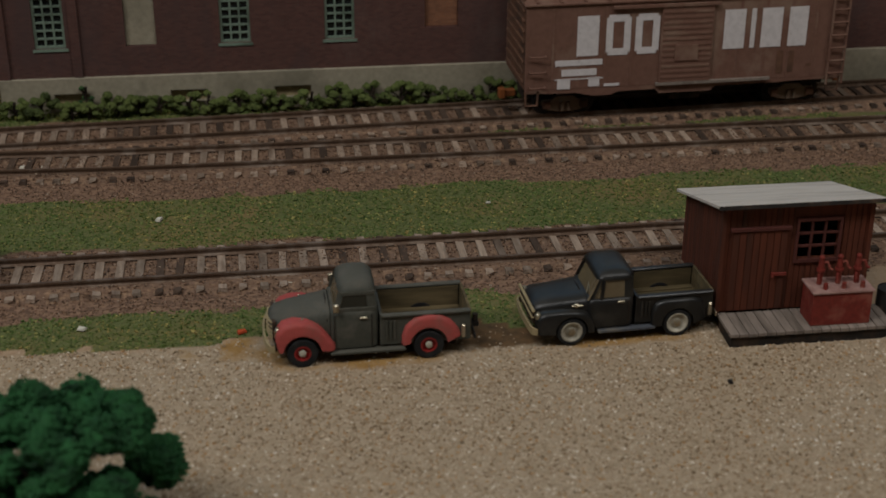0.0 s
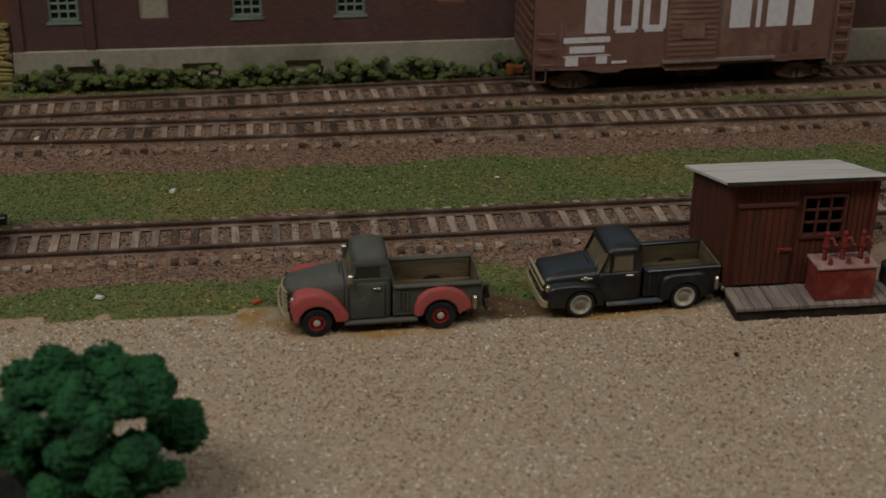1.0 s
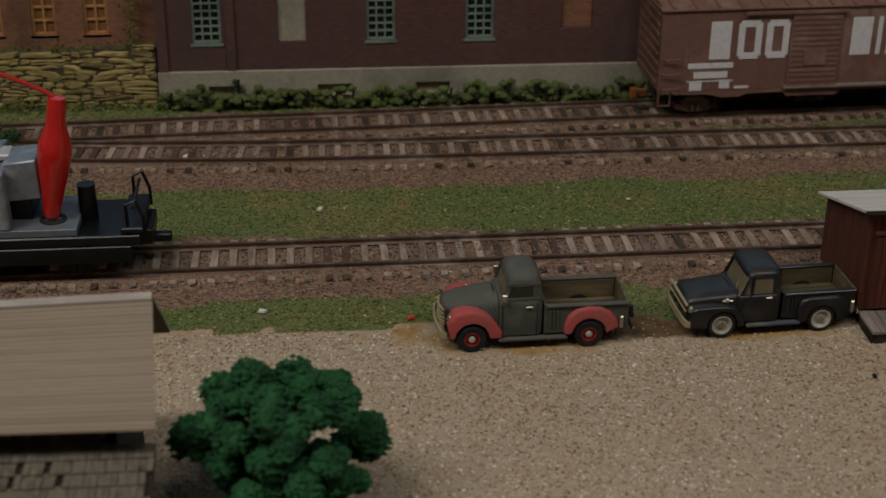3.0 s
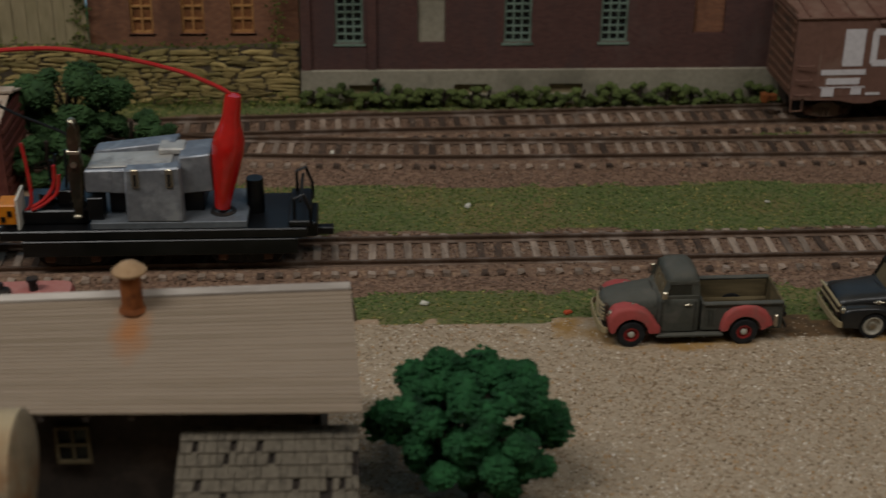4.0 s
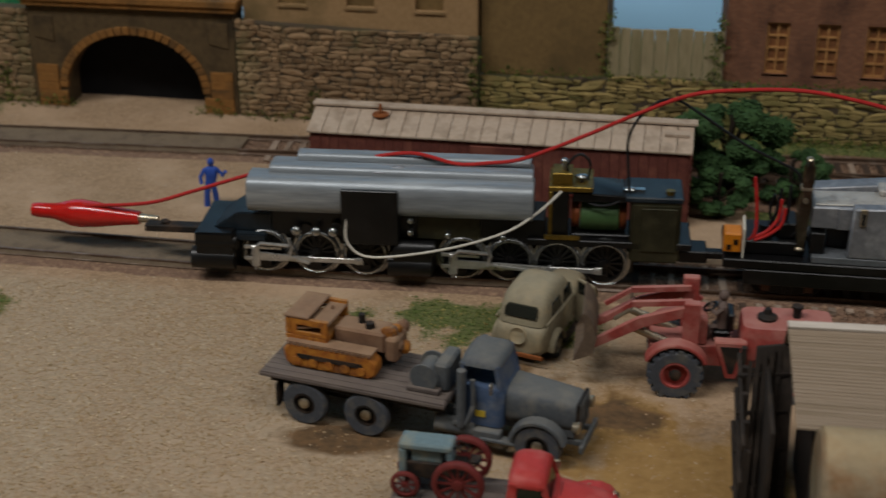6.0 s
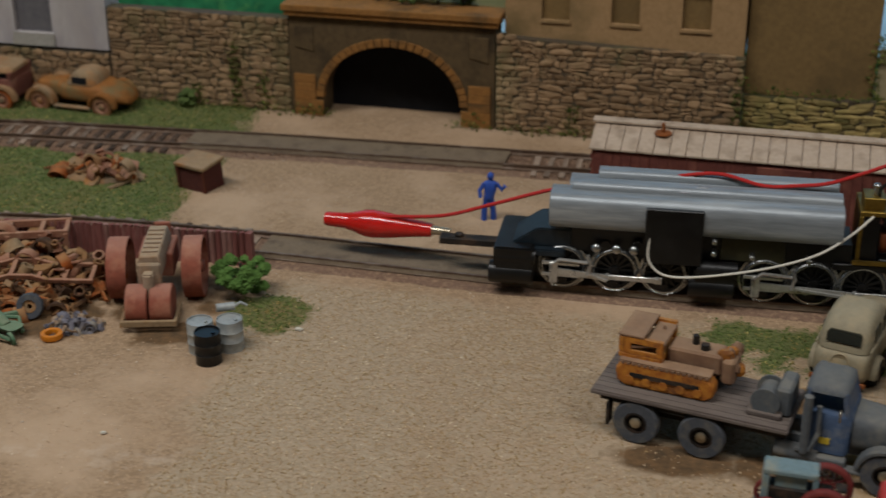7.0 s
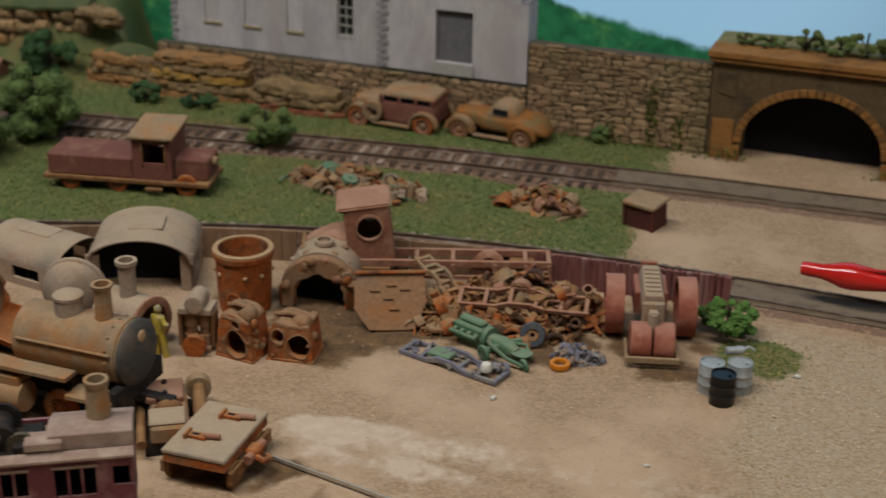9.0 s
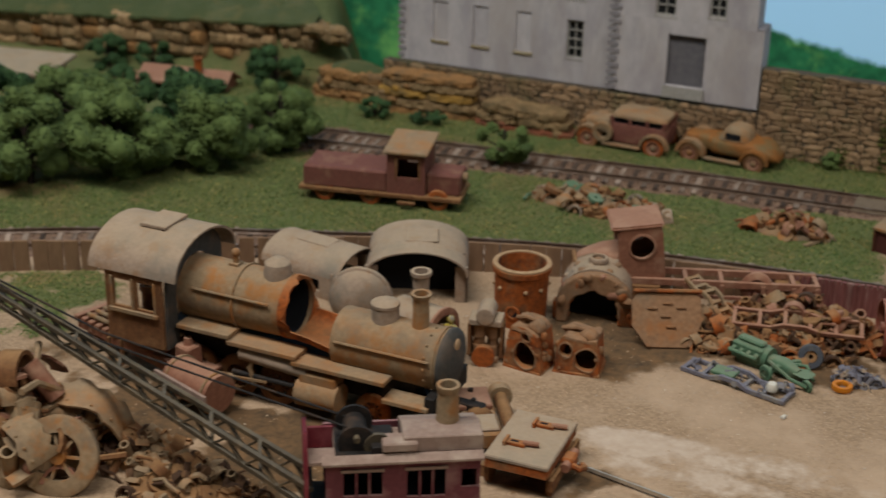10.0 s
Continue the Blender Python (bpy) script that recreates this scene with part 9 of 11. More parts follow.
def green_engine():
    t = thing("engine_block", "dull green stripped tractor engine lying on the dirt", "engine", -541, -25, 0, -21)
    part("block", Shape().box(-14, -1, -3.6, 3.6, 1.6, 8.0), SCRAP_GREEN, t, bevel=0.5)
    part("rocker_cover", Shape().box(-13, -2, -1.8, 2.0, 8.0, 9.8), SCRAP_GREEN, t, bevel=0.6)
    part("sump", Shape().box(-12, -2, -3, 3, -0.2, 1.58), SCRAP_GREEN, t, bevel=0.3)
    for k in range(4):
        part("exhaust_port", Shape().cyl((-12.4 + k * 3.2, -3.6, 6), (-12.4 + k * 3.2, -5.2, 5.2), 0.9, n=10), SCRAP_GREEN, t)
    part("manifold", Shape().cyl((-14, -5.2, 5.0), (-2, -5.2, 5.0), 0.8, n=12), SCRAP_GREEN, t)
    part("flywheel", Shape().cyl((-0.8, 0, 4.4), (1.0, 0, 4.4), 4.2, n=22), SCRAP_GREEN, t)
    part("rear_axle", Shape().tube([(4, -9, 3.4), (6, -3, 4.2), (7, 3, 4.0), (8, 8, 3)], 1.3, 8), SCRAP_GREEN, t)
    part("gear_housing", Shape().loft([sec(1.0, 2.6, 1, 6.4, 3), sec(7, 3.2, 0.8, 6.8, 3), sec(13, 2.0, 1.2, 4.6, 3)]), SCRAP_GREEN, t)
    part("steering_arm", Shape().tube([(2, -3, 5), (7, -7, 6.5), (13, -6, 3.2), (19, -4, 1.4)], 0.7, 6), SCRAP_GREEN, t)
    part("drag_link", Shape().tube([(8, 3, 4), (13, 5, 4.4), (18, 2, 1.6)], 0.7, 6), SCRAP_GREEN, t)
    part("seat_pan", Shape().loft([flat(3.0, 12, 18, 2.8, 3, 14), flat(4.0, 11.4, 18.8, 3.4, 3, 14)]), SCRAP_GREEN, t)
    part("rod_end", Shape().ring((19, -3.6, 1.8), (0.3, 1, 0.2), 2.4, 1.2, 1.2, 16), SCRAP_GREEN, t)
    part("rod_end", Shape().ring((4.6, -8.6, 3.4), (0.2, 1, 0.1), 3.0, 1.4, 1.4, 16), SCRAP_GREEN, t)


green_engine()
rng_ = random.Random(77)
t_ = thing("loose_scrap", "grey brackets and parts strewn over the chassis", "scrap parts", -548, -41, 0, -13.5)
for k in range(22):
    scrap_bit(t_, rng_, -18 + k * 1.7, rng_.uniform(-5, 5), rng_.uniform(1.5, 3.2), rng_.uniform(1.0, 2.2), SCRAP_GREY)
t_ = thing("carburettor", "small white and green parts on the grey chassis", "scrap part", -549, -41, 2.2, -13.5)
part("white_cup", Shape().lathe([(0.1, 0), (2.0, 0), (2.2, 1.4), (1.6, 2.8), (0.1, 3.0)], 14, Matrix.Translation((14, 0, 0))), WHITE_CARD, t_)
part("green_box", Shape().box(-9, 0, -3, 3, 0, 1.6), SCRAP_GREEN, t_, bevel=0.3)


def road_roller():
    t = thing("road_roller", "red-oxide road roller with a dusty engine hood", "road roller", -491, 10, 0, 16)
    # front to -y
    for sx in (-1, 1):
        q = Matrix.Translation((sx * 13, 0, 11)) @ Vector((sx, 0, 0)).to_track_quat("Z", "Y").to_matrix().to_4x4()
        w = part("rear_roll", Shape().lathe([(10.2, -3.4), (11, -3.4), (11, 3.4), (10.2, 3.4), (10.2, -3.4)], 40, q, cap=False), OXIDE, t, angle=40)
        sp = Shape().lathe([(2.2, -2), (2.2, 3.2), (0.1, 3.4)], 14, q).lathe([(2, -0.5), (10.3, -0.5), (10.3, 0.3), (2, 0.3), (2, -0.5)], 30, q, cap=False)
        part("disc", sp, OXIDE, w)
    part("body", Shape().box(-6, 6, -4, 12, 9, 18), OXIDE, t, bevel=0.5)
    part("hood", Shape().loft([[(x, y, z) for x, z in ((-3.6, 14), (3.6, 14), (4.2, 20), (3.2, 23), (-3.2, 23), (-4.2, 20))] for y in (9, -17)]), DUST_GREY, t, "dusty tan hood", bevel=0.4)
    for k in range(6):
        part("louver", Shape().box(-2.6, 2.6, 4 - k * 3.6, 5.2 - k * 3.6, 23.02, 23.6), DUST_GREY, t)
    part("radiator", Shape().box(-4, 4, -19, -17.1, 8, 21), DUST_GREY, t, bevel=0.6)
    part("steering_head", Shape().cyl((0, -21, 10), (0, -21, 18), 2.0, n=14).bar((0, -18, 17), (0, -22, 17), 3), DUST_GREY, t)
    part("yoke", Shape().box(-9.6, 9.6, -29.5, -28.1, 2.4, 4.6).box(-9.6, -8.4, -29.4, -14, 2.5, 4.5).box(8.4, 9.6, -29.4, -14, 2.5, 4.5).bar((0, -21, 16), (0, -21, 6), 2.2), DUST, t, bevel=0.2)
    for sx in (-1, 1):
        q = Matrix.Translation((sx * 4.1, -21, 7)) @ Vector((sx, 0, 0)).to_track_quat("Z", "Y").to_matrix().to_4x4()
        part("front_roll", Shape().lathe([(0.5, -3.7), (6.6, -3.7), (7, -3.4), (7, 3.4), (6.6, 3.7), (0.5, 3.7)], 32, q), OXIDE, t)
    part("seat", Shape().box(-3, 3, 12, 17, 14, 16).box(-3, 3, 16, 17.4, 16, 21), OXIDE, t, bevel=0.4)


road_roller()


def drum(x, y, material, label, r=4.3, h=11.2, rx=0, z=0, rz=0):
    t = thing("steel_drum", label, "drum", x, y, z, rz, group="oil drums", rx=rx)
    part("body", Shape().lathe([(0.1, 0.3), (r * 0.95, 0.3), (r, 0), (r, h * 0.32), (r * 1.04, h * 0.34), (r, h * 0.36), (r, h * 0.64), (r * 1.04, h * 0.66), (r, h * 0.68), (r, h), (r * 0.95, h), (r * 0.93, h - 0.5), (0.1, h - 0.5)], 28), material, t, angle=40)
    part("bung", Shape().cyl((r * 0.5, 0, h - 0.5), (r * 0.5, 0, h + 0.1), 0.6, n=10), material, t)


drum(-461.0, -25, DRUM_GREY, "pale galvanised steel drum on the dirt")
drum(-452.0, -21.5, DRUM_GREY, "pale galvanised steel drum on the dirt")
drum(-455.8, -31.5, BLACK_METAL, "black steel drum on the dirt")
t_ = thing("oil_can", "bent pale cans on top of the drums", "can", -455, -17, 11.2, 20)
part("can", Shape().cyl((-3, 0, 1.4), (3, 1, 1.4), 1.4, n=12), DRUM_GREY, t_)
part("spout", Shape().tube([(3, 1, 1.4), (5, 1.4, 2.4), (7, 1.2, 1.2)], 0.5, 6), DRUM_GREY, t_)
tree("bush", "bright green foam bush at the fence end", -463, 17, 0, 15, 13, 11, LEAF_BRIGHT, 31, 40, 70, 0.0, 0.85, "bush")


SCRAP_GREY_DARK = mat("sooty_sheet", "4a4742", "3b3935", "5d5044", fine=600, coarse=120, rough=0.85)


def old_machine():
    """A stripped pinkish underframe with its boiler drum, post and valve box."""
    t = thing("stripped_underframe", "pinkish stripped machine frame with a drum and a flanged post", "scrap machine", -744, -120.5, 0, -17)
    for sy in (-6, 6):
        part("frame_rail", Shape().box(-36, 34, sy - 1.2, sy + 1.2, 5, 9), PINK_RUST, t, bevel=0.3)
    for k in range(6):
        part("slat", Shape().box(-36 + k * 4.2, -33.6 + k * 4.2, -8.5, 8.5, 9.02, 10.8), PINK_RUST, t, bevel=0.25)
    part("deck", Shape().box(-10, 34, -8, 8, 9.02, 10.4), PINK_RUST, t, bevel=0.3)
    part("drum", Shape().cyl((26, -10, 9.5), (48, -10, 9.5), 7.0, n=26), PINK_RUST, t, "dusty pink boiler drum")
    part("drum_band", Shape().ring((28, -10, 9.5), (1, 0, 0), 7.6, 6.8, 1.0, 26), DUST, t)
    part("drum_band", Shape().ring((46, -10, 9.5), (1, 0, 0), 7.6, 6.8, 1.0, 26), DUST, t)
    part("side_board", Shape().bar((24, -18, 12), (50, -18, 11), 1.2, 3.2), MAROON_TOP, t)
    part("post", Shape().lathe([(4.4, 10.4), (4.4, 11.6), (2.5, 12), (2.4, 33), (3.1, 33.4), (3.1, 35.4), (1.8, 35.4), (1.7, 28), (0.1, 28)], 20, Matrix.Translation((5.7, -5, 0))), PINK_RUST, t, "flanged upright post")
    part("valve_box", Shape().box(21, 28, -7, 0, 10.42, 18), PINK_RUST, t, bevel=0.6)
    part("valve_cap", Shape().cyl((24.5, -3.5, 18), (24.5, -3.5, 20.6), 1.8, 1.4, 12), PINK_RUST, t)
    part("crank_case", Shape().loft([sec(-8, 6, 9, 15, 3), sec(4, 5, 9, 17, 3), sec(8, 4, 9, 14, 3)]), PINK_RUST, t, angle=50)
    for k in range(4):
        part("tie_rod", Shape().cyl((-30, -6 + k * 3.6, 12), (-8, -6 + k * 3.6, 13), 0.9, n=8), DUST, t)
    part("leg", Shape().box(-32, -28, -6, 6, -0.2, 5), SCRAP_BROWN, t)
    part("leg", Shape().box(24, 30, -6, 6, -0.2, 5), SCRAP_BROWN, t)


old_machine()


def wreck():
    t = thing("wrecked_locomotive", "dusty rust-brown wrecked steam locomotive with its boiler cut open", "locomotive", -700, -117, 0, 0.0)
    X = lambda x: (x + 627) * 0.87 + 73
    az, r = 34.0, 11.0
    rot = Matrix.Rotation(math.pi / 2, 4, "Y")

    def barrel(x0, x1, r0, r1, material, name, bands, az=az):
        d = X(x1) - X(x0)
        hollow = [(r0 * 0.9, 0), (r0, 0), (r1, d), (r1 * 0.9, d), (r0 * 0.9, 0)]
        b = part(name, Shape().lathe(hollow, 36, Matrix.Translation((X(x0), 0, az)) @ rot, cap=False), material, t, angle=40)
        for bx in bands:
            part("band", Shape().ring((X(bx), 0, az), (1, 0, 0), r0 + 0.5, r0 - 0.4, 1.0, 36), material, b)
        return b
    barrel(-742, -694, 11.4, 11.0, DUST, "rear_boiler", (-717,))
    fz = 27.0
    barrel(-674, -629, 10.6, 10.6, DUST, "front_boiler", (-631,), fz)
    part("front_end_plate", Shape().cyl((X(-673.5), 0, fz), (X(-672.6), 0, fz), 10.0, n=30), RUST, t)
    # black liner and plate paint the boiler's inner shade
    part("throat_dark", Shape().lathe([(9.7, 0), (9.75, 40.5)], 30, Matrix.Translation((X(-742), 0, az)) @ rot, cap=False), SHADE_BLACK, t, "black liner painting the shade inside the boiler")
    part("throat_plate", Shape().cyl((X(-741), 0, az), (X(-740), 0, az), 9.6, n=30), SHADE_BLACK, t)
    part("smokebox_door", Shape().lathe([(0.1, 3.2), (3, 3.1), (8, 2.2), (10.4, 1.2), (11.0, 0.4), (11.0, -0.8)], 30, Matrix.Translation((X(-628.6), 0, fz)) @ rot), SCRAP_GREY_DARK, t, "dusty blackened smokebox door")
    part("door_dart", Shape().ball((X(-626.0), 0, fz + 6), (0.8, 2.4, 2.2), 12, 8), PIPE_CAP, t)
    part("torn_floor", Shape().loft([[(X(xx), 10.6 * math.cos(radians(a)), zz + 10.6 * math.sin(radians(a)) * 0.55) for a in range(180, 361, 15)] + [(X(xx), 9.8 * math.cos(radians(a)), zz + 9.8 * math.sin(radians(a)) * 0.55) for a in range(360, 179, -15)] for xx, zz in ((-694, az - 4), (-684, 29), (-673.6, 27))]), RUST, t, "rust-orange torn boiler floor")
    torn = random.Random(12)
    edge = [11.2 + torn.uniform(-0.5, 0.7) for _ in range(30)]
    part("boiler_jacket_edge", Shape().loft([[(X(-696.5), r * math.cos(a), az + r * math.sin(a)) for r, a in zip([11.35] * 30, [6.2832 * i / 30 for i in range(30)])], [(X(-692) + torn.uniform(-2.4, 1.2), r * math.cos(a), az + r * math.sin(a)) for r, a in zip(edge, [6.2832 * i / 30 for i in range(30)])], [(X(-693.5), r * math.cos(a), az + r * math.sin(a)) for r, a in zip([9.9] * 30, [6.2832 * i / 30 for i in range(30)])]], cap=False), RUST, t, "torn rust-orange boiler edge", angle=40)
    for k in range(16):
        part("rivet", Shape().ball((X(-634.5), 10.7 * math.cos(0.3927 * k), fz + 10.7 * math.sin(0.3927 * k)), 0.55, 6, 5), DUST, t)
    part("dome", Shape().lathe([(5.0, az + 8), (4.8, az + 13), (4.4, az + 15.2), (2.6, az + 16.6), (0.1, az + 17)], 24, Matrix.Translation((X(-703), 0, 0))), DUST_GREY, t, "rounded sand dome")
    part("dome", Shape().lathe([(4.8, fz + 8), (4.6, fz + 14.6), (4.9, fz + 15), (4.9, fz + 16), (3.0, fz + 17), (0.1, fz + 17.4)], 24, Matrix.Translation((X(-656), 0, 0))), DUST_GREY, t)
    part("chimney", Shape().lathe([(3.4, fz + 8), (2.8, fz + 12), (2.7, fz + 20), (3.4, fz + 21), (3.5, fz + 22), (2.4, fz + 22), (2.2, fz + 14), (0.1, fz + 14)], 24, Matrix.Translation((X(-641), 0, 0))), DUST, t, "dusty chimney")
    part("whistle", Shape().cyl((X(-722), 0, az + 10), (X(-722), 0, az + 15), 1.0, n=10).ball((X(-722), 0, az + 15.6), 1.6, 10, 8).box(X(-724), X(-720), -2, 2, az + 11, az + 12), DUST, t)
    for sy in (-1, 1):
        y0, y1 = sorted((sy * 7, sy * 15.5))
        for a, b, z in ((-740, -716, 24), (-717, -686, 22), (-688, -648, 20), (-649, -630, 14)):
            part("running_board", Shape().box(X(a), X(b), y0, y1, z, z + 1.6), DUST, t, bevel=0.2)
        part("handrail", Shape().tube([(X(-735), sy * 11.2, az + 4.4), (X(-700), sy * 11.4, az + 4.4)], 0.5, 6), DUST, t)
        part("handrail", Shape().tube([(X(-672), sy * 10.8, fz + 3), (X(-632), sy * 10.8, fz + 3)], 0.5, 6), DUST, t)
        part("air_tank", Shape().cyl((X(-712), sy * 12, 19), (X(-682), sy * 12, 17.4), 3.0, n=16), DUST_GREY, t)
        part("cylinder", Shape().cyl((X(-686), sy * 12.4, 10), (X(-668), sy * 12.4, 10), 5.2, n=20), DUST, t)
        part("valve_chest", Shape().box(X(-685), X(-669), *sorted((sy * 8, sy * 15)), 12, 18), DUST, t, bevel=0.6)
        part("piston_rod", Shape().cyl((X(-716), sy * 13, 11), (X(-684), sy * 13, 11), 1.0, n=10), STEEL_DARK, t)
        part("main_rod", Shape().bar((X(-734), sy * 13.4, 8), (X(-700), sy * 13.4, 10.4), 1.8, 0.9).tube([(X(-706), sy * 13.4, 18), (X(-708), sy * 13.4, 14), (X(-706), sy * 13.4, 8)], 1.0, 8), DUST, t)
        for wx in (-734, -716, -698):
            wh = wheel(t, X(wx), sy * 9, 7.7, 2.6, SCRAP_BROWN, SCRAP_BROWN, None, 12, "driver")
        wheel(t, X(-656), sy * 9, 6.4, 2.4, RUST, RUST, None, 10, "pilot_wheel")
    part("frame", Shape().box(X(-752), X(-640), -6, 6, 9, 20), STEEL_DARK, t)
    part("pilot_beam", Shape().box(X(-632), X(-628), -14, 14, 12, 19).box(X(-640), X(-614), -2, 2, 10, 13), STEEL_DARK, t, bevel=0.3)
    # cab
    n, w = 16, 38
    prof = lambda k: [(w / 2 * math.cos(math.pi * i / n) * k, 43 + 12 * math.sin(math.pi * i / n) * k) for i in range(n + 1)]
    part("cab_roof", Shape().prism(prof(1.04) + prof(0.98)[::-1], "x", X(-777), X(-736)), DUST_GREY, t, "dusty curved cab roof", angle=40)
    part("roof_hatch", Shape().box(X(-762), X(-750), -6, 8, 55.2, 56.4), DUST_GREY, t, bevel=0.2)
    part("cab_front", Shape().prism([(-w / 2 + 1, 16)] + [(p * 0.95, q - 0.6) for p, q in prof(0.97)[::-1]] + [(w / 2 - 1, 16)] + [(11, 16)] + [(12 * math.cos(math.pi * (i / 12)), az + 12 * math.sin(math.pi * i / 12)) for i in range(13)] + [(-11, 16)], "x", X(-743), X(-741.8)), SCRAP_GREY_DARK, t, "blackened cab front")
    part("cab_side", wall_boxes(Shape(), X(-770), X(-743.1), 17.8, 19, 16, 43.2, [(X(-765), X(-757), 30, 40), (X(-755), X(-747), 30, 40)]), DUST, t)
    near = part("cab_side", wall_boxes(Shape(), X(-770), X(-743.1), -19, -17.8, 16, 43.2, [(X(-766), X(-758), 30, 40), (X(-755), X(-747), 30, 40)]), SCRAP_BROWN, t, "rust-brown cab side with two window openings", bevel=0.2)
    for xx in (-766.8, -757, -746.4):
        part("window_post", Shape().box(X(xx) - 0.5, X(xx) + 0.5, -19.5, -19.01, 29, 41), DUST, near)
    part("window_ledge", Shape().box(X(-768), X(-745), -20.2, -19.01, 28, 29.2), DUST, near)
    part("cab_step", Shape().box(X(-771), X(-764), -20, -15, 6, 7.2).box(X(-771), X(-770), -19.4, -18, 7.2, 16).box(X(-765), X(-764), -19.4, -18, 7.2, 16), SCRAP_BROWN, t)
    part("cab_floor", Shape().box(X(-772), X(-743.2), -17.6, 17.6, 15, 17), SCRAP_BROWN, t)


wreck()


def old_smokebox():
    t = thing("smokebox", "dusty smokebox with a rusty chimney", "smokebox", -661, -70, 0, -12)
    part("barrel", Shape().lathe([(8.6, -10), (9.4, -10), (9.4, 10), (8.6, 10), (8.6, -10)], 28, Matrix.Translation((0, 0, 11)) @ Matrix.Rotation(math.pi / 2, 4, "Y"), cap=False), DUST_GREY, t)
    part("rim", Shape().ring((10, 0, 11), (1, 0, 0), 10.2, 7.4, 1.6, 28), PINK_RUST, t)
    # black disc closes the barrel as painted shade
    part("dark_back", Shape().cyl((-8, 0, 11), (-7, 0, 11), 8.6, n=24), SHADE_BLACK, t)
    part("chimney", Shape().lathe([(3.4, 19), (2.9, 22), (3.1, 31), (3.9, 32), (3.9, 33.4), (2.6, 33.4), (2.4, 24), (0.1, 24)], 22), DUST_GREY, t)
    s = solo("boiler_end", Shape().ball((0, 0, 10), (12, 8, 12), 24, 14).ring((0, 0, 10), (0, 1, 0), 12.6, 11, 3, 28), DUST_GREY, "rounded grey boiler end resting on scrap", "boiler end", -692, -58, 1, 16)


old_smokebox()


def figurine(name, label, x, y, material, rz=0, lean=0.0):
    s = Shape().tube([(-1.8, 0, 0), (-1.6, 0, 5), (-0.8, 0, 10)], 1.2, 8).tube([(2.0, 1, 0), (1.6, 0.6, 5), (0.8, 0, 10)], 1.2, 8)
    s.loft([flat(9.4, -2.0, 2.0, 1.5, 3, 14), flat(13, -2.4 + lean, 2.4 + lean, 1.7, 3, 14), flat(16, -2.6 + lean, 2.6 + lean, 1.6, 3, 14), flat(17, -0.9 + lean, 0.9 + lean, 0.9, 2, 14)])
    s.tube([(-2.4 + lean, 0, 15.6), (-4.2 + lean, -0.6, 12.6), (-3.2, -1.6, 10)], 0.8, 7).tube([(2.4 + lean, 0, 15.6), (4.6 + lean, -0.4, 13), (5.6 + lean, -1.0, 15)], 0.8, 7)
    s.ball((lean, 0, 18.6), (1.4, 1.4, 1.7), 12, 8)
    return solo(name, s, material, label, "figurine", x, y, 0, rz)


figurine("standing_figurine", "small blue painted figurine standing on the sand", -391, 101, FIG_BLUE, 10, 0.6)
figurine("standing_figurine", "small yellow and blue painted figurine among scrap", -647, -74, FIG_YELLOW, -20)


DEEP_RED = mat("deep_red_paint", "6a1f28", "5a1a22", "7a3a3e", rough=0.6)


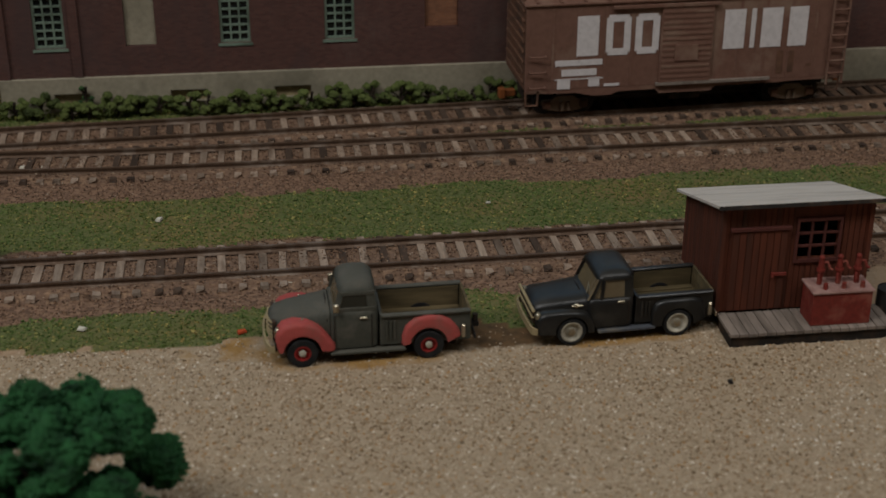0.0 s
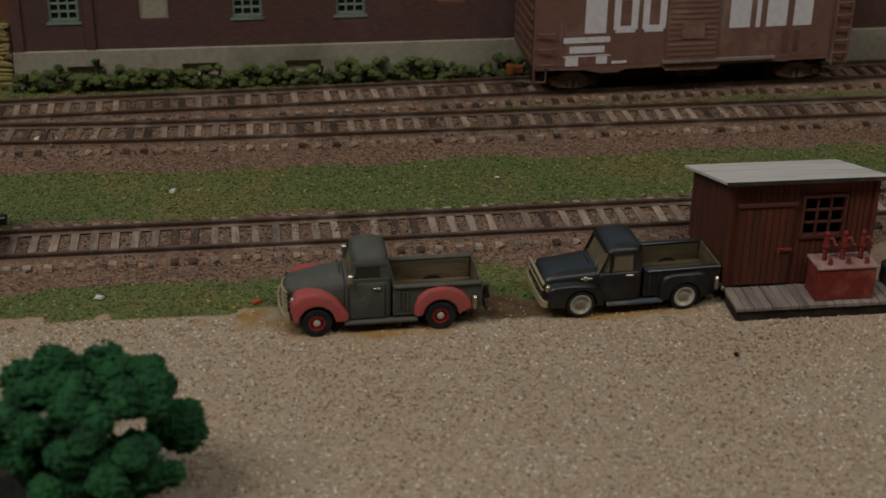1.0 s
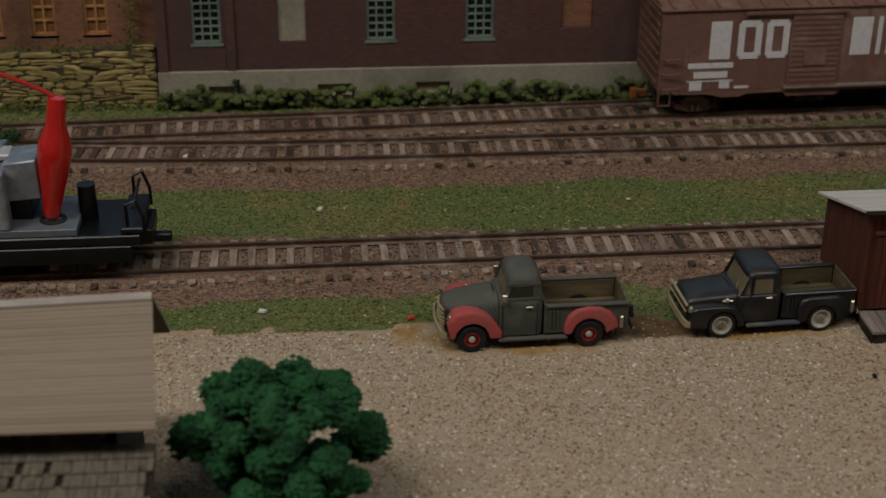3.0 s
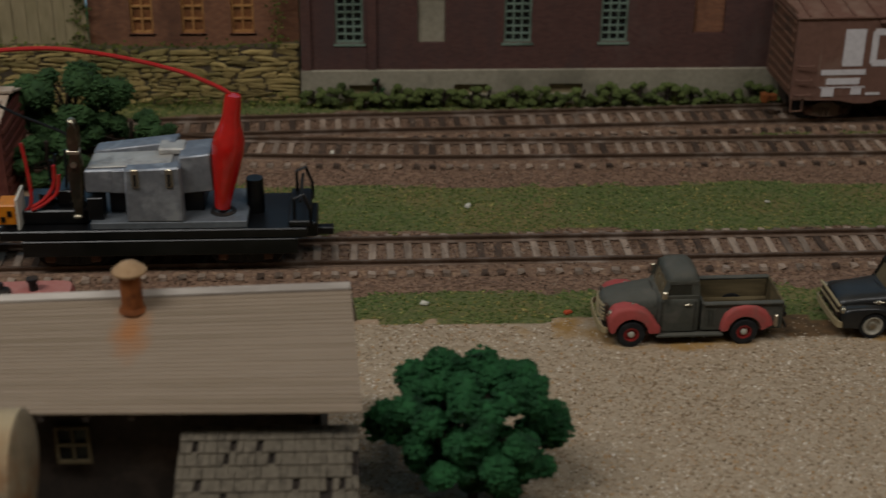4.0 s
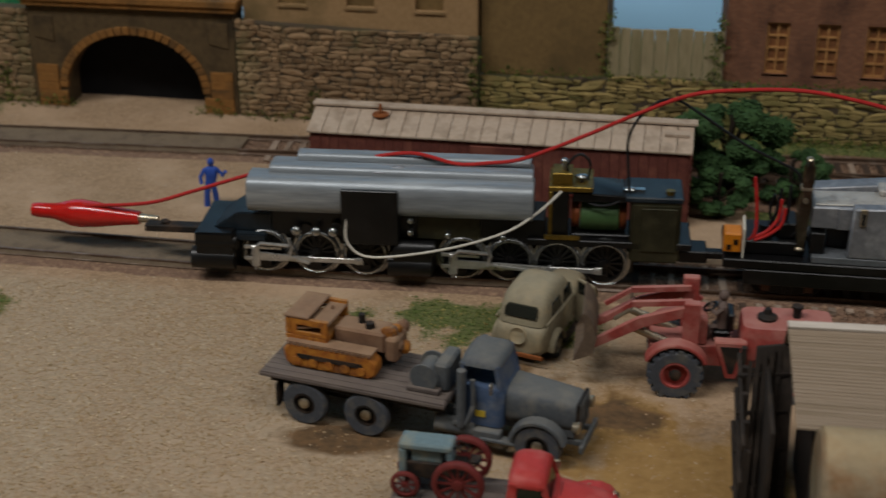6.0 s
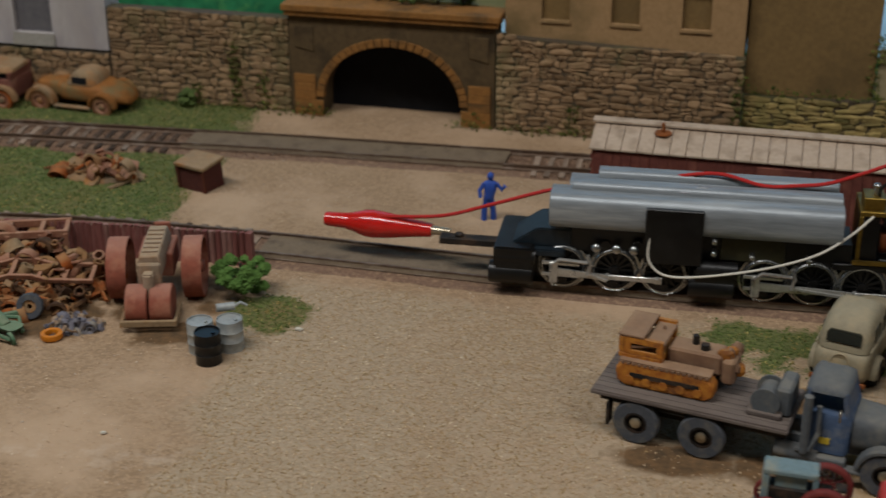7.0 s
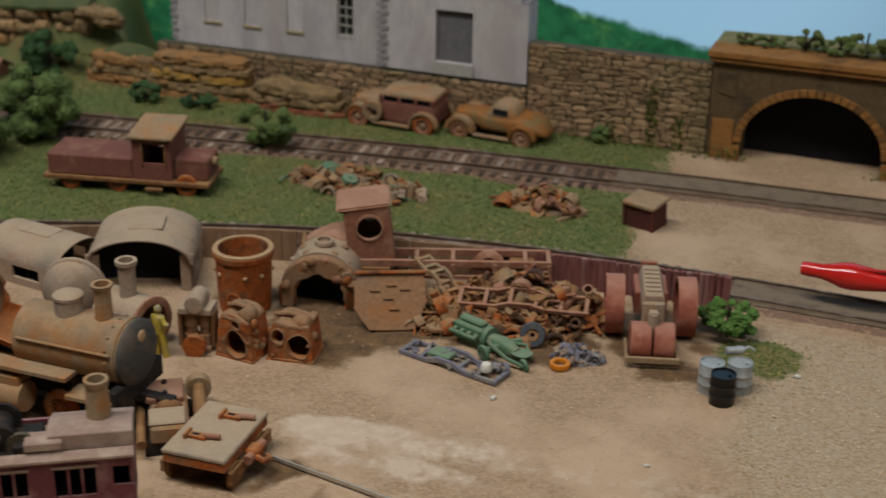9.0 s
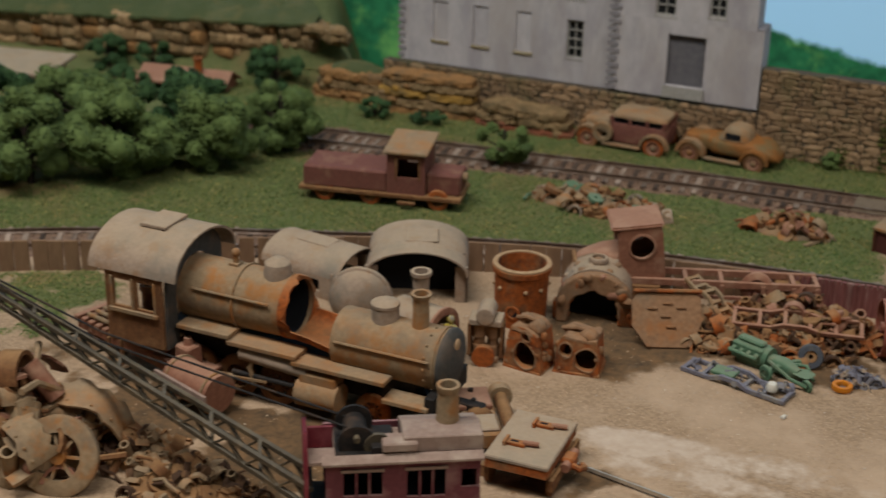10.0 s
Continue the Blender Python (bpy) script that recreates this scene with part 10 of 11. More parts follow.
def crane():
    t = thing("crane", "maroon wrecking crane with a dusty roof and lattice boom", "crane", -618, -183, 0, 31)
    # boom to -x
    L, w = 50, 20
    x0, x1, y0, y1, zb, zt = -L / 2, L / 2, -w / 2, w / 2, 16, 36
    part("front_side", wall_boxes(Shape(), x0 + 6, x1, y0, y0 + 1, zb, zt, [(-14, -3, 23, 31), (4, 15, 22, 31), (19.5, 25, 24.5, 30.5)]), MAROON, t)
    part("back_side", Shape().box(x0 + 6, x1, y1 - 1, y1, zb, zt), MAROON, t)
    part("end_wall", Shape().box(x1 - 1, x1, y0 + 1.02, y1 - 1.02, zb, zt), MAROON, t)
    part("nose_wall", Shape().prism([(y0, zb), (y1, zb), (y1, zt + 2), (y0 + 4, zt + 6), (y0, zt)], "x", x0, x0 + 1.2), DEEP_RED, t, "deep red nose panel")
    part("nose_panel", Shape().box(x0 + 1.3, x0 + 8.5, -1.0, 0.0, zt - 1.98, zt + 5), DEEP_RED, t, "crimson upright panel", bevel=0.2)
    part("floor_plate", Shape().box(x0, x1, y0, y1, 14, 15.98), STEEL_DARK, t)
    # black sheet paints the shade behind the crane windows
    part("inner_dark", Shape().box(x0 + 8, x1 - 2, -1, 0, zb, zt - 3), SHADE_BLACK, t)
    for wx0, wx1, z0, z1 in ((-14, -3, 23, 31), (4, 15, 22, 31)):
        for k in (1, 2):
            xx = wx0 + (wx1 - wx0) * k / 3
            part("glazing_bar", Shape().box(xx - 0.35, xx + 0.35, y0 + 0.2, y0 + 0.8, z0, z1), MAROON, t)
        part("window_head", Shape().box(wx0 - 0.6, wx1 + 0.6, y0 - 0.5, y0 - 0.01, z1 + 0.1, z1 + 1.0), MAROON_TOP, t)
    part("side_ledge", Shape().prism([(y0 - 2.2, zt - 1.6), (y0 + 0.2, zt - 0.2), (y0 + 0.2, zt + 0.6), (y0 - 2.2, zt - 0.9)], "x", x0 + 5, x1 + 0.6), MAROON_TOP, t)
    part("roof", Shape().prism([(y0 + 1, zt), (y1 + 0.4, zt), (y1 + 0.4, zt + 1), (0, zt + 5), (y0 + 1, zt + 5)], "x", 3, x1 + 0.6), MAROON_TOP, t, "dusty pink-grey roof", bevel=0.3)
    part("deck", Shape().box(x0 + 1.3, 2.9, y0 + 1.1, y1 - 1.1, zt - 3, zt - 2), MAROON_TOP, t)
    part("chimney", Shape().lathe([(3.5, zt + 4), (3.0, zt + 14), (3.4, zt + 14.6), (3.4, zt + 16.2), (2.4, zt + 16.2), (2.2, zt + 9), (0.1, zt + 9)], 22, Matrix.Translation((16.5, 0.5, 0))), DUST, t, "rusty chimney")
    wn = part("winch_drum", Shape().cyl((-10, -5, zt + 2), (-10, 6, zt + 2), 3.4, n=20).cyl((-10, -6, zt + 2), (-10, -5, zt + 2), 5.4, n=22).cyl((-10, 6, zt + 2), (-10, 7, zt + 2), 5.4, n=22), STEEL_DARK, t, "dark winch drum with gears")
    part("gear", Shape().cyl((-4, -6.6, zt + 1), (-4, -5.4, zt + 1), 4, n=20).cyl((-10, -8, zt + 4), (-10, 8, zt + 4), 0.9, n=10), BOOM_GREY, wn)
    part("winch_bed", Shape().box(-16, 1, -8, 8, zt - 2, zt - 0.4).box(-6, 2.8, -9, -2, zt - 0.4, zt + 2.4), STEEL_DARK, t, bevel=0.3)
    part("small_roof", Shape().box(-3, 7, y0 - 0.6, y0 + 6, zt + 1.2, zt + 4), MAROON_TOP, t, bevel=0.4)
    part("undercarriage", Shape().box(x0 + 3, x1 - 3, -8, 8, 8, 13.9), STEEL_DARK, t)
    for xx in (x0 + 10, x1 - 10):
        for dx in (-6, 6):
            for sy in (-1, 1):
                wheel(t, xx + dx, sy * 8.2, 4.6, 2.2, STEEL_DARK, STEEL_DARK)
    part("turntable", Shape().cyl((0, 0, 12.5), (0, 0, 14.2), 9, n=26), STEEL_DARK, t)
    # lattice boom, rising away to the far left
    a = Vector((x0 + 2, -6.0, 20))
    base = t.matrix_basis.inverted()
    tip = Vector((base @ Vector((-0.800, -0.166, 0.050))) / MM)
    p = lambda f, yy, zz: a.lerp(tip, f) + Vector((0, yy * (1 - 0.6 * f), zz * (1 - 0.55 * f)))
    boom = part("boom", Shape().bar(p(0, 0, -3), p(1, 0, -3), 1.5).bar(p(0, 0, 3.4), p(1, 0, 3.4), 1.5), BOOM_GREY, t, "dusty dark lattice boom")
    far = part("boom", Shape().bar(p(0, 11, -3), p(1, 11, -3), 1.5).bar(p(0, 11, 3.4), p(1, 11, 3.4), 1.5), BOOM_GREY, t, "dusty dark lattice boom")
    n = 26
    for k in range(n):
        f0, f1 = k / n, (k + 1) / n
        up = 1 if k % 2 else -1
        part("lacing", Shape().bar(p(f0, 0, 3.2 * up), p(f1, 0, -3.2 * up), 1.0, 0.7), BOOM_GREY, boom)
        part("lacing", Shape().bar(p(f0, 11, 3.2 * up), p(f1, 11, -3.2 * up), 1.0, 0.7), BOOM_GREY, far)
        if k % 3 == 0:
            part("spreader", Shape().bar(p(f0, 0, 3.4), p(f0, 11, 3.4), 1.1), BOOM_GREY, boom)
            part("spreader", Shape().bar(p(f0, 0, -3), p(f0, 11, -3), 1.1), BOOM_GREY, boom)
    for yy in (-2, 4):
        part("cable", Shape().tube([Vector((-10, yy, zt + 4)), a.lerp(tip, 0.5) + Vector((0, yy, 10)), tip + Vector((0, 0, 4))], 0.35, 6), STEEL_DARK, t)


crane()


def scrap_bogie():
    t = thing("flat_bogie", "short dusty flat wagon deck with rusty fittings", "wagon deck", -594.5, -128.5, -0.6, 2)
    part("deck", Shape().box(-10.6, 10.6, -15.5, 15.5, 11.6, 13.2), DUST_GREY, t, "dusty grey deck", bevel=0.4)
    part("frame", Shape().box(-10.3, 10.3, -15.2, 15.2, 8.4, 11.58), RUST, t, "rust-orange frame under the deck", bevel=0.3)
    for sy in (-9, 9):
        for sx in (-1, 1):
            part("wheel_half", Shape().cyl((sx * 9.6, sy, 4.6), (sx * 11, sy, 4.6), 4.5, n=22).cyl((sx * 11, sy, 4.6), (sx * 11.8, sy, 4.6), 1.4, n=12), SCRAP_BROWN, t)
    for sx in (-1, 1):
        part("side_bar", Shape().box(*sorted((sx * 10.6, sx * 12)), -14, 14, 4, 8), SCRAP_BROWN, t)
    for px, py in ((-2, -6), (3, 8)):
        part("fitting", Shape().box(px - 4, px + 2, py - 1.4, py + 1.4, 13.22, 14.4), RUST, t, bevel=0.2)
        part("fitting_pin", Shape().cyl((px + 1, py, 14.4), (px + 6, py + 1, 14.2), 0.9, n=10), PINK_RUST, t)
        part("fitting_end", Shape().box(px - 5, px - 4, py - 2.4, py + 2.4, 13.22, 15), RUST, t, bevel=0.2)
        # black slip drawn as the slot's shade
        part("fitting_slot", Shape().box(px - 2.8, px - 0.4, py - 0.5, py + 0.5, 14.41, 14.5), SHADE_BLACK, t)
    part("coupler_block", Shape().box(10.6, 15, -3, 3, 6, 10), RUST, t, bevel=0.8)
    part("coupler_pin", Shape().cyl((13, -5.5, 8), (13, 5.5, 8), 1.6, n=12), PINK_RUST, t)
    part("coupler_hook", Shape().tube([(14, -2, 8), (17, -3, 7.4), (18, 0, 6.6), (16.5, 2, 6)], 1.1, 8), RUST, t)
    b = thing("bogie_motor", "rust-brown axle gearbox beside the wagon deck", "gearbox", -618, -117, 0, 32)
    part("case", Shape().box(-6, 6, -15, 13, 4.5, 10.5), DUST, b, bevel=0.8)
    part("lid", Shape().box(-7, 5, 0, 13, 10.52, 12.4), PINK_RUST, b, "pinkish bolted lid", bevel=0.4)
    part("rear_lid", Shape().box(-6.4, 5, -14, -4, 10.52, 11.6), DUST_GREY, b, bevel=0.4)
    part("gear_dome", Shape().ball((0, -2, 9), (5, 3, 4), 14, 8), SCRAP_BROWN, b)
    part("axle", Shape().cyl((10, -16, 7.4), (10, 14, 7.4), 2.4, n=16), SCRAP_BROWN, b)
    for yy in (-17, 15):
        part("axle_end", Shape().cyl((10, yy - 2, 7.4), (10, yy + 2, 7.4), 4.2, n=18), DUST, b)
    part("side_shaft", Shape().cyl((-9, -17, 6), (-9, 12, 6), 1.6, n=12), SCRAP_BROWN, b)
    for yy in (-12, 10):
        part("foot", Shape().box(-8, 8, yy - 2, yy + 2, -0.2, 4.6), STEEL_DARK, b)
    for yy in (3, 10):
        part("bolt", Shape().cyl((-1, yy, 12.4), (-1, yy, 13.4), 0.9, n=8), STEEL_DARK, b)
    part("drawbar", Shape().cyl((-6, 14, 12), (-14, 34, 10), 1.4, n=10), STEEL_DARK, b)
    r = thing("loose_rail", "single worn rail lying in the yard dirt", "rail", 0, 0, 0, kind="structure")
    part("rail", Shape().bar((-586, -119, 1.2), (-478, -139, 1.0), 0.6, 1.2), STEEL_BRIGHT, r)


scrap_bogie()


# ---- beyond the tracks on the far left ----
def old_car(x, y, rz, paint, fender, label, boxy):
    """A derelict car of the 1930s, front to -x."""
    t = thing("derelict_car", label, "car", x, y, -1.0, rz, group="derelict cars by the wall", rx=2, scale=1.38 if boxy else 1.28)
    if boxy:
        part("body", Shape().loft([flat(4, -3, 19, 7.4, 9), flat(10.4, -3, 19.4, 7.6, 9), flat(11, -2.6, 19.2, 7.4, 8)]), paint, t, angle=45)
        part("roof", Shape().loft([flat(13.4, -2.6, 19, 7.2, 8), flat(14.4, -2.4, 18.8, 7.0, 6), flat(15.0, 0, 17, 5.6, 5)]), fender, t, angle=50)
        for px in (-2.2, 5, 11.6, 18):
            for sy in (-1, 1):
                part("pillar", Shape().box(px - 0.6, px + 0.6, *sorted((sy * 6.6, sy * 7.3)), 10.8, 13.6), paint, t)
        # black block paints the shaded interior between the pillars
        part("inside", Shape().box(-1.4, 17.6, -6.2, 6.2, 10.6, 13.3), SHADE_BLACK, t)
        part("rear_panel", Shape().box(17.8, 18.9, -6.9, 6.9, 10.9, 13.5), paint, t)
    else:
        part("body", Shape().loft([sec(-3, 6.4, 4, 11, 4), sec(2, 7.2, 4, 11.4, 4), sec(12, 7.4, 4, 11.4, 4), sec(19, 6.6, 4, 9.6, 3), sec(23.5, 4.4, 4, 6.6, 3)]), paint, t, angle=60)
        part("roof", Shape().loft([flat(11, -1, 12, 6.6, 5), flat(14, 0.6, 11.4, 6.2, 4), flat(15.6, 2.4, 9.4, 5, 3.4), flat(16, 4, 8, 3.6, 3)]), fender, t, angle=60)
        for sy in (-1, 1):
            # black blocks stand in for the dark seen through the windows
            part("window", Shape().box(2.4, 8.4, *sorted((sy * 6.0, sy * 6.62)), 11.6, 14.0), SHADE_BLACK, t)
    part("hood", Shape().loft([sec(-3, 5.4, 4.4, 11.2, 4), sec(-13, 3.8, 4.6, 10.4, 4), sec(-14.4, 3.4, 5, 10, 4)]), fender if boxy else paint, t, angle=50)
    part("radiator", Shape().box(-15.2, -14.42, -3.4, 3.4, 4.4, 10.4), SCRAP_BROWN, t, bevel=0.3)
    for sy in (-1, 1):
        part("headlight", Shape().ball((-14, sy * 5, 8.6), (1.2, 1.2, 1.2), 10, 8), SCRAP_BROWN, t)
        part("running_board", Shape().box(-5, 10, *sorted((sy * 7.2, sy * 9.4)), 2.6, 3.4), fender, t, bevel=0.2)
        part("front_fender", Shape().prism(arch_band(-11, 3.6, 4.6, 5.6, 12, 172) if boxy else arch_band(-11, 3.6, 4.4, 6.2, -4, 180), "y", *sorted((sy * 5.6, sy * 9.4))), fender, t, bevel=0.4, seg=2, angle=60)
        part("rear_fender", Shape().prism(arch_band(15, 3.6, 4.6, 5.8, 2, 178), "y", *sorted((sy * 6.6, sy * 9.6))), fender if boxy else paint, t, bevel=0.4, seg=2, angle=60)
        for wx in (-11, 15):
            wheel(t, wx, sy * 8.2, 4.2, 1.8, RUST if boxy else SCRAP_BROWN, PINK_RUST, DUST, bore=0.66)
    if boxy:
        part("spare_wheel", Shape().ring((-5, -8.6, 7.4), (0, 1, 0), 4.0, 2.2, 1.8, 22), DUST, t)


RED_WRECK = mat("old_red_rust", "75483c", "643c32", "84604c", coarse=110)
ORANGE_WRECK = mat("old_orange_rust", "94622f", "7d4f26", "70603f", coarse=110)
old_car(-666, 190, -2, RED_WRECK, DUST, "derelict boxy red-brown sedan by the stone wall", True)
old_car(-613, 191.5, -4, ORANGE_WRECK, DUST, "derelict orange-rust coupe by the stone wall", False)


def rock(x, y, z, rx, ry, rz, materials, seed, label="layered sandstone outcrop with dark cracks", turf=False):
    """Bent strata, laid unevenly on one another."""
    rng = random.Random(seed)
    t = thing("rock", label, "rock", x, y, z, rng.uniform(-4, 4), group="sandstone outcrops")
    layers = max(2, round(rz / 4.5))
    zz = -1.0
    for k in range(layers):
        h = (rz + 1) / layers * rng.uniform(0.85, 1.15)
        f = 1 - 0.22 * k / layers
        x0, x1 = -rx * f * rng.uniform(0.9, 1.05), rx * f * rng.uniform(0.9, 1.05)
        n = max(10, int((x1 - x0) / 1.8))
        loops = []
        for i in range(n + 1):
            u = i / n
            px = x0 + (x1 - x0) * u
            end = min(1.0, 0.55 + 4.5 * min(u, 1 - u))
            q = lambda m, w: noise.noise(Vector((px * m + seed * 7.3, k * 3.7, w)))
            d = ry * (1 - 0.18 * k / layers) * end * (1 + 0.22 * q(0.16, 1) + 0.16 * q(0.5, 2))
            top, low = zz + h * (0.9 + 0.3 * q(0.12, 3) + 0.12 * q(0.5, 6)) * (0.6 + 0.4 * end), zz - 0.4 + 0.7 * q(0.14, 4)
            b = 1.3 * q(0.7, 5) + rng.uniform(-0.7, 0.7)
            loops.append([(px, -d * 0.86, low), (px, -d - b * 0.6, low + (top - low) * 0.22), (px, -d + b * 0.7, low + (top - low) * 0.55), (px, -d * 0.97 - b * 0.4, low + (top - low) * 0.9), (px, -d * 0.72, top + rng.uniform(-0.4, 0.4)), (px, d * 0.7, top), (px, d, low)])
        part("stratum", Shape().loft(loops), materials[k % len(materials)], t, angle=16)
        zz += h
    for k in range(int(rx / 6)):
        px = rng.uniform(-rx, rx) * 0.85
        pz = rng.uniform(0.15, 0.75) * rz
        s = Shape()
        knob(s, (px, -ry * rng.uniform(0.82, 0.98), pz), (rng.uniform(1.5, 3.6), 1.6, rng.uniform(1.2, 2.6)), rng, 9, 6)
        part("boulder", s, materials[rng.randrange(len(materials))], t, angle=30)
    if turf:
        loops = [[(px, -ry * 0.55 + 1.5 * noise.noise(Vector((px * 0.3, 2, seed))), rz * 0.84), (px, -ry * 0.42, rz * (0.98 - 0.25 * u * u)), (px, 0, rz * (1.12 - 0.35 * u * u)), (px, ry * 0.8, rz * (1.14 - 0.35 * u * u)), (px, ry, rz * 0.7)] for px, u in [(rx * (-0.82 + 0.164 * i), -1 + 0.2 * i) for i in range(11)]]
        part("turf_cap", Shape().loft(loops), TURF_CAP, t, "green turf on top", angle=60)


ROCK_RED = mat("red_sandstone", "8a5238", "74432d", "5f4433", fine=400, coarse=90, rough=0.95, bump=0.5, relief=0.6)
ROCK_YELLOW = mat("ochre_sandstone", "a57f3a", "8c6a33", "6f5a38", fine=400, coarse=90, rough=0.95, bump=0.5, relief=0.6)
TURF_CAP = mat("olive_turf", "4c5330", "3d4526", "625b37", fine=900, coarse=70, rough=0.95, bump=0.8, relief=0.6, stain="55583a")
rock(-720, 190, -1, 29, 10, 15, (ROCK_RED, ROCK_TAN, ROCK_TAN), 3, "low folded outcrop of tan over red sandstone")
rock(-778, 191, -1, 32, 9, 23, (ROCK_ORANGE, ROCK_TAN, ROCK_YELLOW, ROCK_TAN, ROCK_ORANGE), 2, "stack of bent orange and ochre sandstone strata")
rock(-826, 195, -2, 27, 9, 19, (ROCK_ORANGE, ROCK_ORANGE, ROCK_TAN), 4, "sandstone cliff with a turf-covered top", True)


def ledge():
    """The long sandstone band under the turf of the hill, block beside block."""
    t = thing("rock_ledge", "long blocky tan sandstone ledge under an overhanging turf edge", "rock", 0, 0, 0, group="sandstone outcrops")
    rng = random.Random(31)
    line = lambda u: (-860 - 232 * u, 214 - 16 * u, 20 - 15 * u)
    u = 0.0
    while u < 1.0:
        wd = rng.uniform(7, 17)
        x, y, z = line(u)
        low = -9.0
        for row in range(3):
            h = (7.4, 8.6, 7.6)[row] * rng.uniform(0.85, 1.15)
            back = rng.uniform(-1.2, 2.4) - row * 1.0
            n, sh = 9, Shape()
            loops = []
            for i in range(n + 1):
                px = -wd * 0.52 + wd * 1.04 * i / n
                q = lambda a, b: noise.noise(Vector(((x + px) * a, row * 5.1 + b, u * 9)))
                e = 1 - 0.55 * abs(2 * i / n - 1) ** 6
                o = back + 1.6 * q(0.25, 1) + rng.uniform(-0.5, 0.5)
                loops.append([(px, 9, low), (px, 9, low + h), (px, -2.4 * e + o, low + h * (0.96 + 0.1 * q(0.4, 2))), (px, -4.6 * e + o + 0.8 * q(0.6, 3), low + h * 0.74), (px, -5.0 * e + o + 0.8 * q(0.6, 4), low + h * 0.4), (px, -4.0 * e + o, low + h * 0.1), (px, -2.0 * e + o, low)])
            sh.loft(loops)
            b = part("block", sh, (ROCK_TAN, ROCK_ORANGE, ROCK_PALE, ROCK_TAN, ROCK_PALE)[rng.randrange(5)], t, angle=26)
            b.matrix_basis = pose((x - rng.uniform(-1.5, 1.5)) * MM, y * MM, z * MM, 0, 0, rng.uniform(-9, 9))
            low += h * 0.97
        u += wd * 0.92 / 232
    loops = []
    for i in range(60):
        x, y, z = line(i / 59)
        w = 1.6 * noise.noise(Vector((x * 0.07, 3, 1))) + 0.8 * noise.noise(Vector((x * 0.25, 7, 1)))
        e = min(1.0, 0.15 + i / 8)
        loops.append([(x, y - 6.6 + w, z + 12.6 + w * 0.5), (x, y - 6.8 + w, z + 14.4 + w * 0.5), (x, y - 2, z + 15.0 + 2.0 * e + w * 0.6), (x, y - 2 + 12 * e, z + 15.5 + 5 * e + 2 * w), (x, y - 2 + 42 * e, z + 15.5 + 10 * e + 2 * w), (x, y - 1 + 42 * e, z - 12), (x, y - 1, z + 12)])
    part("turf_cap", Shape().loft(loops), TURF_CAP, t, "green turf rolling over the ledge", angle=60)
    for k in range(7):
        tip = Shape()
        knob(tip, (-856 + k * 3.0, 206 - rng.uniform(0, 3), 33 + rng.uniform(-3, 1.5)), (rng.uniform(4, 7), 5, rng.uniform(3, 5)), rng, 10, 7)
        part("boulder", tip, ROCK_TAN, t, angle=34)


ROCK_PALE = mat("pale_sandstone", "a78a62", "8d7150", "6d5538", fine=400, coarse=90, rough=0.95, bump=0.5, relief=0.6)
ledge()


def far_wagon():
    t = thing("rail_tractor", "pink-rust stripped rail tractor with an open cab beyond the track", "rail tractor", -729, 67, 0, 12)
    part("body", Shape().box(-50, -10, -11, 11, 7, 17), RED_WRECK, t, bevel=0.8)
    part("hood", Shape().box(8, 24, -8, 8, 7, 17), RED_WRECK, t, bevel=0.8)
    part("sill", Shape().box(-52, 25, -12, 12, 5, 7), SCRAP_BROWN, t, bevel=0.3)
    cab = part("cab_side", wall_boxes(Shape(), -9.8, 8, -11, -10, 7, 27, [(-5, 5, 15, 24)]), RED_WRECK, t)
    part("cab_side", wall_boxes(Shape(), -9.8, 8, 10, 11, 7, 27, [(-5, 5, 15, 24)]), RED_WRECK, t)
    part("cab_end", Shape().box(-9.8, -8.6, -9.98, 9.98, 7, 27), RED_WRECK, t)
    part("cab_end", Shape().box(6.8, 8, -9.98, 9.98, 7, 27), RED_WRECK, t)
    part("cab_roof", Shape().prism([(-13, 26.4), (13, 29), (13, 30.4), (-13, 27.8)], "x", -11.4, 9.6), DUST, t, "dusty tilted roof", bevel=0.4)
    part("door_frame", Shape().box(-6, -5, -11.4, -10.9, 14, 25).box(5, 6, -11.4, -10.9, 14, 25), SCRAP_BROWN, cab)
    part("lamp", Shape().cyl((24, 0, 14), (26, 0, 14), 2.2, n=14), DUST, t)
    part("step", Shape().box(-4, 4, -14, -12.1, 3, 4), SCRAP_BROWN, t)
    for wx in (-40, -18, 14):
        for sy in (-1, 1):
            wheel(t, wx, sy * 9.4, 5.0, 2.4, RUST, SCRAP_BROWN)


far_wagon()


def hut():
    t = thing("hut", "small brown hut with a pale flat roof among trees", "hut", -1030, 148, -14, 10)
    part("back_wall", Shape().box(-28, 28, 12.6, 14, 0, 17), SCRAP_BROWN, t)
    part("end_wall", Shape().box(-28, -26.6, -14, 12.58, 0, 17), SCRAP_BROWN, t)
    part("end_wall", Shape().box(26.6, 28, -14, 12.58, 0, 17), SCRAP_BROWN, t)
    part("half_wall", Shape().box(-26.58, 8, -14, -12.6, 0, 8), SCRAP_BROWN, t)
    for px in (-26, -10, 8, 26):
        part("post", Shape().box(px - 0.9, px + 0.9, -16, -14.02, 0, 17), DARK_WOOD, t)
    part("roof", Shape().prism([(-20, 17.02), (19, 19), (19, 21.4), (-20, 19.4)], "x", -33, 33), DUST_GREY, t, "dusty tan flat roof", bevel=0.4)


hut()


